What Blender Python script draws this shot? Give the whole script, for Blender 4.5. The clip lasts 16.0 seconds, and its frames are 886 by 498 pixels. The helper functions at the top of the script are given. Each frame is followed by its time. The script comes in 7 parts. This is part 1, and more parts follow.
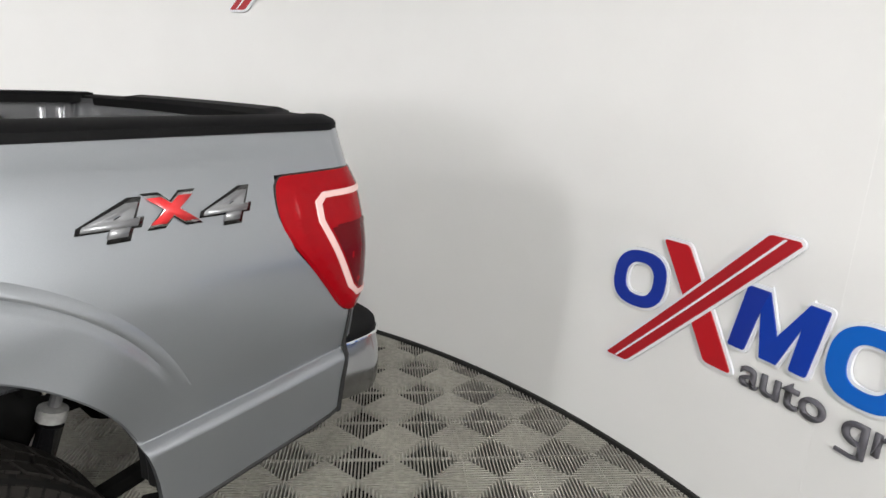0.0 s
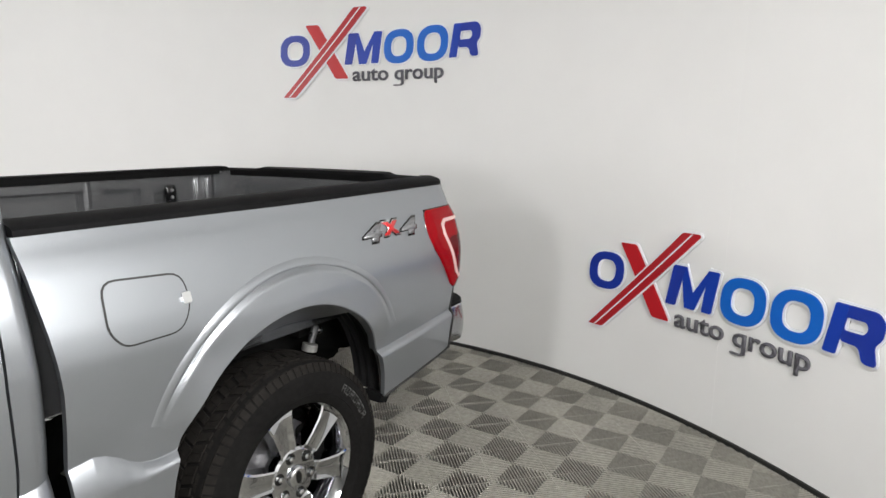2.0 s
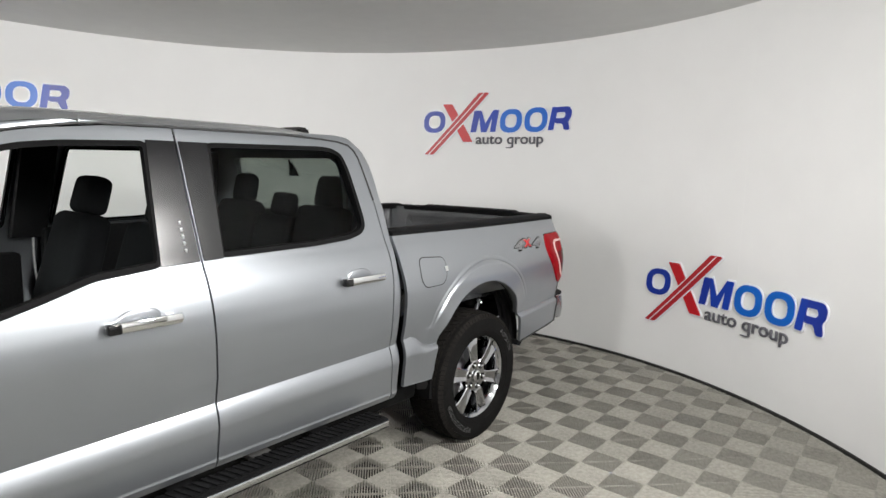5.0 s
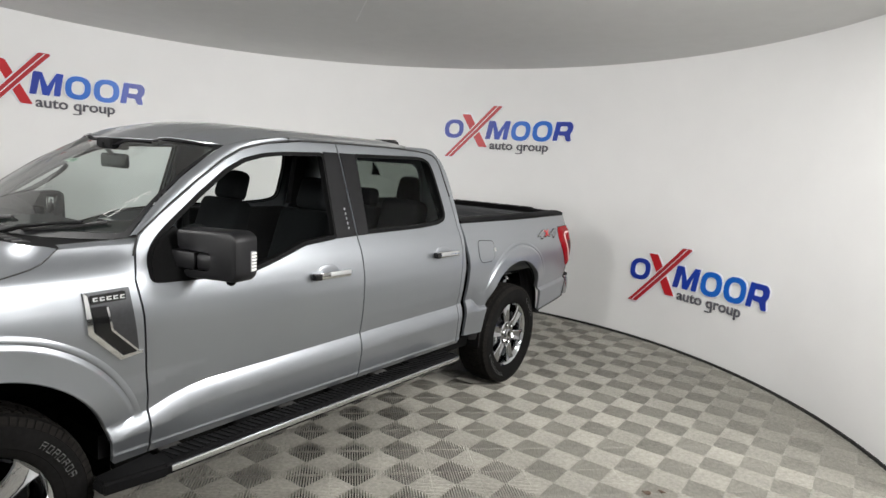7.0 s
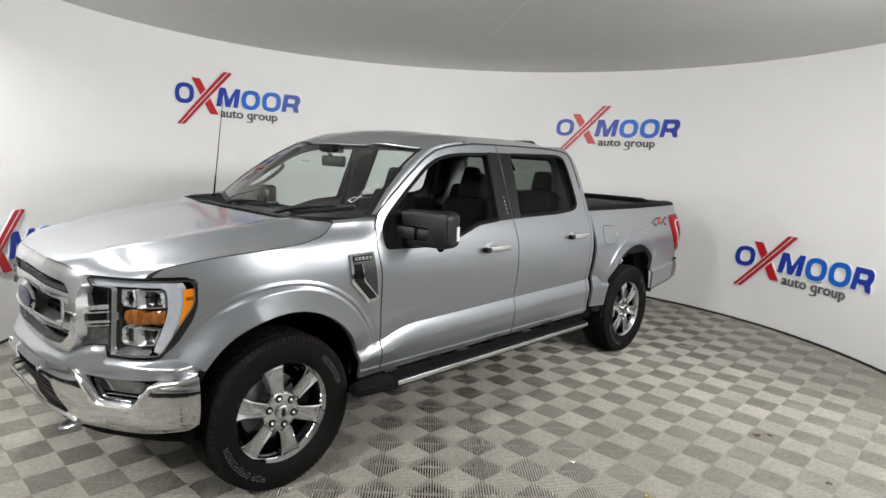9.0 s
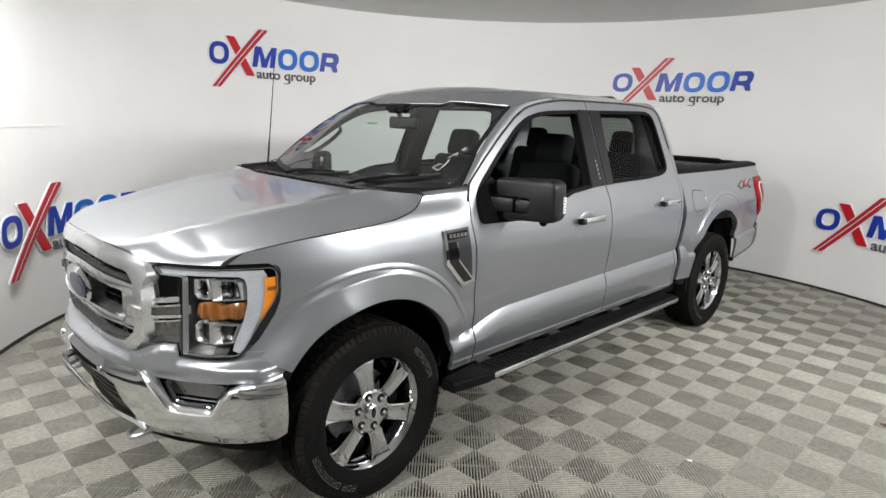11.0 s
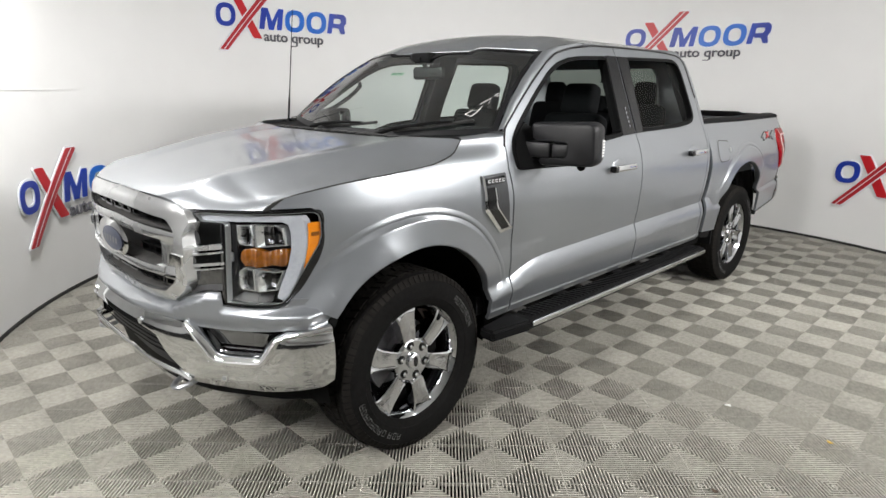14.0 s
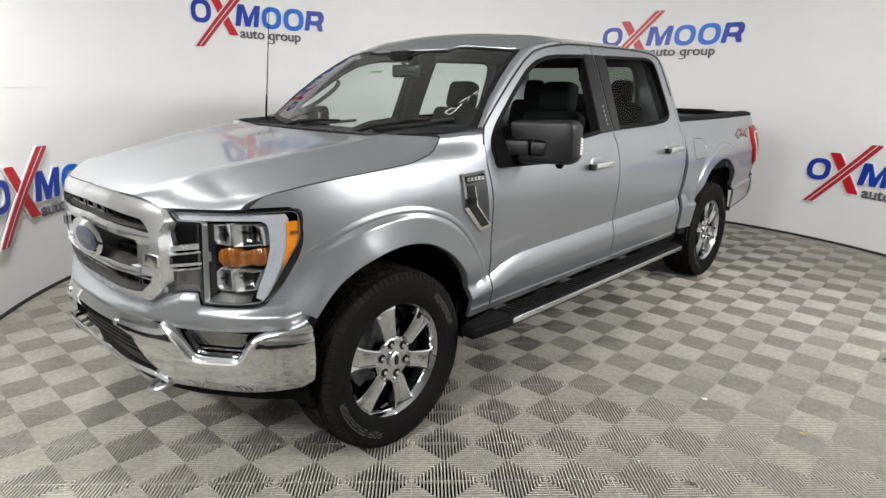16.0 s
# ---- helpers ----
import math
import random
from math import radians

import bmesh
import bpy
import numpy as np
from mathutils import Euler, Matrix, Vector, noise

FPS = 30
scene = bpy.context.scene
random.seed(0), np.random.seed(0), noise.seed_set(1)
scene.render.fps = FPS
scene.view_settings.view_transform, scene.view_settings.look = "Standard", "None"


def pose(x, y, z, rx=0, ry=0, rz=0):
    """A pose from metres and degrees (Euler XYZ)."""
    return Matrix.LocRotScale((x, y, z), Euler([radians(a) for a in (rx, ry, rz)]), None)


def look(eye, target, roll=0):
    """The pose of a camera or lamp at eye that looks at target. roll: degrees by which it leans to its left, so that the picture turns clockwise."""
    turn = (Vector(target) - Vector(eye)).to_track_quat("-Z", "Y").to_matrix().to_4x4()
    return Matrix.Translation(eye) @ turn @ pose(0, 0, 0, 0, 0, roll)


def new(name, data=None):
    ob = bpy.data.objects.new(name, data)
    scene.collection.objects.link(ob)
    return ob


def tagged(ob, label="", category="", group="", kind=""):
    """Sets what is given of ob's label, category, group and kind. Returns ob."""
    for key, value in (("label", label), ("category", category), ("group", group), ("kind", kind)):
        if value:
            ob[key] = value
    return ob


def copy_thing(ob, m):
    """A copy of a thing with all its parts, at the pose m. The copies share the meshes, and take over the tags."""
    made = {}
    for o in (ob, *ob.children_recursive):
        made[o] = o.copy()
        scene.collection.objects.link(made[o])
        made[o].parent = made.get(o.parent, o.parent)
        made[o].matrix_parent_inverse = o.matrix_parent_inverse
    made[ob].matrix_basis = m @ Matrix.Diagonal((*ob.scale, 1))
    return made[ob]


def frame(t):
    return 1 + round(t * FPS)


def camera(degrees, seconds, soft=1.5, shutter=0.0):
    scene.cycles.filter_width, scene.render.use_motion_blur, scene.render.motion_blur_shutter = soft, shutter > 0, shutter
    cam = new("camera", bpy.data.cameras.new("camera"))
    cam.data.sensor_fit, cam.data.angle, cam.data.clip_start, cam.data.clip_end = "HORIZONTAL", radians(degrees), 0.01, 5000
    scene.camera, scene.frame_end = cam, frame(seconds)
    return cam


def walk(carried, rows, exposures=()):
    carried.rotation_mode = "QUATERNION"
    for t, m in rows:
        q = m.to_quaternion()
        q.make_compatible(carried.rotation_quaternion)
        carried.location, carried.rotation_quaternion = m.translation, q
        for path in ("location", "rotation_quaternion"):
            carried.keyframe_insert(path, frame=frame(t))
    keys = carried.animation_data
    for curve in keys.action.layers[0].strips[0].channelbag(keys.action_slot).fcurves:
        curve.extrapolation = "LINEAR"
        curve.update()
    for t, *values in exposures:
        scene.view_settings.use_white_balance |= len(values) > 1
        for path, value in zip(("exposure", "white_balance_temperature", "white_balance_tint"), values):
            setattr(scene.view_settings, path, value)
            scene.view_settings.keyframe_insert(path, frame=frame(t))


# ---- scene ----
cam = camera(72.4, 16.0)
PATH = [
    (0, (2.114, -0.053, 1.488), (0.894, 1.447, 0.974), 2.6),
    (0.5, (2.216, -0.378, 1.513), (0.995, 1.133, 1.035), 0.7),
    (1, (2.282, -0.713, 1.517), (1.089, 0.83, 1.075), 0.5),
    (1.5, (2.371, -1.017, 1.542), (1.231, 0.569, 1.115), 0.3),
    (2, (2.43, -1.341, 1.585), (1.345, 0.299, 1.221), 0.2),
    (2.5, (2.433, -1.654, 1.587), (1.342, -0.017, 1.227), 0.5),
    (3, (2.471, -1.942, 1.614), (1.332, -0.332, 1.28), 0.1),
    (3.5, (2.637, -2.214, 1.654), (1.458, -0.632, 1.325), 0.5),
    (4, (2.8, -2.47, 1.702), (1.546, -0.939, 1.408), 0.8),
    (6.5, (3.368, -4.03, 1.71), (2.163, -2.452, 1.47), 2.8),
    (7, (3.334, -4.332, 1.768), (2.175, -2.725, 1.494), 3.6),
    (7.5, (3.49, -4.573, 1.768), (2.289, -2.996, 1.497), 3.1),
    (8, (3.669, -4.843, 1.791), (2.387, -3.328, 1.544), 2.4),
    (8.5, (3.641, -5.089, 1.793), (2.289, -3.638, 1.533), 1.9),
    (9, (3.538, -5.295, 1.757), (2.176, -3.862, 1.454), 2.9),
    (9.5, (3.364, -5.278, 1.741), (1.985, -3.873, 1.39), 3.2),
    (10, (3.172, -5.202, 1.744), (1.772, -3.828, 1.352), 3.1),
    (12.5, (2.81, -5.378, 1.646), (1.454, -3.977, 1.2), 0.2),
    (13, (2.794, -5.377, 1.613), (1.402, -4.014, 1.16), -0.3),
    (13.5, (2.781, -5.383, 1.601), (1.386, -4.03, 1.127), 0.1),
    (14, (2.788, -5.375, 1.594), (1.421, -4.008, 1.083), 0.6),
    (14.5, (2.786, -5.372, 1.592), (1.441, -3.993, 1.056), 0.9),
    (15, (2.788, -5.372, 1.588), (1.452, -3.987, 1.041), 0.6),
    (15.5, (2.793, -5.373, 1.59), (1.466, -3.976, 1.054), 0.7),
    (16, (2.789, -5.375, 1.595), (1.47, -3.963, 1.078), 0.7),
]
# the clip starts a little brighter and brightens again at the end
EXPOSURES = [(0.0, 0.40), (0.5, 0.43), (1.0, 0.36), (2.0, 0.22), (3.0, 0.17), (3.5, 0.17), (6.5, 0.08), (8.0, 0.06), (9.5, 0.08), (12.5, 0.15), (16.0, 0.17)]
walk(cam, [(t, look(eye, target, roll)) for t, eye, target, roll in PATH], EXPOSURES)

# ---- world and lights ----
world = bpy.data.worlds.new("world")
world.use_nodes = True
world.node_tree.nodes["Background"].inputs[0].default_value = (0.9, 0.95, 1.0, 1)
world.node_tree.nodes["Background"].inputs[1].default_value = 0.05
scene.world = world

CX, CY, RAD, CEIL = 0.13, -1.44, 3.89, 3.0      # the round booth


# ---- materials ----
def material(name, color, rough=0.5, metal=0.0, spec=0.5, **extra):
    m = bpy.data.materials.new(name)
    m.use_nodes = True
    b = m.node_tree.nodes["Principled BSDF"]
    b.inputs["Base Color"].default_value = (*color, 1)
    b.inputs["Roughness"].default_value = rough
    b.inputs["Metallic"].default_value = metal
    b.inputs["Specular IOR Level"].default_value = spec
    for key, v in extra.items():
        b.inputs[key.replace("_", " ")].default_value = v
    return m


def noisy(m, scale, amount, detail=4.0, rough=0.0, bump=0.0, second=0.0, objvar=0.0):
    """Two scales of colour variation, and fine relief, on a material."""
    nt = m.node_tree
    b = nt.nodes["Principled BSDF"]
    co = nt.nodes.new("ShaderNodeTexCoord")
    base = tuple(b.inputs["Base Color"].default_value)[:3]
    n1 = nt.nodes.new("ShaderNodeTexNoise")
    n1.inputs["Scale"].default_value, n1.inputs["Detail"].default_value = scale, detail
    nt.links.new(co.outputs["Object"], n1.inputs["Vector"])
    n2 = nt.nodes.new("ShaderNodeTexNoise")
    n2.inputs["Scale"].default_value, n2.inputs["Detail"].default_value = (second or scale / 8), 3.0
    nt.links.new(co.outputs["Object"], n2.inputs["Vector"])
    mix = nt.nodes.new("ShaderNodeMath")
    mix.operation = "ADD"
    nt.links.new(n1.outputs["Fac"], mix.inputs[0])
    nt.links.new(n2.outputs["Fac"], mix.inputs[1])
    last = mix
    if objvar:
        info = nt.nodes.new("ShaderNodeObjectInfo")
        k = nt.nodes.new("ShaderNodeMath")
        k.operation, k.inputs[1].default_value = "MULTIPLY", objvar
        nt.links.new(info.outputs["Random"], k.inputs[0])
        last = nt.nodes.new("ShaderNodeMath")
        last.operation = "ADD"
        nt.links.new(mix.outputs[0], last.inputs[0])
        nt.links.new(k.outputs[0], last.inputs[1])
    ramp = nt.nodes.new("ShaderNodeMapRange")
    ramp.inputs["From Min"].default_value, ramp.inputs["From Max"].default_value = 0.65, 1.35 + objvar
    nt.links.new(last.outputs[0], ramp.inputs["Value"])
    ramp.inputs["To Min"].default_value, ramp.inputs["To Max"].default_value = 1 - amount, 1 + amount
    mul = nt.nodes.new("ShaderNodeVectorMath")
    mul.operation = "SCALE"
    mul.inputs[0].default_value = base
    nt.links.new(ramp.outputs[0], mul.inputs["Scale"])
    nt.links.new(mul.outputs[0], b.inputs["Base Color"])
    if rough:
        rr = nt.nodes.new("ShaderNodeMapRange")
        r0 = b.inputs["Roughness"].default_value
        rr.inputs["From Min"].default_value, rr.inputs["From Max"].default_value = 0.35, 0.65
        rr.inputs["To Min"].default_value, rr.inputs["To Max"].default_value = max(0.02, r0 - rough), min(1, r0 + rough)
        nt.links.new(n2.outputs["Fac"], rr.inputs["Value"])
        nt.links.new(rr.outputs[0], b.inputs["Roughness"])
    if bump:
        bp = nt.nodes.new("ShaderNodeBump")
        bp.inputs["Strength"].default_value, bp.inputs["Distance"].default_value = 1.0, bump
        nt.links.new(n1.outputs["Fac"], bp.inputs["Height"])
        nt.links.new(bp.outputs[0], b.inputs["Normal"])
    return m


M = {}
M["paint"] = noisy(material("silver_paint", (0.274, 0.289, 0.309), 0.34, 0.77, Coat_Weight=0.75, Coat_Roughness=0.05), 700.0, 0.06, second=1.3)
M["wall"] = noisy(material("wall_vinyl", (0.82, 0.82, 0.815), 0.55, spec=0.3), 3.0, 0.02, second=0.5, bump=0.0006)
M["ceiling"] = noisy(material("ceiling_fabric", (0.72, 0.72, 0.71), 0.8), 6.0, 0.03, second=0.6)
M["base"] = material("black_rubber", (0.012, 0.012, 0.012), 0.6)
M["tile"] = noisy(material("grey_polypropylene", (0.305, 0.294, 0.260), 0.5, spec=0.35), 42.0, 0.36, second=2.6, rough=0.12, objvar=0.12)
# near-black colour stands in for the shade down between the tile ribs
M["slab"] = noisy(material("shaded_concrete", (0.012, 0.012, 0.0115), 0.95, spec=0.1), 8.0, 0.3)
M["outer"] = noisy(material("unseen_wall_plaster", (0.75, 0.75, 0.74), 0.7), 2.0, 0.06)
M["black"] = noisy(material("black_plastic", (0.0055, 0.0055, 0.0058), 0.6, spec=0.06), 120.0, 0.3, second=4.0)
M["mirror_black"] = noisy(material("grained_black", (0.008, 0.008, 0.009), 0.42, spec=0.25), 220.0, 0.25, second=6.0, bump=0.0003)
M["gloss"] = material("gloss_black", (0.005, 0.005, 0.0055), 0.12, spec=0.45, Coat_Weight=0.2)
M["chrome"] = material("chrome", (0.82, 0.83, 0.84), 0.07, 1.0)
M["rubber"] = noisy(material("tyre_rubber", (0.0066, 0.0064, 0.0062), 0.88, spec=0.06), 60.0, 0.35, second=5.0)
M["under"] = noisy(material("underbody", (0.005, 0.005, 0.005), 0.9, spec=0.05), 20.0, 0.4)

def thin_glass(name, tint, gloss=1.0, slant=4.5):
    """A pane: see-through with its tint, and a clear reflection that grows at a slant."""
    m = bpy.data.materials.new(name)
    m.use_nodes = True
    nt = m.node_tree
    nt.nodes.remove(nt.nodes["Principled BSDF"])
    out = nt.nodes["Material Output"]
    tr, gl, fr, mx = (nt.nodes.new("ShaderNode" + k) for k in ("BsdfTransparent", "BsdfGlossy", "LayerWeight", "MixShader"))
    tr.inputs["Color"].default_value = (*tint, 1)
    gl.inputs["Roughness"].default_value = 0.01
    power, curve = nt.nodes.new("ShaderNodeMath"), nt.nodes.new("ShaderNodeMapRange")
    power.operation, power.inputs[1].default_value = "POWER", slant
    nt.links.new(fr.outputs["Facing"], power.inputs[0])
    nt.links.new(power.outputs[0], curve.inputs["Value"])
    curve.inputs["To Min"].default_value, curve.inputs["To Max"].default_value = 0.06 * gloss, 0.9
    nt.links.new(curve.outputs[0], mx.inputs[0])
    nt.links.new(tr.outputs[0], mx.inputs[1])
    nt.links.new(gl.outputs[0], mx.inputs[2])
    nt.links.new(mx.outputs[0], out.inputs["Surface"])
    return m


M["glass"] = thin_glass("clear_glass", (0.88, 0.94, 0.91), 0.8)
M["shield"] = thin_glass("windshield_glass", (0.74, 0.83, 0.795), 1.5, 3.6)
M["tinted"] = thin_glass("tinted_glass", (0.86, 0.89, 0.87), 0.35, 8.0)
M["rear_glass"] = thin_glass("rear_glass", (0.19, 0.22, 0.20), 0.5)
M["cover"] = thin_glass("lamp_cover", (0.96, 0.97, 0.97), 0.4)
M["lining"] = noisy(material("dark_lining", (0.009, 0.009, 0.0096), 0.85, spec=0.12), 90.0, 0.3, second=4.0)
M["fabric"] = noisy(material("seat_cloth", (0.010, 0.0103, 0.0114), 0.9, spec=0.08), 60.0, 0.14, second=6.0)
M["white"] = material("white_plastic", (0.75, 0.75, 0.74), 0.5)
M["sticker"] = material("sticker", (0.65, 0.78, 0.68), 0.5)
M["green"] = material("sticker_print", (0.10, 0.28, 0.16), 0.5)
M["seal"] = noisy(material("black_seal", (0.0045, 0.0045, 0.0048), 0.55, spec=0.06), 80.0, 0.2)
M["grille_silver"] = noisy(material("satin_silver", (0.70, 0.71, 0.72), 0.24, 0.92), 30.0, 0.05, rough=0.05, second=4.0)
M["rear_chrome"] = noisy(material("rear_chrome", (0.38, 0.385, 0.395), 0.20, 1.0), 14.0, 0.06, rough=0.05)
M["dark_chrome"] = material("dark_chrome", (0.16, 0.16, 0.168), 0.17, 1.0)
M["pillar"] = noisy(material("satin_black_cover", (0.008, 0.008, 0.009), 0.22, spec=0.35), 150.0, 0.2)
M["tread"] = noisy(material("dusty_tread", (0.0115, 0.0105, 0.0096), 0.85, spec=0.05), 40.0, 0.4, second=6.0)
M["liner"] = noisy(material("liner_felt", (0.013, 0.013, 0.0135), 0.55, spec=0.3), 90.0, 0.3, second=8.0)
M["pale_band"] = noisy(material("pale_band", (0.30, 0.30, 0.29), 0.45, 0.3), 60.0, 0.3, second=15.0)
M["frit"] = noisy(material("ceramic_border", (0.008, 0.008, 0.009), 0.5, spec=0.15), 200.0, 0.1)
M["mirror"] = material("mirror", (0.9, 0.9, 0.9), 0.01, 1.0)
M["lens"] = noisy(material("clear_lens", (0.30, 0.30, 0.31), 0.2), 200.0, 0.4, second=60.0)
M["satin"] = material("satin_grey", (0.34, 0.35, 0.36), 0.3, 0.8)
M["satin_chrome"] = noisy(material("satin_chrome", (0.70, 0.71, 0.72), 0.16, 1.0), 9.0, 0.05, rough=0.05)
M["chrome_worn"] = noisy(material("bumper_chrome", (0.72, 0.73, 0.74), 0.045, 1.0), 14.0, 0.06, rough=0.015, second=3.0)
M["chrome_wheel"] = noisy(material("wheel_chrome", (0.60, 0.61, 0.63), 0.06, 1.0), 18.0, 0.06, rough=0.03)
M["steel"] = noisy(material("steel", (0.30, 0.30, 0.31), 0.4, 0.9), 40.0, 0.2)
# body paint as it looks in the vent's shade, put into the base colour
M["vent_shade_grey"] = noisy(material("vent_shade_grey", (0.050, 0.052, 0.056), 0.32, 0.6, Coat_Weight=0.4), 60.0, 0.15)
M["badge"] = material("badge_grey", (0.26, 0.265, 0.275), 0.35, 0.6)
M["badge_red"] = material("badge_red", (0.46, 0.022, 0.025), 0.35)
M["bedpaint"] = noisy(material("bed_paint", (0.30, 0.305, 0.315), 0.26, 0.8, Coat_Weight=0.6, Coat_Roughness=0.08), 30.0, 0.08, second=2.0)
M["red_lens"] = noisy(material("red_lens", (0.225, 0.0008, 0.004), 0.25, spec=0.10, Coat_Weight=0.10, Coat_Roughness=0.02), 45.0, 0.07, second=9.0)
M["red_dark"] = material("red_dark_lens", (0.085, 0.0008, 0.003), 0.2, spec=0.12, Coat_Weight=0.08, Coat_Roughness=0.02)
M["pink"] = material("light_guide", (0.62, 0.42, 0.40), 0.4)
M["mesh"] = noisy(material("grille_mesh", (0.010, 0.010, 0.011), 0.5), 160.0, 0.5)
M["dusty"] = noisy(material("dusty_plastic", (0.045, 0.044, 0.043), 0.7, spec=0.2), 55.0, 0.45, second=9.0)
M["panel_chrome"] = noisy(material("smoked_chrome", (0.22, 0.225, 0.235), 0.06, 1.0), 8.0, 0.05)
M["emblem_blue"] = material("emblem_face", (0.10, 0.11, 0.16), 0.3, 0.6)
M["housing"] = material("lamp_housing", (0.008, 0.008, 0.009), 0.25, spec=0.3)
M["reflector"] = noisy(material("reflector", (0.17, 0.17, 0.18), 0.14, 1.0), 60.0, 0.45)
M["amber"] = material("amber_lens", (0.62, 0.19, 0.005), 0.25, Coat_Weight=1.0)
M["amber_dim"] = noisy(material("amber_lamp", (0.17, 0.052, 0.003), 0.15, Coat_Weight=1.0), 60.0, 0.35, second=20.0)
M["drl"] = noisy(material("light_bar", (0.32, 0.33, 0.36), 0.35, spec=0.3, Coat_Weight=0.2), 90.0, 0.12, second=12.0)
M["sidewall"] = material("sidewall_marks", (0.11, 0.11, 0.11), 0.7)
M["acrylic"] = material("white_acrylic", (0.86, 0.88, 0.92), 0.25)
M["blue_a"] = material("sign_blue_dark", (0.010, 0.035, 0.33), 0.35)
M["blue_b"] = material("sign_blue", (0.006, 0.045, 0.40), 0.35)
M["blue_c"] = material("sign_blue_bright", (0.004, 0.13, 0.58), 0.35)
M["red_a"] = material("sign_red", (0.50, 0.010, 0.018), 0.35)
M["red_b"] = material("sign_red_dark", (0.42, 0.012, 0.020), 0.35)
M["grey"] = material("sign_grey", (0.115, 0.112, 0.13), 0.5)
M["leaf"] = noisy(material("dry_leaf", (0.45, 0.30, 0.05), 0.7), 90.0, 0.3)
M["dirt"] = noisy(material("dry_leaf_brown", (0.07, 0.045, 0.03), 0.8), 90.0, 0.3)


# ---- building helpers ----
class Sheet(list):
    """Points of a sheet, with the surface's own normals and the number of points and faces that lie on it."""
    normals, faces_on = (), 0


def link(name, verts, faces, mat, parent=None, label="", smooth=True, sharp=30):
    me = bpy.data.meshes.new(name)
    me.from_pydata([tuple(v) for v in verts], [], faces)
    me.update()
    if isinstance(verts, Sheet) and verts.normals:
        me.polygons.foreach_set("use_smooth", [True] * len(me.polygons))
        some = sum(verts.normals[k].dot(p.normal) for p in me.polygons[:verts.faces_on] for k in p.vertices)
        sign_n = 1 if some > 0 else -1
        rows = []
        for p in me.polygons:
            for k in p.vertices:
                rows.append(verts.normals[k] * sign_n if p.index < verts.faces_on else p.normal.copy())
        me.normals_split_custom_set(rows)
        smooth = False
    if smooth:
        me.polygons.foreach_set("use_smooth", [True] * len(me.polygons))
        me.set_sharp_from_angle(angle=radians(sharp))
    if mat:
        me.materials.append(mat)
    ob = new(name, me)
    if parent:
        ob.parent = parent
    return tagged(ob, label=label) if label else ob


def part(name, bm, mat, parent=None, label="", smooth=True, sharp=30):
    bmesh.ops.recalc_face_normals(bm, faces=bm.faces)
    me = bpy.data.meshes.new(name)
    bm.to_mesh(me)
    bm.free()
    if smooth:
        me.polygons.foreach_set("use_smooth", [True] * len(me.polygons))
        me.set_sharp_from_angle(angle=radians(sharp))
    me.materials.append(mat)
    ob = new(name, me)
    if parent:
        ob.parent = parent
    return tagged(ob, label=label) if label else ob


def box(bm, lo, hi, bevel=0.0, m=None):
    lo, hi = Vector(lo), Vector(hi)
    got = bmesh.ops.create_cube(bm, size=1.0, matrix=(m or Matrix()) @ Matrix.Translation((lo + hi) / 2) @ Matrix.Diagonal((*(hi - lo), 1)))
    if bevel:
        edges = {e for v in got["verts"] for e in v.link_edges}
        bmesh.ops.bevel(bm, geom=list(edges), offset=bevel, segments=2, affect="EDGES", profile=0.5)
    return bm


def pchip(xs, ys):
    """A smooth curve through points that does not overshoot."""
    xs, ys = np.array(xs, float), np.array(ys, float)
    h, d = np.diff(xs), np.diff(ys) / np.diff(xs)
    s = np.zeros(len(xs))
    s[0], s[-1] = d[0], d[-1]
    for i in range(1, len(xs) - 1):
        if d[i - 1] * d[i] > 0:
            w1, w2 = 2 * h[i] + h[i - 1], h[i] + 2 * h[i - 1]
            s[i] = (w1 + w2) / (w1 / d[i - 1] + w2 / d[i])

    def f(x):
        x = min(max(x, xs[0]), xs[-1])
        i = min(int(np.searchsorted(xs, x, "right")) - 1, len(h) - 1)
        t = (x - xs[i]) / h[i]
        return float((1 + 2 * t) * (1 - t) ** 2 * ys[i] + t * (1 - t) ** 2 * h[i] * s[i] + t * t * (3 - 2 * t) * ys[i + 1] + t * t * (t - 1) * h[i] * s[i + 1])
    return f


def step(t):
    t = min(max(t, 0.0), 1.0)
    return t * t * (3 - 2 * t)


def inside(p, loop):
    x, y = p
    hit = False
    for (x1, y1), (x2, y2) in zip(loop, loop[1:] + loop[:1]):
        if (y1 > y) != (y2 > y) and x < (x2 - x1) * (y - y1) / (y2 - y1) + x1:
            hit = not hit
    return hit


def dense(loop, res):
    out = []
    for a, b in zip(loop, loop[1:] + loop[:1]):
        n = max(1, int(math.dist(a, b) / res))
        out += [(a[0] + (b[0] - a[0]) * i / n, a[1] + (b[1] - a[1]) * i / n) for i in range(n)]
    return out


def rounded(loop, r, n=4):
    """The loop with its corners rounded."""
    out = []
    k = len(loop)
    for i in range(k):
        a, b, c = Vector(loop[i - 1]), Vector(loop[i]), Vector(loop[(i + 1) % k])
        u, v = a - b, c - b
        q = min(r, 0.45 * u.length, 0.45 * v.length)
        p0, p1 = b + u.normalized() * q, b + v.normalized() * q
        for j in range(n + 1):
            t = j / n
            w = p0 * (1 - t) ** 2 + b * 2 * t * (1 - t) + p1 * t * t
            out.append((w.x, w.y))
    return out


def arc(c, r, a0, a1, n=18):
    return [(c[0] + r * math.cos(radians(a0 + (a1 - a0) * i / n)), c[1] + r * math.sin(radians(a0 + (a1 - a0) * i / n))) for i in range(n + 1)]


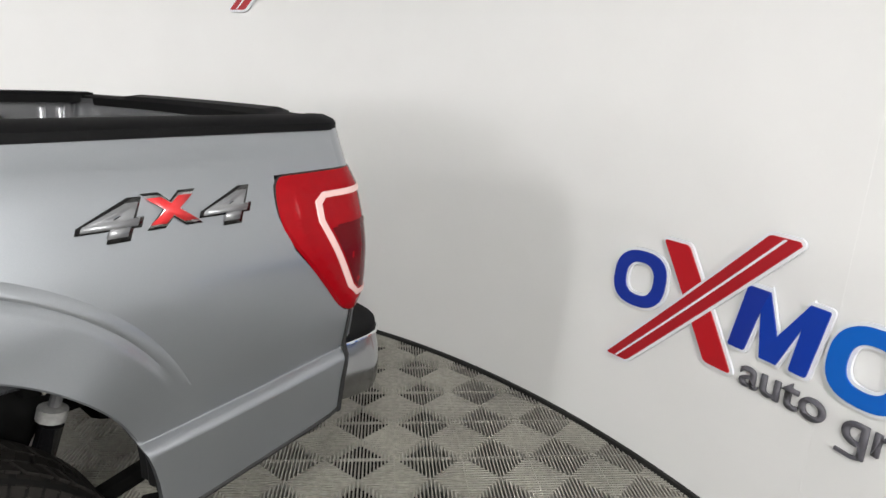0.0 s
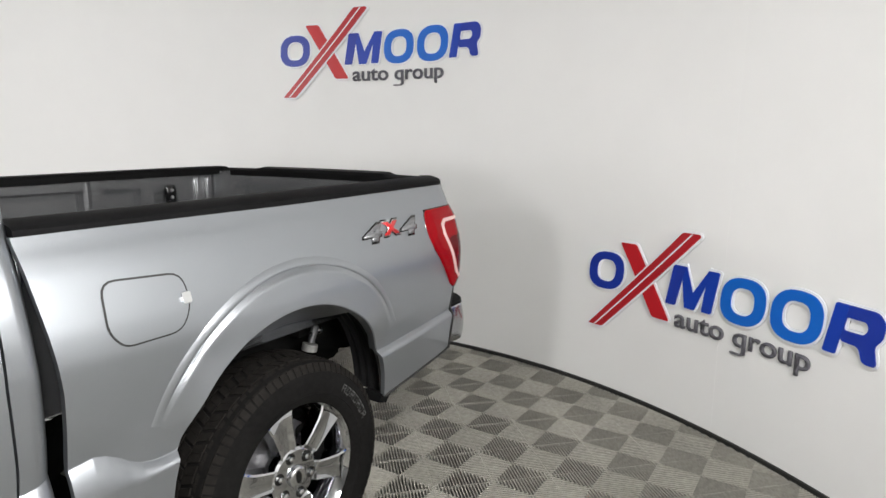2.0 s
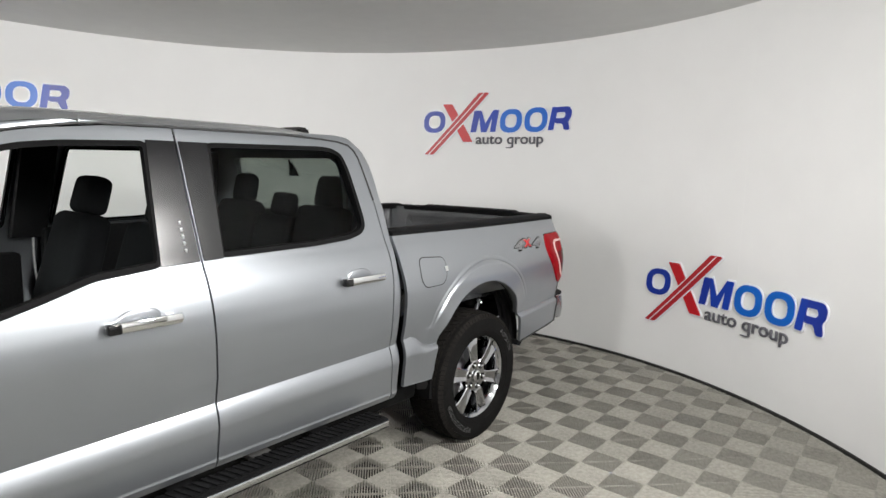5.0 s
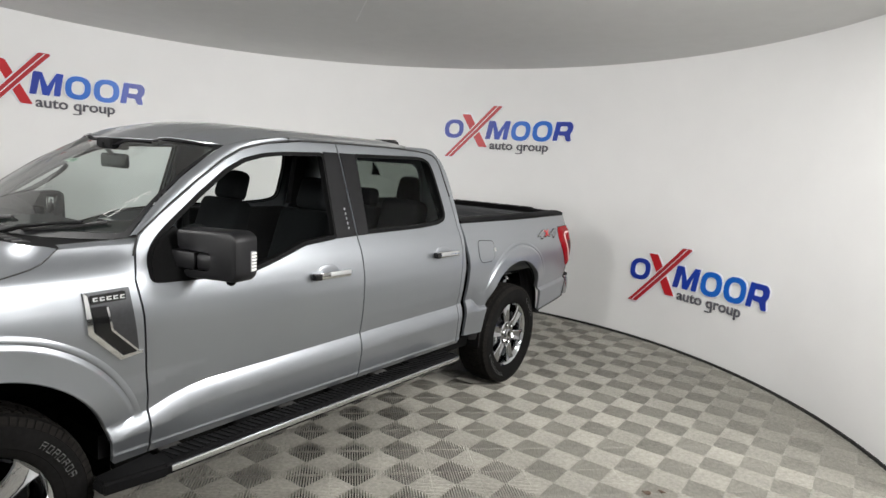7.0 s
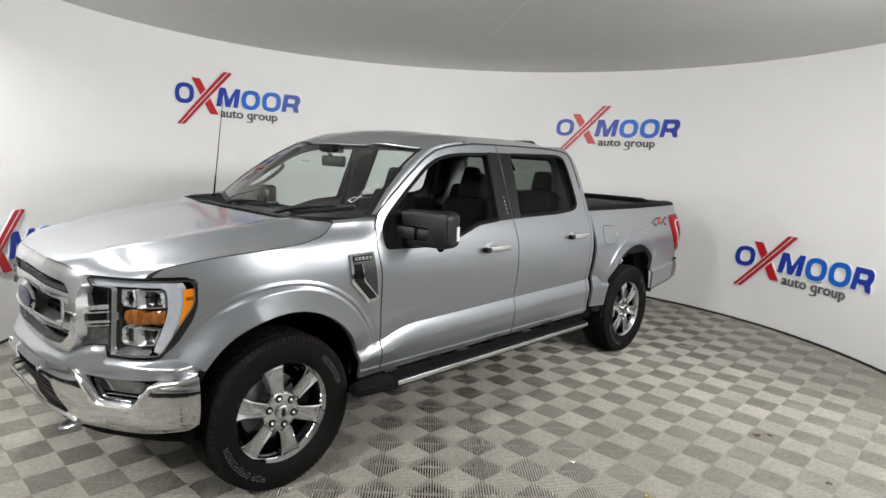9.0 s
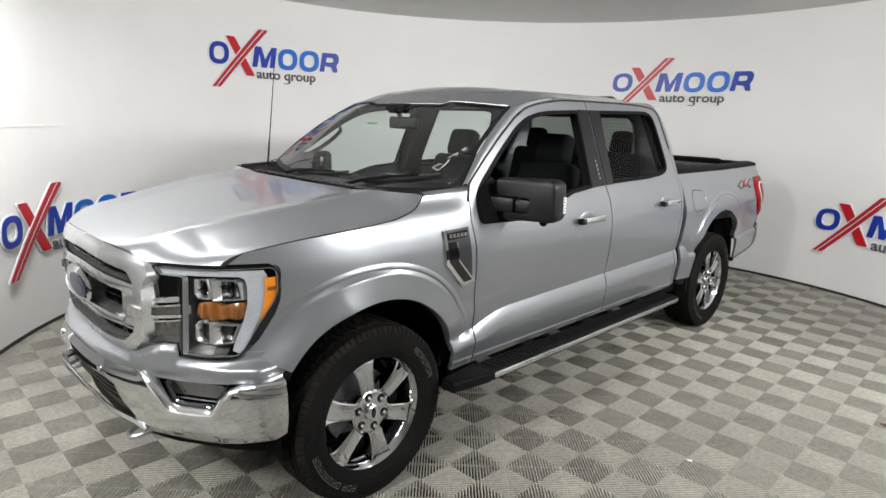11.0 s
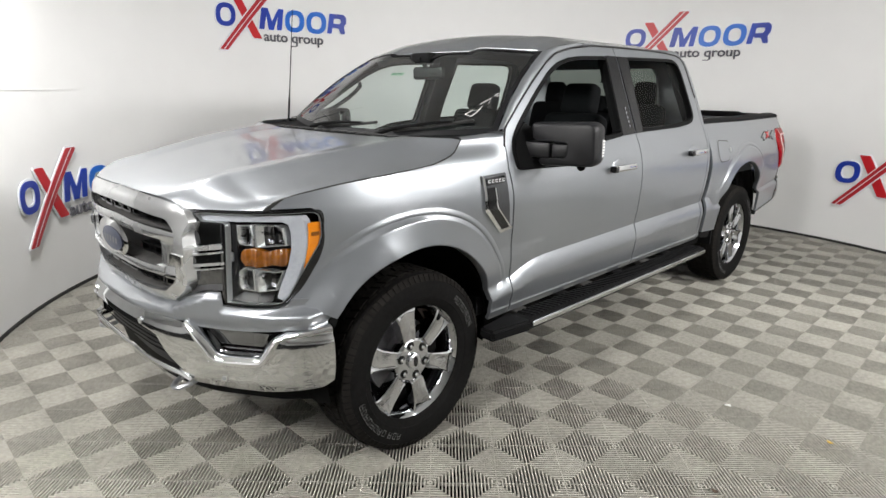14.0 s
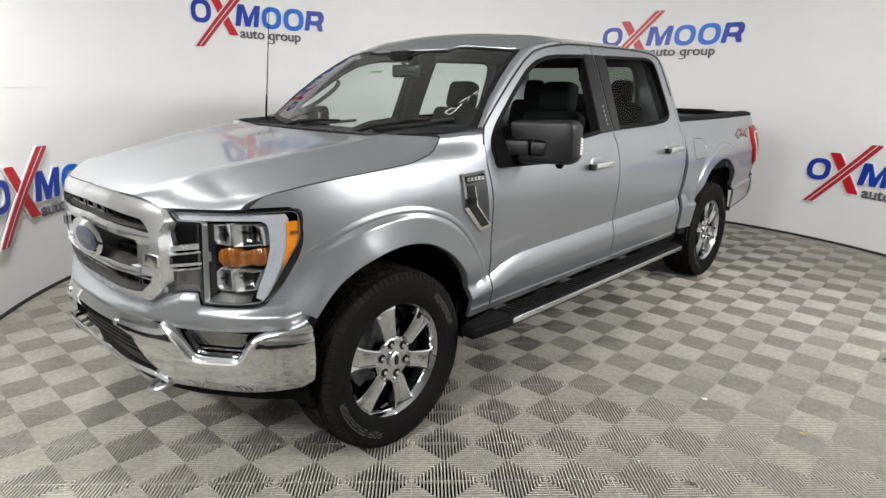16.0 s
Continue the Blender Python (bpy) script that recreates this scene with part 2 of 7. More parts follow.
def panel(loop, place, holes=(), lines=(), res=0.03, depth=0.02, inward=(-1, 0, 0)):
    """A curved sheet: a flat outline with holes, meshed and laid on a surface by place(u, v), with its rims turned inward."""
    from mathutils.geometry import delaunay_2d_cdt
    loops = [dense(list(loop), res)] + [dense(list(h), res) for h in holes]
    pts, edges = [], []
    for lp in loops:
        n0 = len(pts)
        pts += lp
        edges += [(n0 + i, n0 + (i + 1) % len(lp)) for i in range(len(lp))]
    rim = np.array(pts)
    for ln in lines:
        last = None
        for p in ln:
            if inside(p, loops[0]) and not any(inside(p, h) for h in loops[1:]) and ((rim - p) ** 2).sum(1).min() > (0.3 * res) ** 2:
                pts.append(p)
                if last is not None and math.dist(last[1], p) < 0.06:
                    edges.append((last[0], len(pts) - 1))
                last = (len(pts) - 1, p)
            else:
                last = None
    keep = np.array(pts)
    us, vs = [p[0] for p in loops[0]], [p[1] for p in loops[0]]
    v = math.floor(min(vs) / res) * res
    while v < max(vs):
        u = math.floor(min(us) / res) * res
        while u < max(us):
            p = (u, v)
            if inside(p, loops[0]) and not any(inside(p, h) for h in loops[1:]) and ((keep - p) ** 2).sum(1).min() > (0.45 * res) ** 2:
                pts.append(p)
            u += res
        v += res
    vo, _, fo, _, _, _ = delaunay_2d_cdt([Vector(p) for p in pts], edges, [], 1, 1e-5)
    faces = []
    for f in fo:
        c = sum((vo[i] for i in f), Vector((0, 0))) / len(f)
        if inside(c, loops[0]) and not any(inside(c, h) for h in loops[1:]):
            faces.append(list(f))
    verts = Sheet(Vector(place(q.x, q.y)) for q in vo)
    flat = [Vector() for q in vo]
    for f in faces:
        a, b, c = (verts[i] for i in f[:3])
        n = (b - a).cross(c - a)
        for i in f:
            flat[i] += n
    e, ns = 0.0009, []
    for q, g in zip(vo, flat):
        du = Vector(place(q.x + e, q.y)) - Vector(place(q.x - e, q.y))
        dv = Vector(place(q.x, q.y + e)) - Vector(place(q.x, q.y - e))
        n = du.cross(dv)
        g = g.normalized() if g.length > 1e-12 else Vector((0, 0, 1))
        n = n.normalized() if n.length > 1e-12 else g
        if n.dot(g) < 0:
            n = -n
        ns.append(n if n.dot(g) > 0.7 else g)
    verts.normals, verts.faces_on = ns, len(faces)
    if depth:
        count = {}
        for f in faces:
            for a, b in zip(f, f[1:] + f[:1]):
                count[(a, b)] = 1
        rimmed = [(a, b) for a, b in count if (b, a) not in count]
        made = {}
        for i in sorted({i for e in rimmed for i in e}):
            made[i] = len(verts)
            verts.append(verts[i] + Vector(inward) * depth)
            ns.append(ns[i])
        faces += [[b, a, made[a], made[b]] for a, b in rimmed]
    return verts, faces


def flip(verts, faces):
    """The same sheet on the other side of the truck."""
    out = Sheet((-v[0], v[1], v[2]) for v in verts)
    if isinstance(verts, Sheet) and verts.normals:
        out.normals, out.faces_on = [Vector((-n.x, n.y, n.z)) for n in verts.normals], verts.faces_on
    return out, [f[::-1] for f in faces]


def outward(verts, faces, way):
    """Turn all faces so that the sheet looks along way."""
    n = Vector()
    for f in faces:
        a, b, c = (Vector(verts[i]) for i in f[:3])
        n += (b - a).cross(c - a)
    return faces if n.dot(Vector(way)) > 0 else [f[::-1] for f in faces]


def pair(name, loop, place, mat, parent, label="", mirror=True, **how):
    """A side panel on the driver's side and its mirror image."""
    v, f = panel(loop, place, **how)
    f = outward(v, f, (1, 0, 0))
    a = link(name, v, f, mat, parent, label)
    if not mirror:
        return a, None
    return a, link(name, *flip(v, f), mat, parent, label)


# ---- the booth ----
def ring_wall():
    a0, a1, n = 22.0, 246.0, 112
    v, f = [], []
    for i in range(n + 1):
        a = radians(a0 + (a1 - a0) * i / n)
        for r in (RAD, RAD + 0.05):
            for z in (0.024, CEIL):
                v.append((CX + r * math.cos(a), CY + r * math.sin(a), z))
    for i in range(n):
        k = 4 * i
        f += [[k, k + 1, k + 5, k + 4], [k + 2, k + 6, k + 7, k + 3], [k, k + 4, k + 6, k + 2], [k + 1, k + 3, k + 7, k + 5]]
    f += [[0, 2, 3, 1], [4 * n, 4 * n + 1, 4 * n + 3, 4 * n + 2]]
    tagged(link("wall_round", v, f, M["wall"]), "curved white vinyl photo booth wall", "wall", kind="structure")
    v, f = [], []
    for i in range(n + 1):
        a = radians(a0 + (a1 - a0) * i / n)
        for r, z in ((RAD - 0.010, -0.02), (RAD - 0.010, 0.018), (RAD - 0.002, 0.024), (RAD + 0.05, 0.024), (RAD + 0.05, -0.02)):
            v.append((CX + r * math.cos(a), CY + r * math.sin(a), z))
    for i in range(n):
        for j in range(4):
            k = 5 * i + j
            f.append([k, k + 1, k + 6, k + 5])
    tagged(link("baseboard", v, f, M["base"]), "black rubber strip at the foot of the round wall", "baseboard", kind="structure")


def slab(name, lo, hi, mat, label, cat):
    bm = box(bmesh.new(), lo, hi)
    return tagged(part(name, bm, mat, smooth=False), label, cat, kind="structure")


ring_wall()
# slab carries the shade of the tile slots in its colour
floor = slab("floor", (-6, -10, -0.12), (9, 4.5, -0.036), M["slab"], "concrete floor coloured near black as shade under grey ribbed plastic tiles", "floor")
slab("ceiling", (-6, -10, CEIL), (9, 4.5, CEIL + 0.1), M["ceiling"], "plain grey-white booth ceiling", "ceiling")
# Outer walls out of view, added to enclose the hall and bounce light.
slab("wall_north", (-6.1, 4.5, -0.1), (9.1, 4.6, CEIL), M["outer"], "unseen plaster wall added outside the booth", "wall")
slab("wall_south", (-6.1, -10.1, -0.1), (9.1, -10, CEIL), M["outer"], "unseen plaster wall added outside the booth", "wall")
slab("wall_west", (-6.1, -10, -0.1), (-6, 4.5, CEIL), M["outer"], "unseen plaster wall added outside the booth", "wall")
slab("wall_east", (9, -10, -0.1), (9.1, 4.5, CEIL), M["outer"], "unseen plaster wall added outside the booth", "wall")


def lamp(x, y, z, size, aim, watts, color=(1, 0.985, 0.965)):
    l = bpy.data.lights.new("unseen_lamp", "AREA")
    l.shape, l.size, l.energy, l.color = "DISK", size, watts, color
    ob = new("unseen_lamp", l)
    ob.matrix_world = look((x, y, z), aim)
    return ob


# Lamps out of view, mostly added to match the brightness of walls and truck.
lamp(1.3, -7.0, 2.92, 0.6, (-0.8, -2.2, 1.2), 130)
lamp(-0.7, -7.2, 2.92, 0.6, (-2.0, -3.0, 1.2), 90)
# added to brighten the slope of the hood
lamp(-1.2, -4.45, 2.96, 0.6, (-0.5, -4.3, 0.0), 85)
# added to light the south end, which the front chrome reflects
lamp(1.2, -8.4, 2.95, 1.2, (1.2, -9.0, 0.0), 110)
# added to wash the east wall, so the door paint reflects it
lamp(6.6, -1.6, 2.95, 0.8, (9.0, -1.2, 1.0), 190)
lamp(5.4, -2.7, 2.92, 0.9, (-1.4, -2.2, 1.6), 200)
lamp(5.1, -0.3, 2.92, 0.9, (-0.8, 0.4, 1.5), 215)
lamp(3.0, -0.98, 2.96, 0.4, (2.2, -0.5, 0), 70)
lamp(1.4, -5.6, 2.97, 0.5, (0.5, -5.0, 0), 30)


# ---- ribbed floor tiles ----
TX, TY, TW = -0.0, -0.05, 0.40


def tile_mesh():
    """One vented tile: two by two squares of diagonal ribs with a spine across each."""
    v, f = [], []

    def loft(rings):
        n, k = len(v), len(rings[0])
        for ring in rings:
            v.extend(ring)
        f.append([n + i for i in range(k)])
        for q in range(len(rings) - 1):
            a, b = n + q * k, n + q * k + k
            f.extend([a + i, b + i, b + (i + 1) % k, a + (i + 1) % k] for i in range(k))

    h, pitch = TW / 2, 0.2 / 9.5

    def strip(c, w):
        """The part of the square within w of the line v = u + c."""
        k, quad = w * math.sqrt(2), []
        for d in (c - k, c + k):
            lo, hi = max(0.0, -d), min(h, h - d)
            ends = [(lo, lo + d), (hi, hi + d)]
            quad += ends if d < c else ends[::-1]
        return [(0, 0)] + quad[:2] + [(h, h)] + quad[2:] if c - k < 0 < c + k else quad

    for qx in (0, 1):
        for qy in (0, 1):
            turn = (qx + qy) % 2
            for i in range(-9, 10):
                rings = []
                for w, z in ((0.0027, 0.0), (0.0030, -0.0014), (0.0027, -0.037)):
                    ring = strip(i * pitch, w)
                    if turn:
                        ring = [(h - x, y) for x, y in ring][::-1]
                    rings.append([(qx * h + x, qy * h + y, z) for x, y in ring])
                loft(rings)
            d = 0.0026
            sp = [(0, h - d), (h - d, 0), (h, d), (d, h)]
            if turn:
                sp = [(h - x, y) for x, y in sp][::-1]
            loft([[(qx * h + x, qy * h + y, z) for x, y in sp] for z in (-0.002, -0.014)])
    me = bpy.data.meshes.new("floor_tile")
    me.from_pydata(v, [], f)
    me.update()
    me.materials.append(M["tile"])
    return me


def tiles():
    me = tile_mesh()
    near, far = [], []
    for i in range(-14, 21):
        for j in range(-22, 13):
            x, y = TX + i * TW, TY + j * TW
            cx, cy = x + TW / 2, y + TW / 2
            d = math.hypot(cx - CX, cy - CY)
            ang = math.degrees(math.atan2(cy - CY, cx - CX))
            open_side = -114 < ang < 22
            if d < RAD + 0.25 or (open_side and d < 6.3):
                (near if -5.6 < cy < 1.6 and 0.2 < cx < 3.6 else far).append((x, y))
    near.sort(key=lambda p: math.hypot(p[0] - 1.6, p[1] + 2.5))
    far += near[280:]
    for x, y in near[:280]:
        ob = new("tile", me)
        ob.parent = floor
        ob.location = (x, y, 0)
    base_v = np.array([v.co[:] for v in me.vertices])
    polys = [list(p.vertices) for p in me.polygons]
    allv, allf = [], []
    for x, y in far:
        n = len(allv)
        allv.extend((base_v + (x, y, 0)).tolist())
        allf.extend([[k + n for k in p] for p in polys])
    rest = bpy.data.meshes.new("far_tiles")
    rest.from_pydata(allv, [], allf)
    rest.update()
    rest.materials.append(M["tile"])
    ob = new("far_tiles", rest)
    ob.parent = floor
    tagged(ob, "grey ribbed plastic floor tiles", kind="stuff")


# ---- the truck's body surfaces ----
truck = new("pickup_truck")
tagged(truck, "silver four-door pickup truck with chrome trim, parked on ribbed tiles", "pickup truck")
truck.location = (0, 0, 0)


def crease(y):
    return float(np.interp(y, (-4.4, -3.2, -3.07, -2.98, -2.89, -2.80, -1.85, -0.84, -0.723, -0.676, -0.645, -0.613, -0.585, -0.558, -0.530, -0.496, -0.44, 0.45, 0.61, 0.95), (0.66, 0.662, 0.688, 0.72, 0.742, 0.752, 0.773, 0.792, 0.808, 0.812, 0.802, 0.782, 0.759, 0.744, 0.736, 0.733, 0.737, 0.757, 0.766, 0.787)))


upper = pchip((0.85, 0.92, 1.0, 1.07, 1.13, 1.18, 1.25, 1.30, 1.34, 1.40, 1.60, 1.80, 1.86, 1.92), (0.979, 0.987, 0.995, 0.999, 0.9965, 0.9895, 0.973, 0.954, 0.935, 0.911, 0.832, 0.752, 0.722, 0.66))


def band(y):
    """Height of the bright bulging band under the crease; a narrow strip along the bed."""
    full = min(0.105, (crease(y) - 0.545) * 0.6)
    return full + (0.030 - full) * step((y + 0.70) / 0.20)


def section(y, z):
    """The side's height profile: a sharp inward crease over a bulging band, an upright panel, and an edge above the sill."""
    zc, w = crease(y), band(y)
    if z > zc + 0.09:
        return upper(z)
    if zc - w < z < zc - 0.003:
        t = (zc - 0.003 - z) / (w - 0.003)
        return 0.9655 + 0.0255 * (1 - (1 - t) ** 2)
    if z > zc - 0.003:
        return float(np.interp(z, (zc - 0.003, zc, zc + 0.003, zc + 0.09), (0.9655, 0.9637, 0.9668, upper(max(zc + 0.09, 0.85)))))
    return float(np.interp(z, (0.40, 0.47, 0.526, 0.534, 0.545, zc - w), (0.90, 0.940, 0.972, 0.9755, 0.9725, 0.991)))


def side_x(y, z):
    x = section(y, z)
    x -= 0.135 * max(0.0, (-3.45 - y) / 0.68) ** 2.2 * (1 - 0.2 * step((0.98 - z) / 0.3))
    if y < -3.10:
        x -= 0.022 * step((z - 1.265) / 0.10) * step((-3.10 - y) / 0.14)
    if y > -0.8:
        x -= 0.018 * step((z - 1.05) / 0.2)
        x -= 0.030 * max(0.0, (y - 0.1) / 0.8) ** 1.5
    if y > 0.96:
        x -= 0.11 * (1 - math.sqrt(max(0.0, 1 - ((y - 0.96) / 0.11) ** 2)))
    return x


def on_side(y, z):
    return (side_x(y, z), y, z)


LINE_Y = sorted({round(-4.3 + 0.02 * i, 4) for i in range(266)} | {round(-3.1 + 0.007 * i, 4) for i in range(46)} | {round(-0.85 + 0.007 * i, 4) for i in range(60)})
CREASE = [[(y, crease(y) - d) for y in LINE_Y] for d in (-0.0045, 0.0, 0.0045)]
CREASE += [[(y, crease(y) - k * band(y) - 0.002) for y in LINE_Y] for k in (0.33, 0.66, 1.0)]
CREASE += [[(y, z) for y in LINE_Y] for z in (0.5245, 0.535, 0.5465)]
FRONT_ARCH, REAR_ARCH = ((-3.69, 0.485), 0.468), ((-0.02, 0.572), 0.466)

fender_loop = [(-3.078, 0.49), (-3.088, 0.75), (-3.113, 1.10), (-3.136, 1.24), (-3.114, 1.352), (-3.100, 1.378), (-3.20, 1.376), (-3.30, 1.374), (-3.375, 1.372), (-3.388, 1.366), (-3.41, 1.347), (-3.44, 1.327), (-3.48, 1.311), (-3.53, 1.299), (-3.60, 1.284), (-3.80, 1.263), (-4.00, 1.241), (-4.12, 1.220), (-4.19, 1.206), (-4.222, 1.197), (-4.245, 1.180), (-4.270, 1.157), (-4.20, 1.157), (-4.142, 1.157), (-4.114, 1.138), (-4.106, 1.05), (-4.119, 1.0), (-4.194, 0.887), (-4.236, 0.815), (-4.252, 0.798), (-4.19, 0.797)] + arc(*FRONT_ARCH, 139, 2, 26) + [(-3.21, 0.485)]
fenders = pair("fender", fender_loop, on_side, M["paint"], truck, lines=CREASE, res=0.02)

front_door_loop = [(-3.070, 0.49), (-3.080, 0.75), (-3.105, 1.10), (-3.128, 1.24), (-3.105, 1.355), (-3.078, 1.408), (-3.027, 1.452), (-2.926, 1.520), (-2.768, 1.627), (-2.60, 1.732), (-2.49, 1.784), (-2.40, 1.806), (-2.31, 1.822), (-2.1, 1.845), (-1.850, 1.850), (-1.853, 1.32), (-1.827, 0.88), (-1.831, 0.50)]
front_window = [(-3.066, 1.226), (-3.070, 1.305), (-3.040, 1.366), (-2.985, 1.419), (-2.942, 1.452), (-2.783, 1.568), (-2.61, 1.684), (-2.50, 1.736), (-2.38, 1.765), (-2.26, 1.778), (-1.965, 1.790), (-2.005, 1.340), (-2.24, 1.320), (-2.40, 1.271), (-2.51, 1.240), (-2.62, 1.214)]
front_doors = pair("front_door", front_door_loop, on_side, M["paint"], truck, holes=[rounded(front_window, 0.03)], lines=CREASE, res=0.02)
rear_door_loop = [(-1.823, 0.50), (-1.819, 0.88), (-1.845, 1.32), (-1.842, 1.850), (-1.30, 1.852), (-1.10, 1.845), (-0.995, 1.837), (-0.935, 1.823), (-0.905, 1.799), (-0.887, 1.757), (-0.875, 1.678), (-0.857, 1.546), (-0.852, 1.36), (-0.846, 1.22), (-0.848, 1.05), (-0.842, 0.85), (-0.846, 0.70), (-0.836, 0.58), (-0.832, 0.50)]
rear_window = [(-1.720, 1.795), (-1.12, 1.806), (-1.05, 1.800), (-1.000, 1.775), (-0.978, 1.69), (-0.970, 1.60), (-0.962, 1.47), (-0.967, 1.425), (-1.001, 1.396), (-1.08, 1.376), (-1.28, 1.362), (-1.765, 1.352)]
rear_doors = pair("rear_door", rear_door_loop, on_side, M["paint"], truck, holes=[rounded(rear_window, 0.03)], lines=CREASE, res=0.02)
corner_loop = [(-0.826, 0.50), (-0.830, 0.58), (-0.840, 0.70), (-0.836, 0.85), (-0.842, 1.05), (-0.840, 1.22), (-0.846, 1.36), (-0.851, 1.546), (-0.869, 1.678), (-0.881, 1.757), (-0.899, 1.803), (-0.932, 1.829), (-0.995, 1.843), (-1.10, 1.851), (-1.20, 1.856), (-1.20, 1.872), (-1.0, 1.874), (-0.91, 1.862), (-0.862, 1.835), (-0.828, 1.786), (-0.798, 1.716), (-0.774, 1.612), (-0.764, 1.508), (-0.766, 1.25), (-0.766, 1.0), (-0.766, 0.50)]


def on_corner(y, z):
    """The cab's rear corner rolls inward before the gap."""
    start = float(np.interp(z, (0.5, 1.1, 1.5, 1.63, 1.73, 1.80, 1.88), (-0.805, -0.812, -0.808, -0.820, -0.846, -0.872, -0.96)))
    r = float(np.interp(z, (1.36, 1.46), (0.046, 0.056)))
    d = min(1.0, max(0.0, y - start) / r)
    return (side_x(y, z) - r * (1 - math.sqrt(1 - d * d)), y, z)


pair("cab_corner", corner_loop, on_corner, M["paint"], truck, lines=CREASE, res=0.015, depth=0.06)
bed_loop = [(-0.735, 0.545), (-0.735, 0.80), (-0.735, 1.0), (-0.772, 1.362), (-0.2, 1.364), (0.5, 1.370), (1.0, 1.376), (1.034, 1.374), (1.038, 1.36), (1.042, 1.28), (0.777, 1.275), (0.768, 1.18), (0.80, 1.10), (0.955, 0.92), (1.0, 0.905), (1.03, 0.90), (1.015, 0.80), (0.985, 0.77), (0.955, 0.62), (0.92, 0.605), (0.45, 0.552)] + arc(*REAR_ARCH, 0, 180, 36) + [(-0.50, 0.53)]
beds = pair("bed_side", bed_loop, on_side, M["paint"], truck, lines=CREASE, res=0.02)


def arch_flare(hole, c, r, a0, a1, top, parents, front):
    """The raised lip round a wheel arch: a step at its outer line, a sloped band, and an upright band down to the edge."""
    v = []
    lead = ((0.034, 0.0008), (0.022, 0.002), (0.012, 0.0038), (0.007, 0.0045), (0.004, 0.0038), (0.0, 0.0012))
    ts = (0.03, 0.06, 0.09, 0.12, 0.15, 0.18, 0.24, 0.34, 0.48, 0.62, 0.76, 0.9, 0.97, 1.0, 1.0)
    n = 90
    for i in range(n + 1):
        a = radians(a0 + (a1 - a0) * i / n)
        ray = Vector((math.cos(a), math.sin(a)))
        o = Vector(c) + ray * r
        q = Vector(hole[0]) + ray * hole[1]
        deg = math.degrees(a)
        ends = step((deg - a0) / 26) if front else step((deg - a0) / 26) * step((a1 - deg) / 18)
        fade = 0.0 if front else 1 - step((deg - 24) / 4) * step((158 - deg) / 4)
        for d, up in lead:
            p = o + ray * d
            soft = step((-3.80 - p.x) / 0.36) if front else fade
            v.append((side_x(p.x, p.y) + 0.0014 * (d < 0.03) + up * ends * (1 - soft) - 0.004 * (d > 0.03), p.x, p.y))
        for k, t in enumerate(ts):
            p = o.lerp(q, t)
            x = side_x(p.x, p.y)
            soft = step((-3.74 - p.x) / 0.40) if front else fade
            rise = min(max(top(p.x) - x, 0.016), 0.055)
            crisp = 0.004 + (rise - 0.004) * (0.5 * step((t - 0.02) / 0.15) + 0.5 * t)
            wide = rise * step(t / 0.95)
            x += 0.0015 + (crisp * (1 - soft) + wide * soft) * ends - 0.035 * (k == len(ts) - 1) - 0.004 * (k == len(ts) - 2)
            v.append((x, p.x, p.y))
    m = len(ts) + len(lead)
    f = [[m * i + k, m * i + k + 1, m * i + m + 1 + k, m * i + m + k] for i in range(n) for k in range(m - 1)]
    f = outward(v, f, (1, 0, 0))
    link("arch_flare", v, f, M["paint"], parents[0], sharp=24)
    link("arch_flare", *flip(v, f), M["paint"], parents[1], sharp=24)


arch_flare(FRONT_ARCH, (-3.70, 0.49), 0.597, 14, 150, lambda y: 1.010 - 0.07 * max(0.0, (-3.72 - y) / 0.42) ** 2, fenders, True)
arch_flare(REAR_ARCH, (0.0, 0.62), 0.548, 24, 158, lambda y: 1.010, beds, False)


# ---- hood, roof, glass surfaces ----
def plan_curve(points):
    """A mirrored curve in plan, by arc length from the middle: gives place(s, z, out)."""
    p = np.array(points, float)
    full = np.concatenate([(p[::-1] * (-1, 1))[:-1], p])
    out = []
    for i in range(len(full) - 1):
        p0, p1, p2, p3 = full[max(i - 1, 0)], full[i], full[i + 1], full[min(i + 2, len(full) - 1)]
        for u in np.linspace(0, 1, 20, endpoint=False):
            out.append(0.5 * (2 * p1 + (p2 - p0) * u + (2 * p0 - 5 * p1 + 4 * p2 - p3) * u * u + (3 * p1 - p0 - 3 * p2 + p3) * u ** 3))
    out = np.array(out + [full[-1]])
    d = np.concatenate([[0], np.cumsum(np.linalg.norm(np.diff(out, axis=0), axis=1))])
    d -= np.interp(0, out[:, 0], d)

    def place(s, z, off=0.0):
        x, y = np.interp(s, d, out[:, 0]), np.interp(s, d, out[:, 1])
        xa, ya = np.interp(s - 0.01, d, out[:, 0]), np.interp(s - 0.01, d, out[:, 1])
        xb, yb = np.interp(s + 0.01, d, out[:, 0]), np.interp(s + 0.01, d, out[:, 1])
        n = Vector((yb - ya, -(xb - xa))).normalized()
        return Vector((x + n.x * off, y + n.y * off, z))
    place.at_x = lambda x: float(np.interp(x, out[:, 0], out[:, 1]))
    return place


nose = plan_curve([(0, -4.54), (0.25, -4.535), (0.45, -4.50), (0.62, -4.43), (0.764, -4.323), (0.855, -4.156), (0.896, -4.0)])
bump_line = plan_curve([(0, -4.62), (0.3, -4.60), (0.5, -4.53), (0.65, -4.44), (0.82, -4.325), (0.93, -4.20), (0.965, -4.10)])


def both(loop):
    """An outline given from the middle outward, closed with its mirror image."""
    return list(loop) + [(-a, b) for a, b in reversed(loop)]


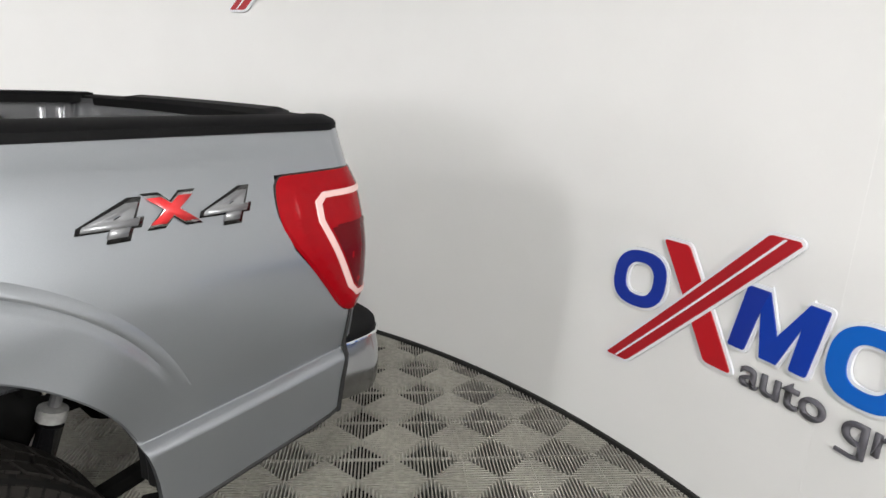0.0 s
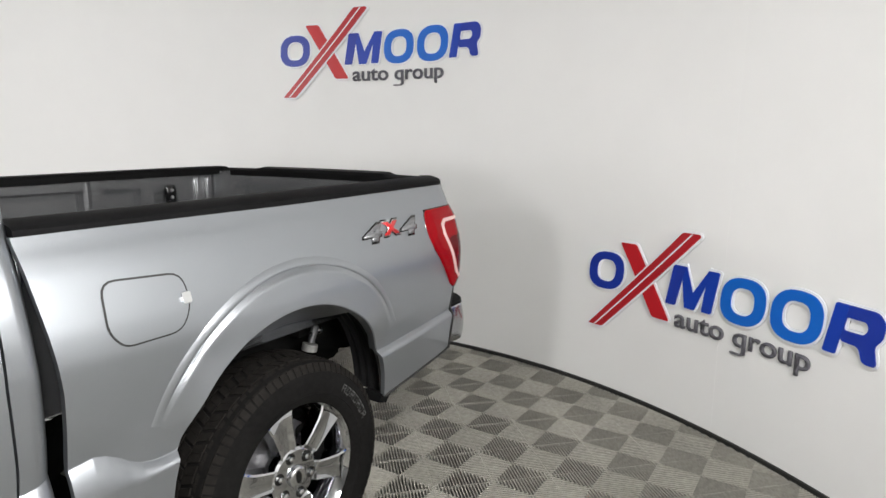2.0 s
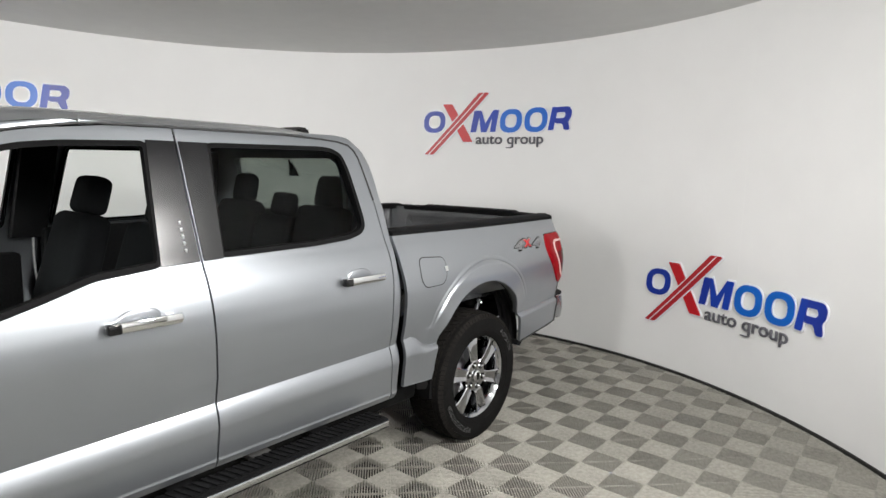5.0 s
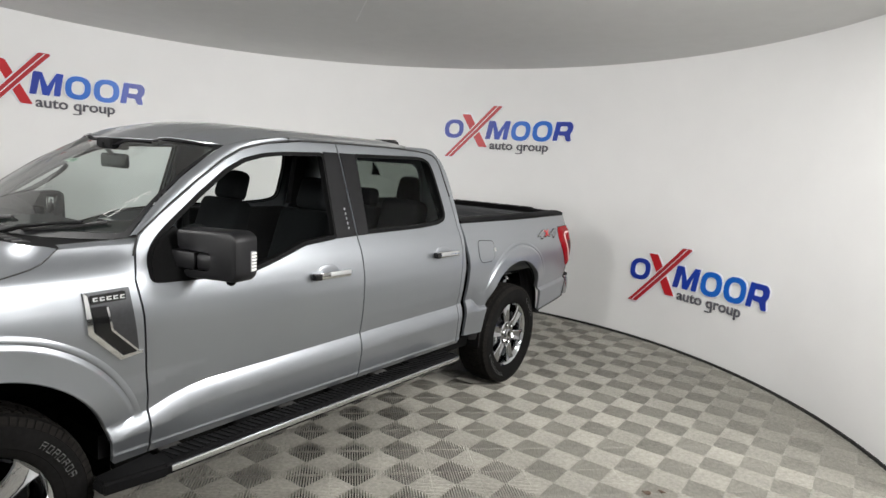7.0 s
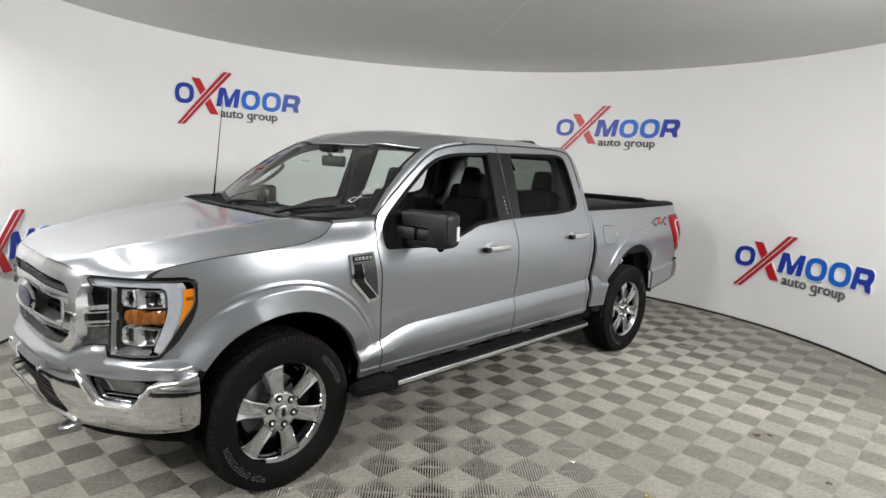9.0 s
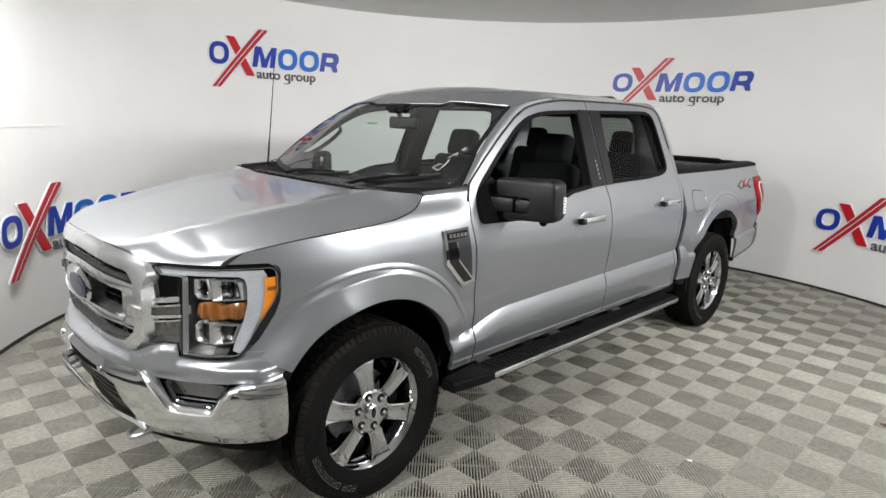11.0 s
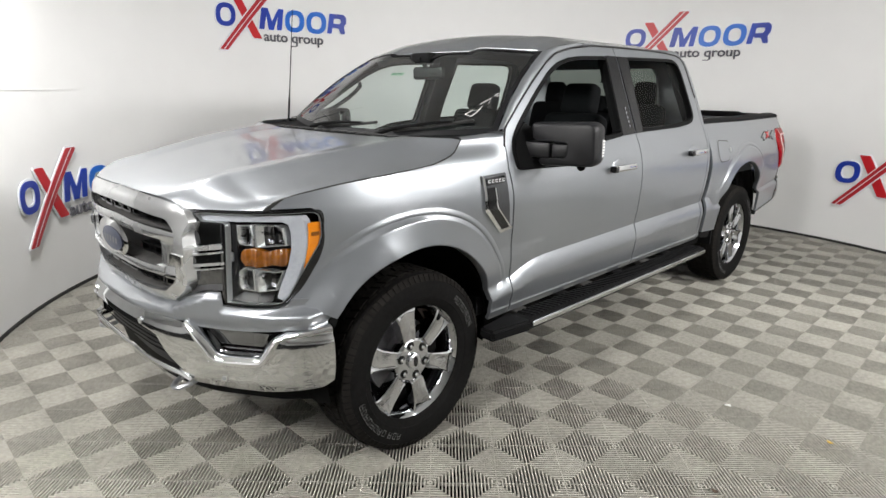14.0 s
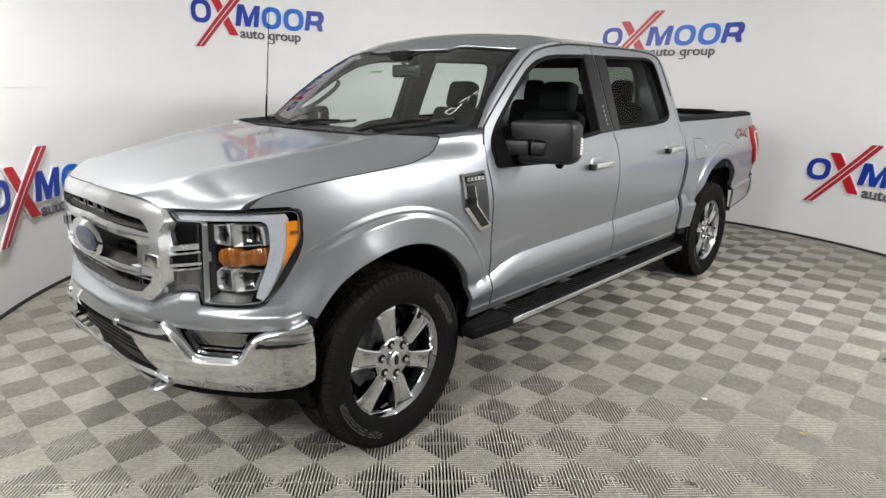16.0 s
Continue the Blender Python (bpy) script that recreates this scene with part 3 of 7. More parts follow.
def skins(name, loop, curve, off, mat, parents, label="", inward=(0, 1, 0), **how):
    """The same sheet left and right of the middle, on a plan curve."""
    o = off if callable(off) else (lambda s, z: off)
    v, f = panel(loop, lambda s, z: curve(s, z, o(s, z)), inward=inward, **how)
    f = outward(v, f, (0.5, -1, 0))
    a = link(name, v, f, mat, parents[0], label)
    b = link(name, *flip(v, f), mat, parents[1], label)
    return a, b


hood_mid = pchip((-4.56, -4.42, -4.2, -3.8, -3.3), (1.205, 1.229, 1.266, 1.330, 1.385))
hood_edge = pchip((-4.30, -4.22, -4.0, -3.8, -3.6, -3.53, -3.48, -3.44, -3.41, -3.388, -3.37), (1.190, 1.204, 1.243, 1.266, 1.287, 1.302, 1.314, 1.330, 1.350, 1.369, 1.380))
hood_front = pchip((0.0, 0.25, 0.40, 0.47, 0.53, 0.60, 0.80), (1.190, 1.188, 1.182, 1.168, 1.151, 1.153, 1.155))


def hood_half(y):
    y = max(y, -4.285)
    return side_x(y, float(hood_edge(y))) - 0.004


def hood_back(x):
    return -3.475 + 0.095 * (abs(x) / 0.87) ** 8


def sheet(nu, nv, place):
    v = [place(i / nu, j / nv) for i in range(nu + 1) for j in range(nv + 1)]
    f = [[i * (nv + 1) + j, (i + 1) * (nv + 1) + j, (i + 1) * (nv + 1) + j + 1, i * (nv + 1) + j + 1] for i in range(nu) for j in range(nv)]
    return v, f


def hood_point(u, w):
    s = 2 * u - 1
    a = abs(s)
    y0, y1 = nose.at_x(0.787 * a) - 0.004, hood_back(0.87 * s)
    y = y0 + (y1 - y0) * (w ** 1.45)
    x = hood_half(y) * s
    d = y - y0

    def base(yy):
        late = max(0.0, (yy - y0) / (y1 - y0)) ** 6
        zm, ze = hood_mid(yy), hood_edge(min(-3.37, yy + (hood_back(0.87) - y1) * late))
        ridge = 0.60 + 0.10 * w
        top = zm - 0.005 * (1 - a) + 0.012 * step((a - ridge + 0.20) / 0.20)
        if a <= ridge:
            return top
        t = (a - ridge) / (1 - ridge)
        return top + (ze + 0.006 - top) * (1 - (1 - t) ** 2.2) - 0.006 * step((t - 0.86) / 0.14)
    drop = base(y0) - hood_front(abs(x))
    return (x, y, base(y) - drop * math.exp(-d / 0.042))


v, f = sheet(96, 64, hood_point)
hood = link("hood", v, outward(v, f, (0, 0, 1)), M["paint"], truck, sharp=50)
# dark shut lines along the hood's sides
for sgn in (1, -1):
    line = [Vector(hood_point(0.5 + 0.5 * sgn, w / 40)) + Vector((sgn * 0.002, 0, -0.0005)) for w in range(41)]
    v, f = [], []
    for k, q in enumerate(line):
        v += [q + Vector((-sgn * 0.003, 0, 0.0022)), q + Vector((sgn * 0.0035, 0, 0.0015)), q + Vector((0, 0, -0.02))]
        if k:
            f += [[3 * k - 3 + j, 3 * k + j, 3 * k + (j + 1) % 3, 3 * k - 3 + (j + 1) % 3] for j in range(3)]
    link("hood_gap", v, f, M["base"], hood, "dark gap beside the hood", smooth=False)
# folded lip under the hood's front edge
v, f = sheet(96, 2, lambda u, w: Vector(hood_point(u, 0)) + Vector((0, 0.03 * w, -0.012 * w)))
link("hood_lip", v, f, M["paint"], hood)


def roof_front(s):
    """Where the roof meets the windshield: (y, z)."""
    a = abs(s)
    return -2.725 + 0.150 * a ** 2.1, 1.801 + 0.015 * step((a - 0.46) / 0.05) - 0.018 * step((a - 0.55) / 0.45)


def roof_point(u, w):
    s = 2 * u - 1
    front, z0 = roof_front(s)
    back = -0.885 - 0.05 * abs(s) ** 2
    y = front + (back - front) * w ** 1.2
    x = 0.735 * s
    z = 1.862 + 0.066 * (1 - abs(s) ** 2.4) - 0.02 * step((y + 1.25) / 0.3) - 0.03 * step((w - 0.93) / 0.07)
    rise = min(1.0, (y - front) / 0.50)
    z -= (z - z0) * (1 - rise) ** 2.3
    if w < 0.95:
        z += 0.006 * (step((abs(s) - 0.62) / 0.03) - step((abs(s) - 0.80) / 0.03)) * step(w / 0.1)
    return (x, y, z)


v, f = sheet(60, 44, roof_point)
link("roof", v, outward(v, f, (0, 0, 1)), M["paint"], truck, sharp=50)
v, f = sheet(30, 20, lambda u, w: Vector(roof_point(0.02 + 0.96 * u, 0.02 + 0.96 * w)) - Vector((0, 0, 0.035)))
link("headliner", v, outward(v, f, (0, 0, -1)), M["lining"], truck, "dark grey fabric headliner")


def shield_point(u, w):
    s = 2 * u - 1
    lo = Vector((0.885 * s, -3.33 + 0.210 * abs(s) ** 2.1, 1.350 + 0.040 * s * s))
    fy, fz = roof_front(s)
    hi = Vector((0.728 * s, fy - 0.004, fz - 0.003))
    p = lo.lerp(hi, w)
    p.z += 0.060 * w * (1 - w)
    p.y -= 0.130 * w * (1 - w)
    return p


def shield_at(u, w, up=0.0):
    p = shield_point(u, w)
    n = (shield_point(u + 0.01, w) - shield_point(u - 0.01, w)).cross(shield_point(u, w + 0.01) - shield_point(u, w - 0.01)).normalized()
    return p + n * up


v, f = sheet(30, 24, lambda u, w: shield_at(u, w, 0))
windshield = link("windshield", v, outward(v, f, (0, -1, 1)), M["shield"], truck, "clear windshield with hand-drawn white marks")
frit = [(0.0, 0.0), (1.0, 0.0), (1.0, 1.0), (0.0, 1.0)]
hole = rounded([(0.014, 0.05), (0.986, 0.05), (0.986, 0.975), (0.60, 0.975), (0.57, 0.91), (0.43, 0.91), (0.40, 0.975), (0.014, 0.975)], 0.025)
v, f = panel(frit, lambda u, w: shield_at(u, w, 0.003), holes=[hole], res=0.05, depth=0)
link("windshield_border", v, outward(v, f, (0, -1, 1)), M["frit"], windshield, "black ceramic border")

# pillars beside the windshield
door_line = [(-3.084, 1.410), (-2.926, 1.525), (-2.768, 1.632), (-2.60, 1.737), (-2.49, 1.789), (-2.36, 1.818), (-2.15, 1.848)]
glass_line = [Vector(shield_point(1.0, w)) + Vector((0.006, 0, 0.003)) for w in (0.02, 0.32, 0.58, 0.84, 1.0)] + [Vector(roof_point(1, 0.12)), Vector(roof_point(1, 0.24))]
v, f = [], []
for (dy, dz), g in zip(door_line, glass_line):
    d = Vector((side_x(dy, dz) - 0.002, dy, dz))
    mid = (d + g) / 2 + Vector((0.008, -0.008, 0.012))
    for k in range(7):
        t = k / 6
        v.append(d * (1 - t) ** 2 + mid * 2 * t * (1 - t) + g * t * t)
for i in range(len(door_line) - 1):
    f += [[7 * i + k, 7 * i + k + 1, 7 * i + 8 + k, 7 * i + 7 + k] for k in range(6)]
f = outward(v, f, (1, -1, 1))
link("windshield_pillar", v, f, M["paint"], truck)
link("windshield_pillar", *flip(v, f), M["paint"], truck)

# painted rail between the doors and the roof's edge
v, f = [], []
for i in range(31):
    w = 0.30 + 0.60 * i / 30
    g = Vector(roof_point(1, w))
    zd = float(np.interp(g.y, (-2.31, -2.1, -1.85, -1.30, -1.10, -0.99), (1.824, 1.847, 1.853, 1.855, 1.860, 1.860)))
    d = Vector((side_x(g.y, zd) - 0.003, g.y, zd + 0.003))
    mid = (d + g) / 2 + Vector((0.010, 0, 0.004))
    for k in range(5):
        t = k / 4
        v.append(d * (1 - t) ** 2 + mid * 2 * t * (1 - t) + g * t * t)
f = [[5 * i + k, 5 * i + k + 1, 5 * i + 6 + k, 5 * i + 5 + k] for i in range(30) for k in range(4)]
f = outward(v, f, (1, 0, 0.5))
link("roof_rail", v, f, M["paint"], truck)
link("roof_rail", *flip(v, f), M["paint"], truck)

# bright painted lip along the roof's front edge
v, f = [], []
lip = [Vector((0.735 * k / 30, roof_front(k / 30)[0] - 0.004, roof_front(k / 30)[1] + 0.004)) for k in range(-29, 30)]
for k, q in enumerate(lip):
    v += [q + Vector((0, -0.003, -0.003)), q + Vector((0, -0.0025, 0.0012)), q + Vector((0, 0.006, 0.005))]
    if k:
        f += [[3 * k - 3 + j, 3 * k + j, 3 * k + 1 + j, 3 * k - 2 + j] for j in (0, 1)]
link("roof_lip", v, outward(v, f, (0, -1, 1)), M["paint"], truck)

# painted cap between the fender's top edge and the foot of the windshield
def fender_cap(u, w):
    y = -3.374 + 0.305 * u
    z0, z1 = float(np.interp(y, (-3.375, -3.20, -3.10), (1.371, 1.375, 1.377))), 1.385 + 0.013 * u
    p0 = Vector((side_x(y, z0) + 0.0005, y, z0))
    p2 = Vector((0.868 + 0.018 * u, y, z1))
    p1 = Vector((p0.x - 0.009, y, z1 - 0.002))
    return p0 * (1 - w) ** 2 + p1 * 2 * w * (1 - w) + p2 * w * w


v, f = sheet(16, 8, fender_cap)
f = outward(v, f, (0, 0, 1))
link("fender_cap", v, f, M["paint"], fenders[0])
link("fender_cap", *flip(v, f), M["paint"], fenders[1])

# black cowl between hood and windshield
v, f = sheet(30, 4, lambda u, w: Vector((0.865 * (2 * u - 1), hood_back(0.86 * (2 * u - 1)) - 0.02, 1.352 + 0.012 * (2 * u - 1) ** 2)).lerp(Vector((0.875 * (2 * u - 1), -3.30 + 0.20 * abs(2 * u - 1) ** 2.1, 1.348 + 0.036 * (2 * u - 1) ** 2)), w))
cowl = link("cowl", v, outward(v, f, (0, 0, 1)), M["black"], truck, "black plastic cowl grille")
for i in range(16):
    bm = box(bmesh.new(), (-0.62 + i * 0.08, -3.42, 1.362), (-0.57 + i * 0.08, -3.37, 1.370), 0.003)
    part("cowl_slot", bm, M["base"], cowl)


def tube(pts, r, n=8, caps=True):
    """A round bar along points; r may be a list."""
    pts = [Vector(p) for p in pts]
    rr = r if isinstance(r, (list, tuple)) else [r] * len(pts)
    v, f = [], []
    for i, p in enumerate(pts):
        d = (pts[min(i + 1, len(pts) - 1)] - pts[max(i - 1, 0)]).normalized()
        a = d.orthogonal().normalized() if i == 0 else (a - d * a.dot(d)).normalized()
        b = d.cross(a)
        v += [p + (a * math.cos(k * 2 * math.pi / n) + b * math.sin(k * 2 * math.pi / n)) * rr[i] for k in range(n)]
    for i in range(len(pts) - 1):
        f += [[n * i + k, n * i + (k + 1) % n, n * i + n + (k + 1) % n, n * i + n + k] for k in range(n)]
    if caps:
        f += [list(range(n))[::-1], [n * (len(pts) - 1) + k for k in range(n)]]
    return v, f


def join(*meshes):
    v, f = [], []
    for mv, mf in meshes:
        n = len(v)
        v += [tuple(p) for p in mv]
        f += [[k + n for k in q] for q in mf]
    return v, f


# dark seams between the door frames and the pillar, and at the pillar's foot
seam_line = [(-3.120, 1.330), (-3.104, 1.368)] + door_line + [(-1.90, 1.853), (-1.60, 1.854), (-1.30, 1.853), (-1.10, 1.846), (-0.995, 1.838), (-0.933, 1.824), (-0.902, 1.799), (-0.885, 1.757), (-0.873, 1.678), (-0.855, 1.546)]
seam_pts = [(side_x(y, z) + 0.0015, y - 0.002, z + 0.003) for y, z in seam_line]
foot_pts = [(0.878, -3.165, 1.3985), (0.900, -3.125, 1.401), (0.918, -3.092, 1.402)]
for pts, r in ((seam_pts, 0.0045), (foot_pts, 0.0028)):
    v, f = tube(pts, r, 6)
    link("door_seam", v, f, M["base"], truck, "thin dark seam")
    link("door_seam", *flip(v, f), M["base"], truck, "thin dark seam")

for u0, u1, w1 in ((0.30, 0.60, 0.115), (0.66, 0.93, 0.125)):
    arm = tube([shield_at(u0 - 0.02, -0.02, 0.03), shield_at(u0 + 0.04, 0.03, 0.035), shield_at((u0 + u1) / 2, 0.075, 0.03), shield_at(u1 - 0.06, w1 - 0.02, 0.022)], [0.012, 0.010, 0.007, 0.005], 6)
    wiper = link("wiper", *arm, M["black"], truck, "black wiper arm resting on the windshield")
    blade = tube([shield_at(u0 + 0.03, 0.035, 0.012), shield_at((u0 + u1) / 2 + 0.02, 0.07, 0.012), shield_at(u1, w1, 0.012)], 0.008, 6)
    link("wiper_blade", *blade, M["base"], wiper)

scribble = [[(0.893, 0.205), (0.913, 0.180), (0.926, 0.232), (0.908, 0.246), (0.893, 0.205)], [(0.926, 0.232), (0.931, 0.290)], [(0.922, 0.305), (0.944, 0.372), (0.946, 0.318)], [(0.950, 0.395), (0.960, 0.430), (0.967, 0.405), (0.957, 0.392)], [(0.9645, 0.046), (0.9665, 0.052)]]
for stroke in scribble:
    link("marker_stroke", *tube([shield_at(u, w, 0.002) for u, w in stroke], 0.0015, 5), M["white"], windshield, "white hand-drawn marker stroke")
v, f = panel(rounded([(0.425, 0.685), (0.500, 0.685), (0.500, 0.730), (0.425, 0.730)], 0.01), lambda u, w: shield_at(u, w, -0.004), res=0.04, depth=0)
link("window_sticker", v, f, M["sticker"], windshield, "pale green sticker with illegible print")
for i in range(6):
    v, f = panel([(0.431 + i * 0.011, 0.697), (0.438 + i * 0.011, 0.697), (0.438 + i * 0.011, 0.719), (0.431 + i * 0.011, 0.719)], lambda u, w: shield_at(u, w, -0.002), res=0.02, depth=0)
    link("print_bar", v, f, M["green"], windshield)

# mast antenna on the passenger side
v, f = join(tube([(-0.852, -3.20, 1.362), (-0.852, -3.20, 1.392)], [0.022, 0.014], 10), tube([(-0.852, -3.20, 1.387), (-0.854, -3.185, 1.53)], [0.007, 0.006], 8), tube([(-0.854, -3.185, 1.52), (-0.868, -3.12, 2.08)], [0.004, 0.0022], 6))
link("antenna", v, f, M["black"], truck, "thin black mast antenna")

# ---- glass and trim of the doors ----
def on_side_off(d):
    return lambda y, z: (side_x(y, z) + d, y, z)


def grow(loop, d):
    """The outline moved outward by d."""
    c = [Vector(p) for p in loop]
    area = sum(a.x * b.y - b.x * a.y for a, b in zip(c, c[1:] + c[:1]))
    out = []
    for i in range(len(c)):
        e1, e2 = (c[i] - c[i - 1]).normalized(), (c[(i + 1) % len(c)] - c[i]).normalized()
        n = Vector((e1.y, -e1.x)) + Vector((e2.y, -e2.x))
        n = n.normalized() * (1 if area > 0 else -1) if n.length > 1e-6 else Vector((0, 0))
        k = 1 / max(0.5, math.sqrt(max(0.01, (1 + e1.dot(e2)) / 2)))
        out.append(tuple(c[i] + n * d * k))
    return out


for k, (doors, win, tint) in enumerate(((front_doors, front_window, "glass"), (rear_doors, rear_window, "tinted"))):
    w0 = rounded(win, 0.03)
    rim, rims = panel(grow(w0, 0.007), on_side_off(0.004), holes=[grow(w0, -0.014)], res=0.03, depth=0.03)
    rims = outward(rim, rims, (1, 0, 0))
    link("window_seal", rim, rims, M["seal"], doors[0], "black rubber window seal")
    link("window_seal", *flip(rim, rims), M["seal"], doors[1], "black rubber window seal")
    if k == 1:
        gv, gf = panel(grow(w0, 0.004), on_side_off(-0.016), res=0.05, depth=0)
        gf = outward(gv, gf, (1, 0, 0))
        link("window_glass", gv, gf, M[tint], doors[0], "clear window glass")
        link("window_glass", *flip(gv, gf), M[tint], doors[1], "clear window glass")
# gloss black pillar covers
for doors, loop in ((front_doors, [(-2.010, 1.335), (-1.857, 1.342), (-1.853, 1.800), (-1.965, 1.800)]), (rear_doors, [(-1.841, 1.342), (-1.757, 1.345), (-1.716, 1.800), (-1.837, 1.800)])):
    v, f = panel(loop, on_side_off(0.006), res=0.03, depth=0.01)
    f = outward(v, f, (1, 0, 0))
    link("pillar_cover", v, f, M["pillar"], doors[0], "satin black pillar cover")
    link("pillar_cover", *flip(v, f), M["pillar"], doors[1], "satin black pillar cover")
for i in range(5):
    bm = box(bmesh.new(), (-0.003, -0.005, -0.008), (0.003, 0.005, 0.008), 0.002, pose(side_x(-1.905, 1.385 + i * 0.026) + 0.006, -1.905, 1.385 + i * 0.026))
    part("keypad_button", bm, M["satin"], front_doors[0], "worn grey keypad button")


def handle(door, y, z, sgn):
    x = side_x(y, z)
    m = Matrix.Diagonal((sgn, 1, 1, 1))
    bm = bmesh.new()
    got = bmesh.ops.create_uvsphere(bm, u_segments=20, v_segments=10, radius=1.0, matrix=m @ pose(x - 0.006, y - 0.01, z + 0.005) @ Matrix.Diagonal((0.009, 0.085, 0.046, 1)))
    part("handle_cup", bm, M["paint"], door, "shadowed recess behind the handle")
    bm = bmesh.new()
    box(bm, (x + 0.022, y - 0.128, z - 0.020), (x + 0.044, y + 0.128, z + 0.020), 0.011, m)
    box(bm, (x - 0.01, y - 0.118, z - 0.014), (x + 0.03, y - 0.085, z + 0.014), 0.004, m)
    box(bm, (x - 0.01, y + 0.085, z - 0.014), (x + 0.03, y + 0.118, z + 0.014), 0.004, m)
    h = part("door_handle", bm, M["chrome"], door, "chrome door handle")
    bm = box(bmesh.new(), (x + 0.008, y - 0.133, z - 0.020), (x + 0.046, y - 0.088, z + 0.016), 0.006, m)
    part("handle_cap", bm, M["gloss"], h, "dark handle end cap")


for (doors, y, z) in ((front_doors, -2.105, 1.158), (rear_doors, -1.062, 1.182)):
    for d, sgn in zip(doors, (1, -1)):
        handle(d, y, z, sgn)


def wing_mirror(door, sgn):
    m = Matrix.Diagonal((sgn, 1, 1, 1))
    base = [(-3.060, 1.226), (-2.72, 1.216), (-2.80, 1.36), (-2.93, 1.440), (-2.982, 1.408), (-3.030, 1.360), (-3.060, 1.303)]
    v, f = panel(base, on_side_off(0.012), res=0.03, depth=0.03)
    f = outward(v, f, (1, 0, 0))
    if sgn < 0:
        v, f = flip(v, f)
    foot = link("wing_mirror", v, f, M["black"], door, "large black door mirror")
    if sgn < 0:
        # the passenger's mirror is folded back along the door
        hinge = Matrix.Translation((0.985, -2.90, 0))
        m = m @ hinge @ Matrix.Rotation(radians(78), 4, "Z") @ hinge.inverted()
    else:
        # the driver's mirror is swept a little back
        hinge = Matrix.Translation((1.0, -2.90, 0))
        m = hinge @ Matrix.Rotation(radians(13), 4, "Z") @ hinge.inverted()
    for x0, x1, dz in ((0.86, 1.058, 0.0), (1.065, 1.150, 0.004)):
        bm = box(bmesh.new(), (x0, -2.952 + dz, 1.274 + dz), (x1, -2.862, 1.350 - dz), 0.012, m)
        part("mirror_arm", bm, M["mirror_black"], foot)
    outline = rounded([(0.952, 1.440), (1.255, 1.452), (1.288, 1.430), (1.292, 1.272), (1.266, 1.244), (1.010, 1.236), (0.990, 1.264), (1.135, 1.268), (1.156, 1.284), (1.156, 1.346), (1.140, 1.358), (0.960, 1.362)], 0.018, 3)
    rings, mid = [], (1.13, 1.35)
    for y, k in ((-2.958, 0.86), (-2.953, 0.93), (-2.940, 0.975), (-2.915, 1.0), (-2.850, 1.0), (-2.840, 0.985)):
        rings.append([m @ Vector((mid[0] + (x - mid[0]) * k, y, mid[1] + (z - mid[1]) * k)) for x, z in outline])
    hv = [p for ring in rings for p in ring]
    n = len(outline)
    hf = [[n * i + k, n * i + (k + 1) % n, n * i + n + (k + 1) % n, n * i + n + k] for i in range(len(rings) - 1) for k in range(n)]
    hf += [list(range(n))[::-1], [n * (len(rings) - 1) + k for k in range(n)]]
    bm = bmesh.new()
    made = [bm.verts.new(p) for p in hv]
    for q in hf:
        bm.faces.new([made[k] for k in q])
    shell = part("mirror_housing", bm, M["mirror_black"], foot, "textured black mirror housing")
    bm = box(bmesh.new(), (1.165, -2.843, 1.262), (1.272, -2.835, 1.430), 0.004, m)
    part("mirror_glass", bm, M["mirror"], foot, "mirror glass")
    if sgn < 0:
        return
    bm = box(bmesh.new(), (1.276, -2.880, 1.285), (1.2935, -2.850, 1.372), 0.005, m)
    signal = part("turn_signal", bm, M["lens"], foot, "clear ribbed turn signal lens")
    for k in range(6):
        bm = box(bmesh.new(), (1.280, -2.876, 1.291 + 0.0135 * k), (1.2955, -2.848, 1.299 + 0.0135 * k), 0.002, m)
        part("signal_rib", bm, M["white"], signal)
    bm = bmesh.new()
    bmesh.ops.create_uvsphere(bm, u_segments=12, v_segments=8, radius=0.022, matrix=m @ pose(1.20, -2.89, 1.240))
    part("mirror_camera", bm, M["seal"], foot)


wing_mirror(front_doors[0], 1)
wing_mirror(front_doors[1], -1)

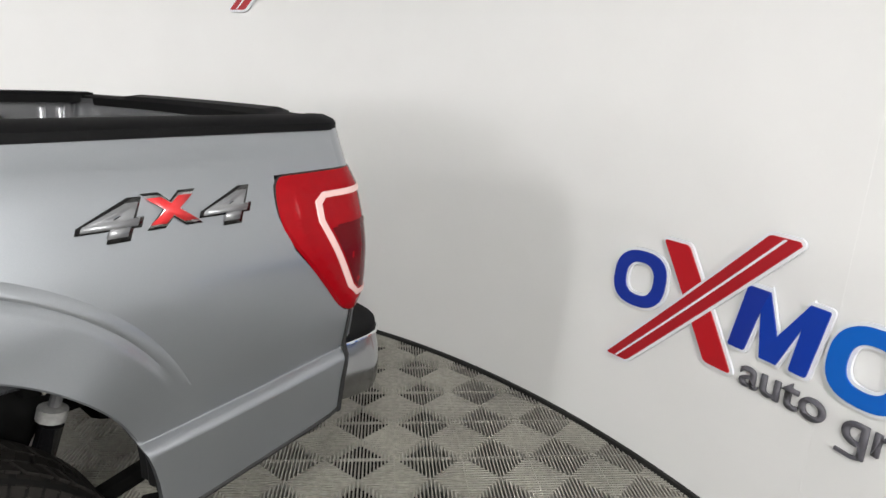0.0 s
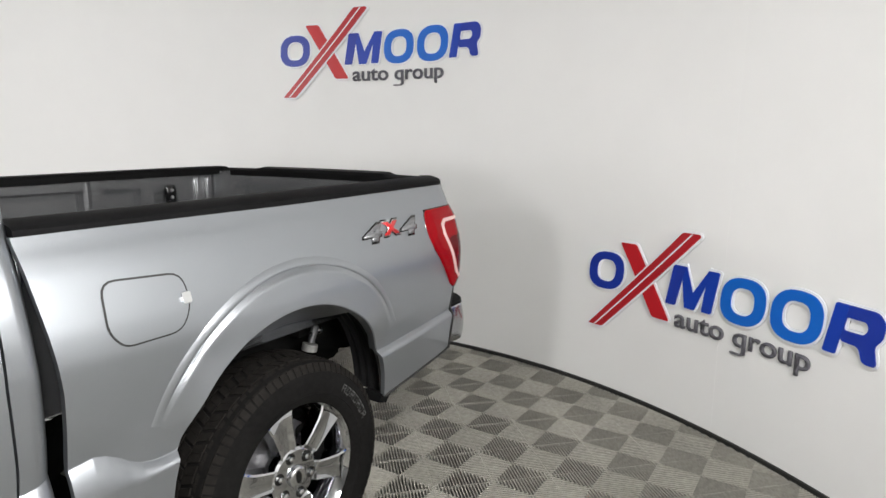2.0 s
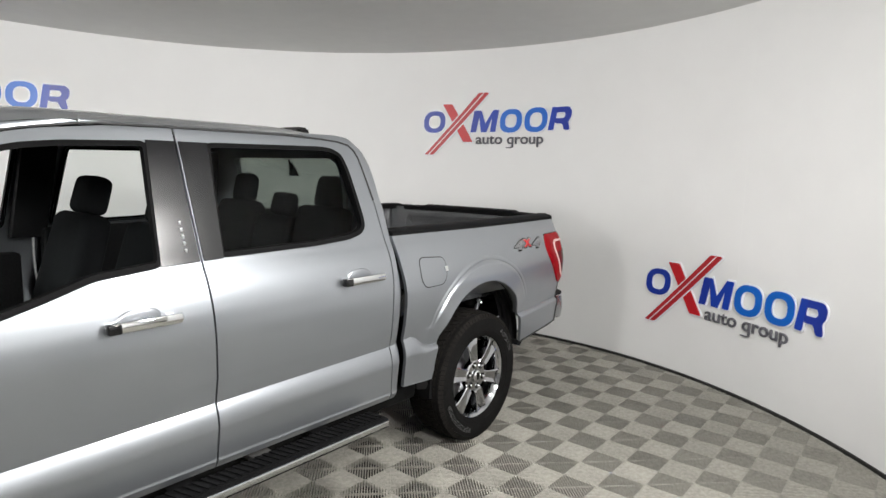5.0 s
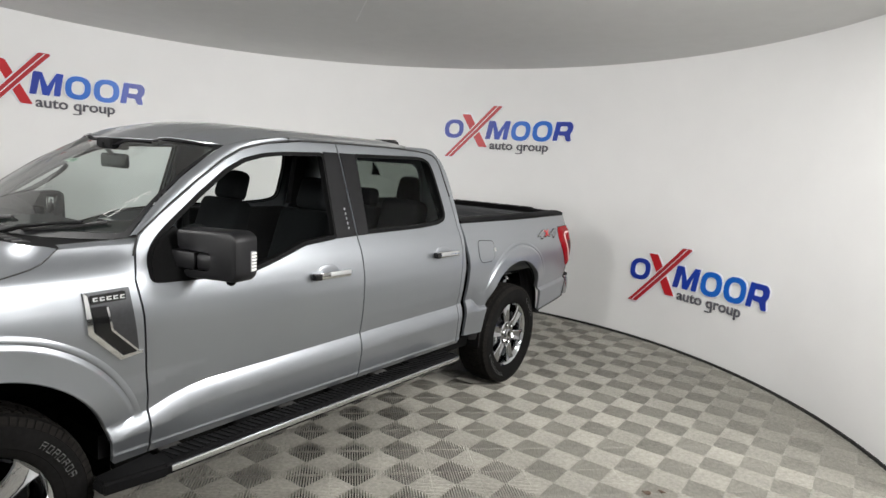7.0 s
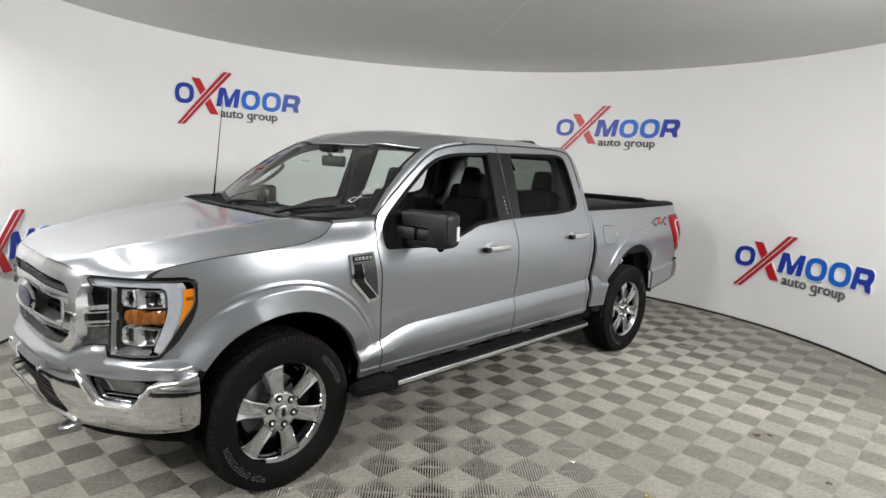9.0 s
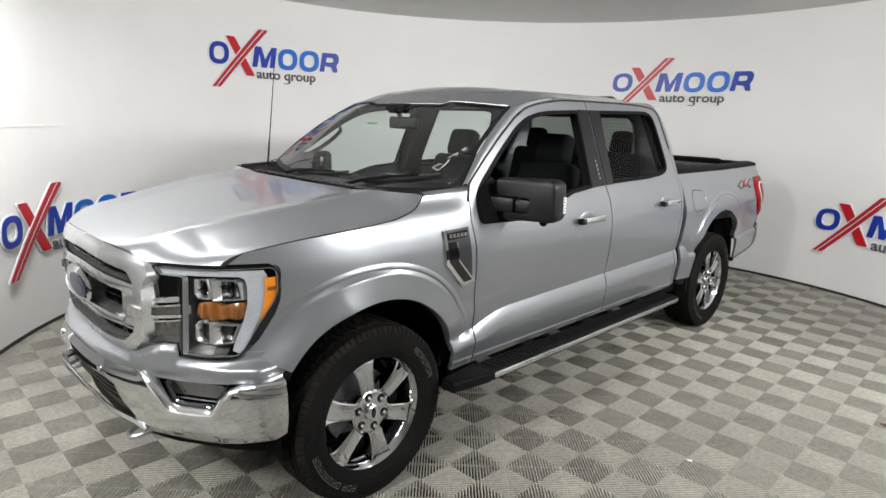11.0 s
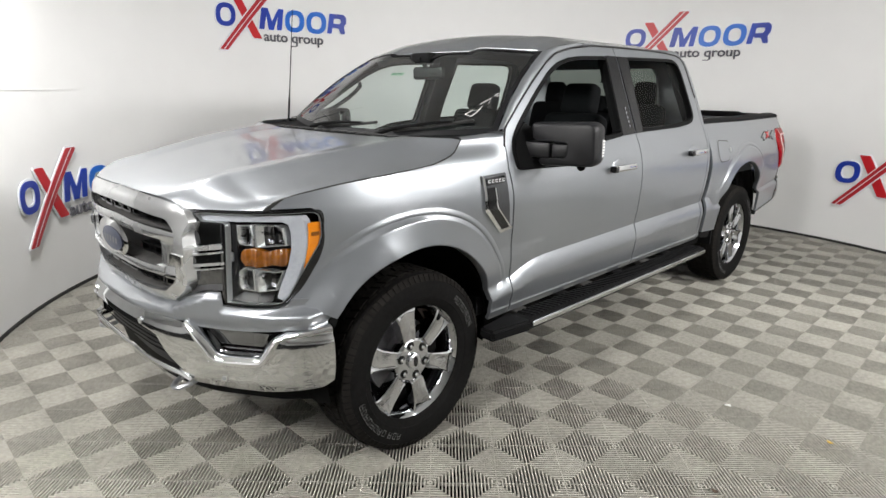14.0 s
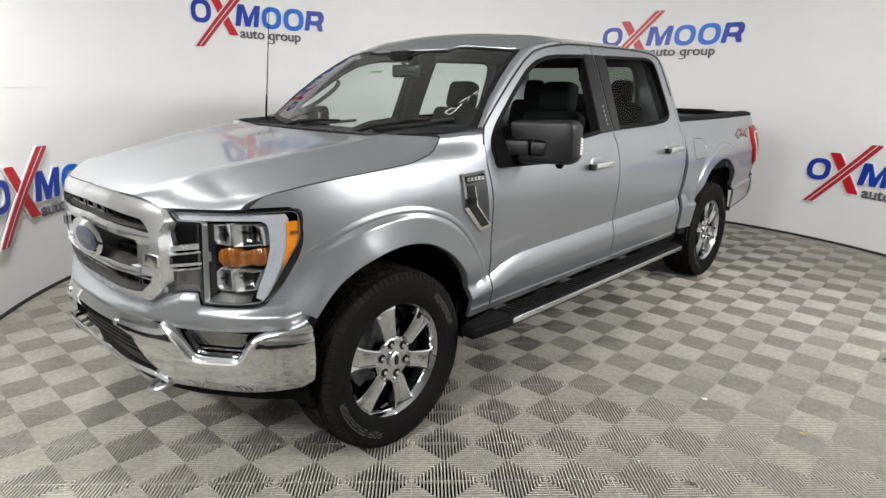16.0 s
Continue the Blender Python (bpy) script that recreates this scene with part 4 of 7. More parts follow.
# fender vents
vent = [(-3.338, 1.214), (-3.164, 1.220), (-3.156, 1.15), (-3.128, 0.952), (-3.206, 0.938), (-3.322, 1.062)]
for sgn in (1, -1):
    def mir(vf):
        return vf if sgn > 0 else flip(*vf)
    # recess plate, its shade given by a darker grey than the body
    v, f = panel(vent, on_side_off(0.004), res=0.02, depth=0.012)
    vb = link("fender_vent", *mir((v, outward(v, f, (1, 0, 0)))), M["vent_shade_grey"], truck, "dark grey fender vent with chrome surround")
    trim = [(-3.337, 1.218), (-3.322, 1.205), (-3.306, 1.066), (-3.196, 0.952), (-3.120, 0.960), (-3.118, 0.948), (-3.204, 0.934), (-3.326, 1.058)]
    v, f = panel(trim, on_side_off(0.012), res=0.02, depth=0.015)
    link("vent_trim", *mir((v, outward(v, f, (1, 0, 0)))), M["chrome"], vb, "chrome vent trim")
    v, f = panel([(-3.310, 1.160), (-3.256, 1.160), (-3.240, 1.06), (-3.140, 0.960), (-3.190, 0.954), (-3.298, 1.060)], on_side_off(0.010), res=0.02, depth=0.01)
    link("vent_trim", *mir((v, outward(v, f, (1, 0, 0)))), M["gloss"], vb, "dark glossy vent blade")
    v, f = panel([(-3.258, 1.156), (-3.251, 1.156), (-3.235, 1.066), (-3.135, 0.964), (-3.139, 0.958), (-3.242, 1.062)], on_side_off(0.0125), res=0.02, depth=0.008)
    link("vent_trim", *mir((v, outward(v, f, (1, 0, 0)))), M["chrome"], vb, "thin chrome inner edge")
    v, f = panel(rounded([(-3.312, 1.172), (-3.184, 1.177), (-3.184, 1.209), (-3.312, 1.203)], 0.006), on_side_off(0.014), res=0.02, depth=0.01)
    plate = link("vent_badge", *mir((v, outward(v, f, (1, 0, 0)))), M["gloss"], vb, "dark badge plate with pale bars")
    for i in range(5):
        y0 = -3.306 + i * 0.025
        v, f = panel([(y0, 1.182), (y0 + 0.018, 1.183), (y0 + 0.018, 1.1875), (y0 + 0.006, 1.187), (y0 + 0.006, 1.192), (y0 + 0.018, 1.193), (y0 + 0.018, 1.1975), (y0, 1.1965)], on_side_off(0.016), res=0.02, depth=0)
        link("badge_bar", *mir((v, outward(v, f, (1, 0, 0)))), M["satin_chrome"], plate)

# ---- bed ----
fuel = rounded([(-0.615, 1.236), (-0.408, 1.222), (-0.400, 1.14), (-0.435, 1.078), (-0.590, 1.076), (-0.622, 1.12)], 0.035)
v, f = panel(grow(fuel, 0.005), on_side_off(0.0015), res=0.025, depth=0)
link("fuel_groove", v, outward(v, f, (1, 0, 0)), M["base"], beds[0], "dark gap round the fuel door")
v, f = panel(fuel, on_side_off(0.003), res=0.025, depth=0)
link("fuel_door", v, outward(v, f, (1, 0, 0)), M["paint"], beds[0])
v, f = panel(rounded([(-0.422, 1.146), (-0.397, 1.147), (-0.397, 1.176), (-0.422, 1.175)], 0.005), on_side_off(0.011), res=0.02, depth=0.012)
link("fuel_tab", v, outward(v, f, (1, 0, 0)), M["chrome"], beds[0], "pale tab on the fuel door edge")


def fitted(text, y0, y1, z0, z1, col, label, fat):
    """A raised character that fills a box on the bed side, over a black outline."""
    c = bpy.data.curves.new("badge_letter", "FONT")
    c.body, c.shear, c.offset = text, 0.22 if text == "4" else 0.0, fat
    tmp = bpy.data.objects.new("badge_letter", c)
    me = bpy.data.meshes.new_from_object(tmp)
    bpy.data.objects.remove(tmp)
    xs, ys = [v.co.x for v in me.vertices], [v.co.y for v in me.vertices]
    layers = [("badge_outline", M["gloss"], 0.0045, 0.004, ""), ("badge_letter", M[col], -0.0045, 0.0065, label)]
    if text == "x":
        layers[1:1] = [("badge_edge", M["satin_chrome"], 0.0, 0.0052, "")]
    for name, mat, grow_by, off, lab in layers:
        bm = bmesh.new()
        bm.from_mesh(me)
        ext = bmesh.ops.extrude_face_region(bm, geom=bm.faces[:])
        top = {e for e in ext["geom"] if isinstance(e, bmesh.types.BMVert)}
        for v in bm.verts:
            u = y0 - grow_by + (v.co.x - min(xs)) / (max(xs) - min(xs)) * (y1 - y0 + 2 * grow_by)
            w = z0 - grow_by + (v.co.y - min(ys)) / (max(ys) - min(ys)) * (z1 - z0 + 2 * grow_by)
            v.co = (side_x(u, w) + (off if v in top else -0.002), u, w)
        part(name, bm, mat, beds[0], lab, smooth=False)


fitted("4", 0.337, 0.458, 1.190, 1.258, "badge", "dark grey raised digit", 0.05)
fitted("x", 0.466, 0.572, 1.203, 1.262, "badge_red", "red raised letter", 0.03)
fitted("4", 0.577, 0.698, 1.190, 1.258, "badge", "dark grey raised digit", 0.05)

# black lower edge of the bed side
edge = [(0.452, 0.556), (0.48, 0.560), (0.60, 0.572), (0.72, 0.585), (0.84, 0.597), (0.92, 0.607), (0.952, 0.618)]
v, f = tube([(side_x(y, z) - 0.006, y, z - 0.004) for y, z in edge], 0.009, 8)
link("bed_edge", v, f, M["base"], beds[0], "black lower edge of the bed side")
link("bed_edge", *flip(v, f), M["base"], beds[1], "black lower edge of the bed side")
# dark gap where the bumper meets the bed side
v, f = panel([(0.992, 0.905), (1.004, 0.905), (0.990, 0.80), (0.968, 0.70), (0.958, 0.604), (0.945, 0.604), (0.955, 0.70), (0.976, 0.80)], on_side_off(0.004), res=0.03, depth=0.02)
link("bumper_gap", v, outward(v, f, (1, 0, 0)), M["base"], beds[0], "dark gap before the bumper")

# rail caps, inner walls, bulkhead, tailgate
BED_F, BED_R = -0.735, 1.02


def rail_sec(i):
    y = -0.765 + 0.02 * i
    x = side_x(min(y, 1.045), 1.372)
    top = 1.384 + 0.012 * step((y + 0.7) / 1.8)
    return [(x + 0.004, y, top - 0.026), (x + 0.003, y, top - 0.008), (x - 0.008, y, top), (x - 0.05, y, top + 0.010), (x - 0.115, y, top + 0.008), (x - 0.125, y, top - 0.004), (x - 0.125, y, top - 0.035)]


v, f = [], []
for i in range(91):
    v += rail_sec(i)
for i in range(90):
    f += [[7 * i + k, 7 * i + k + 1, 7 * i + 8 + k, 7 * i + 7 + k] for k in range(6)]
f += [list(range(7)), list(range(90 * 7 + 6, 90 * 7 - 1, -1))]
f = outward(v, f, (0, 0, 1))
link("bed_rail_cap", v, f, M["black"], beds[0], "black plastic bed rail cap")
link("bed_rail_cap", *flip(v, f), M["black"], beds[1], "black plastic bed rail cap")


def dent(u, v2, boxes, depth, soft=0.018):
    d = 0.0
    for (a0, a1, b0, b1) in boxes:
        k = min(step((u - a0) / soft), step((a1 - u) / soft), step((v2 - b0) / soft), step((b1 - v2) / soft))
        d = max(d, k)
    return d * depth


side_boxes = [(-0.62, -0.30, 1.02, 1.30), (0.32, 0.52, 1.06, 1.30), (0.60, 0.74, 1.06, 1.28), (-0.20, 0.22, 1.05, 1.31)]
def inner_wall(u, w):
    y = BED_F + 1.78 * u
    low = 0.88 + 0.16 * step((0.50 - abs(y)) / 0.16)
    z = low + (1.38 - low) * w
    return (0.800 + dent(y, z, side_boxes, 0.045) - 0.02 * step((0.035 - abs(y - 0.27)) / 0.015) - 0.02 * step((0.035 - abs(y + 0.25)) / 0.015), y, z)


v, f = sheet(170, 24, inner_wall)
f = outward(v, f, (-1, 0, 0))
link("bed_inner_wall", v, f, M["bedpaint"], beds[0], "silver painted inner bed wall with pressed recesses")
far_wall = link("bed_inner_wall", *flip(v, f), M["bedpaint"], beds[1], "silver painted inner bed wall with pressed recesses")
for y in (0.86, 0.93):
    bm = box(bmesh.new(), (-0.802, y - 0.012, 0.95), (-0.785, y + 0.012, 1.34), 0.005)
    part("bed_post_rib", bm, M["bedpaint"], far_wall)
bm = box(bmesh.new(), (-0.80, 0.66, 1.17), (-0.775, 0.72, 1.31), 0.02)
part("tie_down_plate", bm, M["gloss"], far_wall, "black tie-down plate in the bed wall")
for k in range(3):
    bm = bmesh.new()
    bmesh.ops.create_uvsphere(bm, u_segments=10, v_segments=6, radius=0.011, matrix=pose(-0.774, 0.69, 1.20 + 0.04 * k))
    part("tie_down_bolt", bm, M["steel"], far_wall)
for sgn in (1, -1):
    pts = [Vector((sgn * 0.80, -0.40 + 0.02 * i, 0.0)) for i in range(41)]
    v, f = [], []
    for i in range(41):
        h = 0.88 + 0.16 * math.sin(math.pi * i / 40) ** 0.6
        y = -0.42 + 0.84 * i / 40
        v += [(sgn * 0.805, y, h), (sgn * 0.64, y, h - 0.01), (sgn * 0.60, y, h - 0.03), (sgn * 0.60, y, 0.87)]
    f = [[4 * i + k, 4 * i + k + 1, 4 * i + 5 + k, 4 * i + 4 + k] for i in range(40) for k in range(3)]
    link("wheel_tub", v, outward(v, f, (0, 0, 1)), M["under"], truck)
v, f = sheet(80, 2, lambda u, w: (-0.81 + 1.62 * u, BED_F + 1.80 * w, 0.875 + 0.012 * (0.5 + 0.5 * math.tanh(6 * math.sin(u * 2 * math.pi * 14)))))
link("bed_floor", v, outward(v, f, (0, 0, 1)), M["bedpaint"], truck, "ribbed silver bed floor")
v, f = sheet(60, 14, lambda u, w: (-0.81 + 1.62 * u, BED_F + dent(-0.81 + 1.62 * u, 0.88 + 0.48 * w, [(-0.7, -0.3, 0.98, 1.28), (-0.2, 0.2, 0.98, 1.28), (0.3, 0.7, 0.98, 1.28)], -0.02), 0.88 + 0.48 * w))
link("bed_bulkhead", v, outward(v, f, (0, 1, 0)), M["bedpaint"], truck)
bm = box(bmesh.new(), (-0.84, -0.775, 1.345), (0.84, -0.715, 1.388), 0.012)
part("bulkhead_cap", bm, M["black"], truck)
bm = box(bmesh.new(), (-0.86, -0.752, 0.62), (0.86, -0.738, 1.345), 0.008)
part("bulkhead_outer", bm, M["paint"], truck)


def gate_y(x):
    return 1.165 - 0.115 * (abs(x) / 0.84) ** 2.2


gate_boxes = [(-0.62, -0.20, 1.0, 1.29), (-0.14, 0.14, 1.0, 1.29), (0.20, 0.62, 1.0, 1.29)]
v1, f1 = sheet(60, 20, lambda u, w: (-0.79 + 1.58 * u, gate_y(0.84 * (2 * u - 1)) - 0.075 + dent(-0.79 + 1.58 * u, 0.88 + 0.5 * w, gate_boxes, 0.014), 0.88 + 0.5 * w))
v2, f2 = sheet(40, 20, lambda u, w: (-0.80 + 1.60 * u, gate_y(0.84 * (2 * u - 1)) - 0.015 * (1 - w), 0.80 + 0.575 * w))
v3, f3 = sheet(40, 1, lambda u, w: (-0.795 + 1.59 * u, gate_y(0.84 * (2 * u - 1)) - 0.075 * w, 1.375))
tailgate = link("tailgate", *join((v1, outward(v1, f1, (0, -1, 0))), (v2, outward(v2, f2, (0, 1, 0))), (v3, outward(v3, f3, (0, 0, 1)))), M["bedpaint"], truck, "silver tailgate with pressed inner panel")
v, f = [], []
for i in range(49):
    x = -0.80 + 1.60 * i / 48
    y = gate_y(x)
    lift = 0.012 * step((0.485 - abs(x)) / 0.012)
    v += [(x, y + 0.006 + 0.02 * (lift > 0.006), 1.355 + lift), (x, y + 0.006 + 0.02 * (lift > 0.006), 1.385 + lift), (x, y - 0.012, 1.396 + lift), (x, y - 0.07, 1.394 + lift * 0.6), (x, y - 0.085, 1.385), (x, y - 0.085, 1.355)]
f = [[6 * i + k, 6 * i + k + 1, 6 * i + 7 + k, 6 * i + 6 + k] for i in range(48) for k in range(5)]
link("tailgate_cap", v, outward(v, f, (0, 0, 1)), M["black"], tailgate, "black plastic tailgate cap")


# ---- tail lights ----
def tail_place(off):
    def place(u, z):
        if u <= 0.96:
            return (side_x(u, z) + off, u, z)
        r = 0.105 + off
        x0 = side_x(0.96, z) - 0.105
        a = min((u - 0.96) / 0.12, math.pi / 2)
        rest = max(0.0, u - 0.96 - 0.12 * math.pi / 2)
        return (x0 + r * math.cos(a) - rest, 0.96 + r * math.sin(a), z)
    return place


tail_loop = rounded([(0.772, 1.271), (1.04, 1.277), (1.22, 1.275), (1.23, 1.0), (1.21, 0.905), (1.02, 0.895), (0.965, 0.905), (0.800, 1.118), (0.768, 1.18)], 0.036)
sig_out = [(1.225, 1.236), (0.90, 1.228), (0.872, 1.208), (0.872, 1.16), (0.962, 0.975), (0.995, 0.944), (1.215, 0.935)]
sig_in = [(1.215, 0.950), (1.000, 0.957), (0.976, 0.980), (0.888, 1.162), (0.888, 1.200), (0.904, 1.214), (1.225, 1.221)]
lens_edge = rounded([(0.816, 1.243), (1.26, 1.250), (1.26, 0.932), (0.985, 0.926), (0.925, 0.968), (0.806, 1.150)], 0.02, 3)


def lens_place(u, z):
    """The lens stands proud inside its facet line."""
    d = min(max(0.0, math.hypot(u - a[0] - (b[0] - a[0]) * k, z - a[1] - (b[1] - a[1]) * k)) for a, b in zip(lens_edge, lens_edge[1:] + lens_edge[:1]) for k in [min(1.0, max(0.0, ((u - a[0]) * (b[0] - a[0]) + (z - a[1]) * (b[1] - a[1])) / max(1e-9, (b[0] - a[0]) ** 2 + (b[1] - a[1]) ** 2)))])
    inner = inside((u, z), lens_edge)
    return tail_place(0.0135 + 0.004 * step(d / 0.010) if inner else 0.0135 - 0.013 * min(1.0, d / 0.045))(u, z)


for sgn, bed in ((1, beds[0]), (-1, beds[1])):
    def mir(vf):
        return vf if sgn > 0 else flip(*vf)
    v, f = panel([(0.985, 1.2795), (1.15, 1.2795), (1.145, 1.374), (0.985, 1.374)], lambda u, z: tail_place(-0.003 + 0.0045 * step((u - 0.985) / 0.03))(u, z), res=0.012, depth=0.02, inward=(-0.7, -0.7, 0))
    link("bed_corner", *mir((v, outward(v, f, (1, 0.4, 0)))), M["paint"], bed)
    v, f = panel(grow(tail_loop, 0.003), tail_place(0.001), res=0.03, depth=0.05, inward=(-0.7, -0.7, 0))
    tl = link("tail_light", *mir((v, outward(v, f, (1, 0.4, 0)))), M["gloss"], truck, "red tail light with a pale light line")
    v, f = panel(tail_loop, lens_place, lines=[grow(lens_edge, 0.004), grow(lens_edge, -0.010)], res=0.012, depth=0.012, inward=(-0.7, -0.7, 0))
    link("tail_lens", *mir((v, outward(v, f, (1, 0.4, 0)))), M["red_lens"], tl, "glossy red lens")
    v, f = panel([(1.21, 1.148), (0.908, 1.140), (0.980, 0.985), (1.003, 0.963), (1.21, 0.957)], tail_place(0.0188), res=0.03, depth=0)
    link("tail_inner_lens", *mir((v, outward(v, f, (1, 0.4, 0)))), M["red_dark"], tl, "dark red inner lens")
    v, f = panel(sig_out + sig_in, tail_place(0.0205), res=0.03, depth=0.004, inward=(-0.7, -0.7, 0))
    link("light_line", *mir((v, outward(v, f, (1, 0.4, 0)))), M["pink"], tl, "pale pink light guide")
    v, f = panel(rounded([(0.925, 1.146), (1.05, 1.150), (1.05, 1.138), (0.925, 1.134)], 0.004), tail_place(0.0205), res=0.03, depth=0)
    link("lens_rib", *mir((v, outward(v, f, (1, 0.4, 0)))), M["red_dark"], tl)

# ---- rear bumper ----
rear_line = plan_curve([(0, -1.23), (0.5, -1.22), (0.78, -1.195), (0.89, -1.135), (0.920, -1.07), (0.922, -0.95)])


def rear_at(s, z, off=0.0):
    p = rear_line(s, z, off)
    return Vector((p.x, -p.y, p.z))


v, f = panel(both([(0.0, 0.60), (0.75, 0.60), (0.98, 0.612), (1.075, 0.630), (1.095, 0.782), (0.98, 0.795), (0.0, 0.800)][::-1]), lambda s, z: rear_at(s, z, 0.018 * math.sin(math.pi * (z - 0.58) / 0.22)), res=0.03, depth=0.03, inward=(0, -1, 0))
rear_bumper = link("rear_bumper", v, outward(v, f, (0, 1, 0)), M["rear_chrome"], truck, "chrome rear step bumper with black top pad")
v, f = sheet(90, 8, lambda u, w: rear_at(-1.09 + 2.18 * u, 0.786 + 0.024 * math.sin(min(1, w * 1.6) * math.pi / 2), 0.006 - 0.15 * max(0, w - 0.4)))
link("bumper_edge", *tube([rear_at(q, 0.7865, 0.010) for q in np.linspace(-1.085, 1.085, 61)], 0.005, 8), M["chrome"], rear_bumper, "bright chrome edge under the step pad")
link("step_pad", v, outward(v, f, (0, 0, 1)), M["black"], rear_bumper, "black plastic step pad")

# ---- front end ----
# chrome surround with three dark openings
g_out = [(0.0, 0.758), (0.14, 0.760), (0.337, 0.766), (0.440, 0.776), (0.508, 0.826), (0.537, 0.867), (0.535, 0.93), (0.539, 0.99), (0.534, 1.062), (0.568, 1.104), (0.545, 1.143), (0.484, 1.163), (0.40, 1.174), (0.25, 1.182), (0.0, 1.185)]
g_in = [(0.0, 0.792), (0.282, 0.796), (0.394, 0.806), (0.468, 0.858), (0.484, 0.888), (0.488, 0.99), (0.494, 1.048), (0.484, 1.072), (0.450, 1.106), (0.246, 1.120), (0.0, 1.126)]


def surround_at(s, z):
    lean = 0.010 + 0.034 * math.sin(math.pi * min(1, max(0, (z - 0.74) / 0.46))) ** 0.8
    roll = 0.016 * step((z - 1.135) / 0.05)
    return nose(s, z, lean - roll)


frame_v, frame_f = panel(rounded(both(g_out), 0.014), surround_at, holes=[rounded(both(g_in), 0.018)], res=0.02, depth=0.06, inward=(0, 1, 0))
grille = link("grille", frame_v, outward(frame_v, frame_f, (0, -1, 0)), M["grille_silver"], truck, "chrome-framed grille with dark openings and pressed brackets")
v, f = panel(both([(0.0, 0.755), (0.40, 0.770), (0.50, 0.85), (0.515, 0.95), (0.51, 1.08), (0.45, 1.135), (0.0, 1.14)]), lambda s, z: nose(s, z, -0.055), res=0.05, depth=0)
link("grille_back", v, outward(v, f, (0, -1, 0)), M["mesh"], grille, "dark grille mesh")
# the two bars and their uprights make one ring behind the emblem
bar_out = [(0.0, 0.858), (0.114, 0.862), (0.38, 0.874), (0.490, 0.886), (0.470, 0.902), (0.474, 0.99), (0.482, 1.012), (0.500, 1.040), (0.494, 1.052), (0.394, 1.058), (0.0, 1.064)]
bar_in = [(0.0, 0.893), (0.369, 0.902), (0.413, 0.911), (0.421, 1.000), (0.392, 1.016), (0.0, 1.020)]
v, f = panel(both(bar_out), lambda s, z: nose(s, z, 0.020 + 0.010 * math.sin(math.pi * min(1, max(0, (abs(z - 0.958) - 0.05) / 0.06)))), holes=[rounded(both(bar_in), 0.012)], res=0.02, depth=0.05)
link("grille_bar", v, outward(v, f, (0, -1, 0)), M["grille_silver"], grille, "satin silver double grille bar")
# dusty ledges that slope back above each bar
for z0, z1, half in ((1.060, 1.074, 0.470), (0.893, 0.908, 0.405), (0.793, 0.808, 0.375)):
    lv, lf = sheet(36, 4, lambda u, w: nose(half * (2 * u - 1), z0 + (z1 - z0) * w, 0.012 - 0.060 * w))
    link("grille_ledge", lv, outward(lv, lf, (0, 0, 1)), M["dusty"], grille, "dusty grey plastic ledge")
for z, cs in ((1.098, (0.055, 0.180, 0.305, 0.420)), (0.962, (0.245, 0.355)), (0.843, (0.055, 0.180, 0.305, 0.415))):
    for c in cs:
        lo = rounded([(c - 0.052, z - 0.021), (c + 0.046, z - 0.021), (c + 0.050, z + 0.017), (c - 0.048, z + 0.017)], 0.009, 2)
        br = skins("grille_bracket", lo, nose, 0.002, M["dark_chrome"], (grille, grille), "", holes=[grow(lo, -0.009)], res=0.02, depth=0.035)
        skins("bracket_rail", [(c - 0.050, z + 0.011), (c + 0.049, z + 0.011), (c + 0.049, z + 0.017), (c - 0.049, z + 0.017)], nose, 0.005, M["satin_chrome"], br, "", res=0.03, depth=0.01)
        skins("bracket_rail", [(c - 0.012, z - 0.016), (c + 0.004, z - 0.016), (c + 0.004, z + 0.012), (c - 0.012, z + 0.012)], nose, -0.006, M["gloss"], br, "", res=0.03, depth=0.02)


def oval(a, b, n=40):
    return [(a * math.cos(2 * math.pi * i / n), 0.962 + b * math.sin(2 * math.pi * i / n)) for i in range(n)]


v, f = panel(oval(0.150, 0.074), lambda s, z: nose(s, z, 0.058 - 0.016 * ((s / 0.15) ** 2 + ((z - 0.962) / 0.074) ** 2) ** 2), res=0.02, depth=0.07)
boss = link("emblem", v, outward(v, f, (0, -1, 0)), M["chrome"], grille, "plain oval grille emblem")
v, f = panel(oval(0.118, 0.050), lambda s, z: nose(s, z, 0.062 - 0.006 * ((s / 0.118) ** 2 + ((z - 0.962) / 0.050) ** 2)), res=0.02, depth=0.008)
link("emblem_face", v, outward(v, f, (0, -1, 0)), M["emblem_blue"], boss, "grey-blue oval face")
for k in range(5):
    c = -0.070 + 0.035 * k
    v, f = panel(rounded([(c - 0.013, 0.948), (c + 0.009, 0.948), (c + 0.013, 0.976), (c - 0.009, 0.976)], 0.004, 2), lambda s, z: nose(s, z, 0.0635), res=0.02, depth=0)
    link("emblem_bar", v, outward(v, f, (0, -1, 0)), M["badge"], boss)

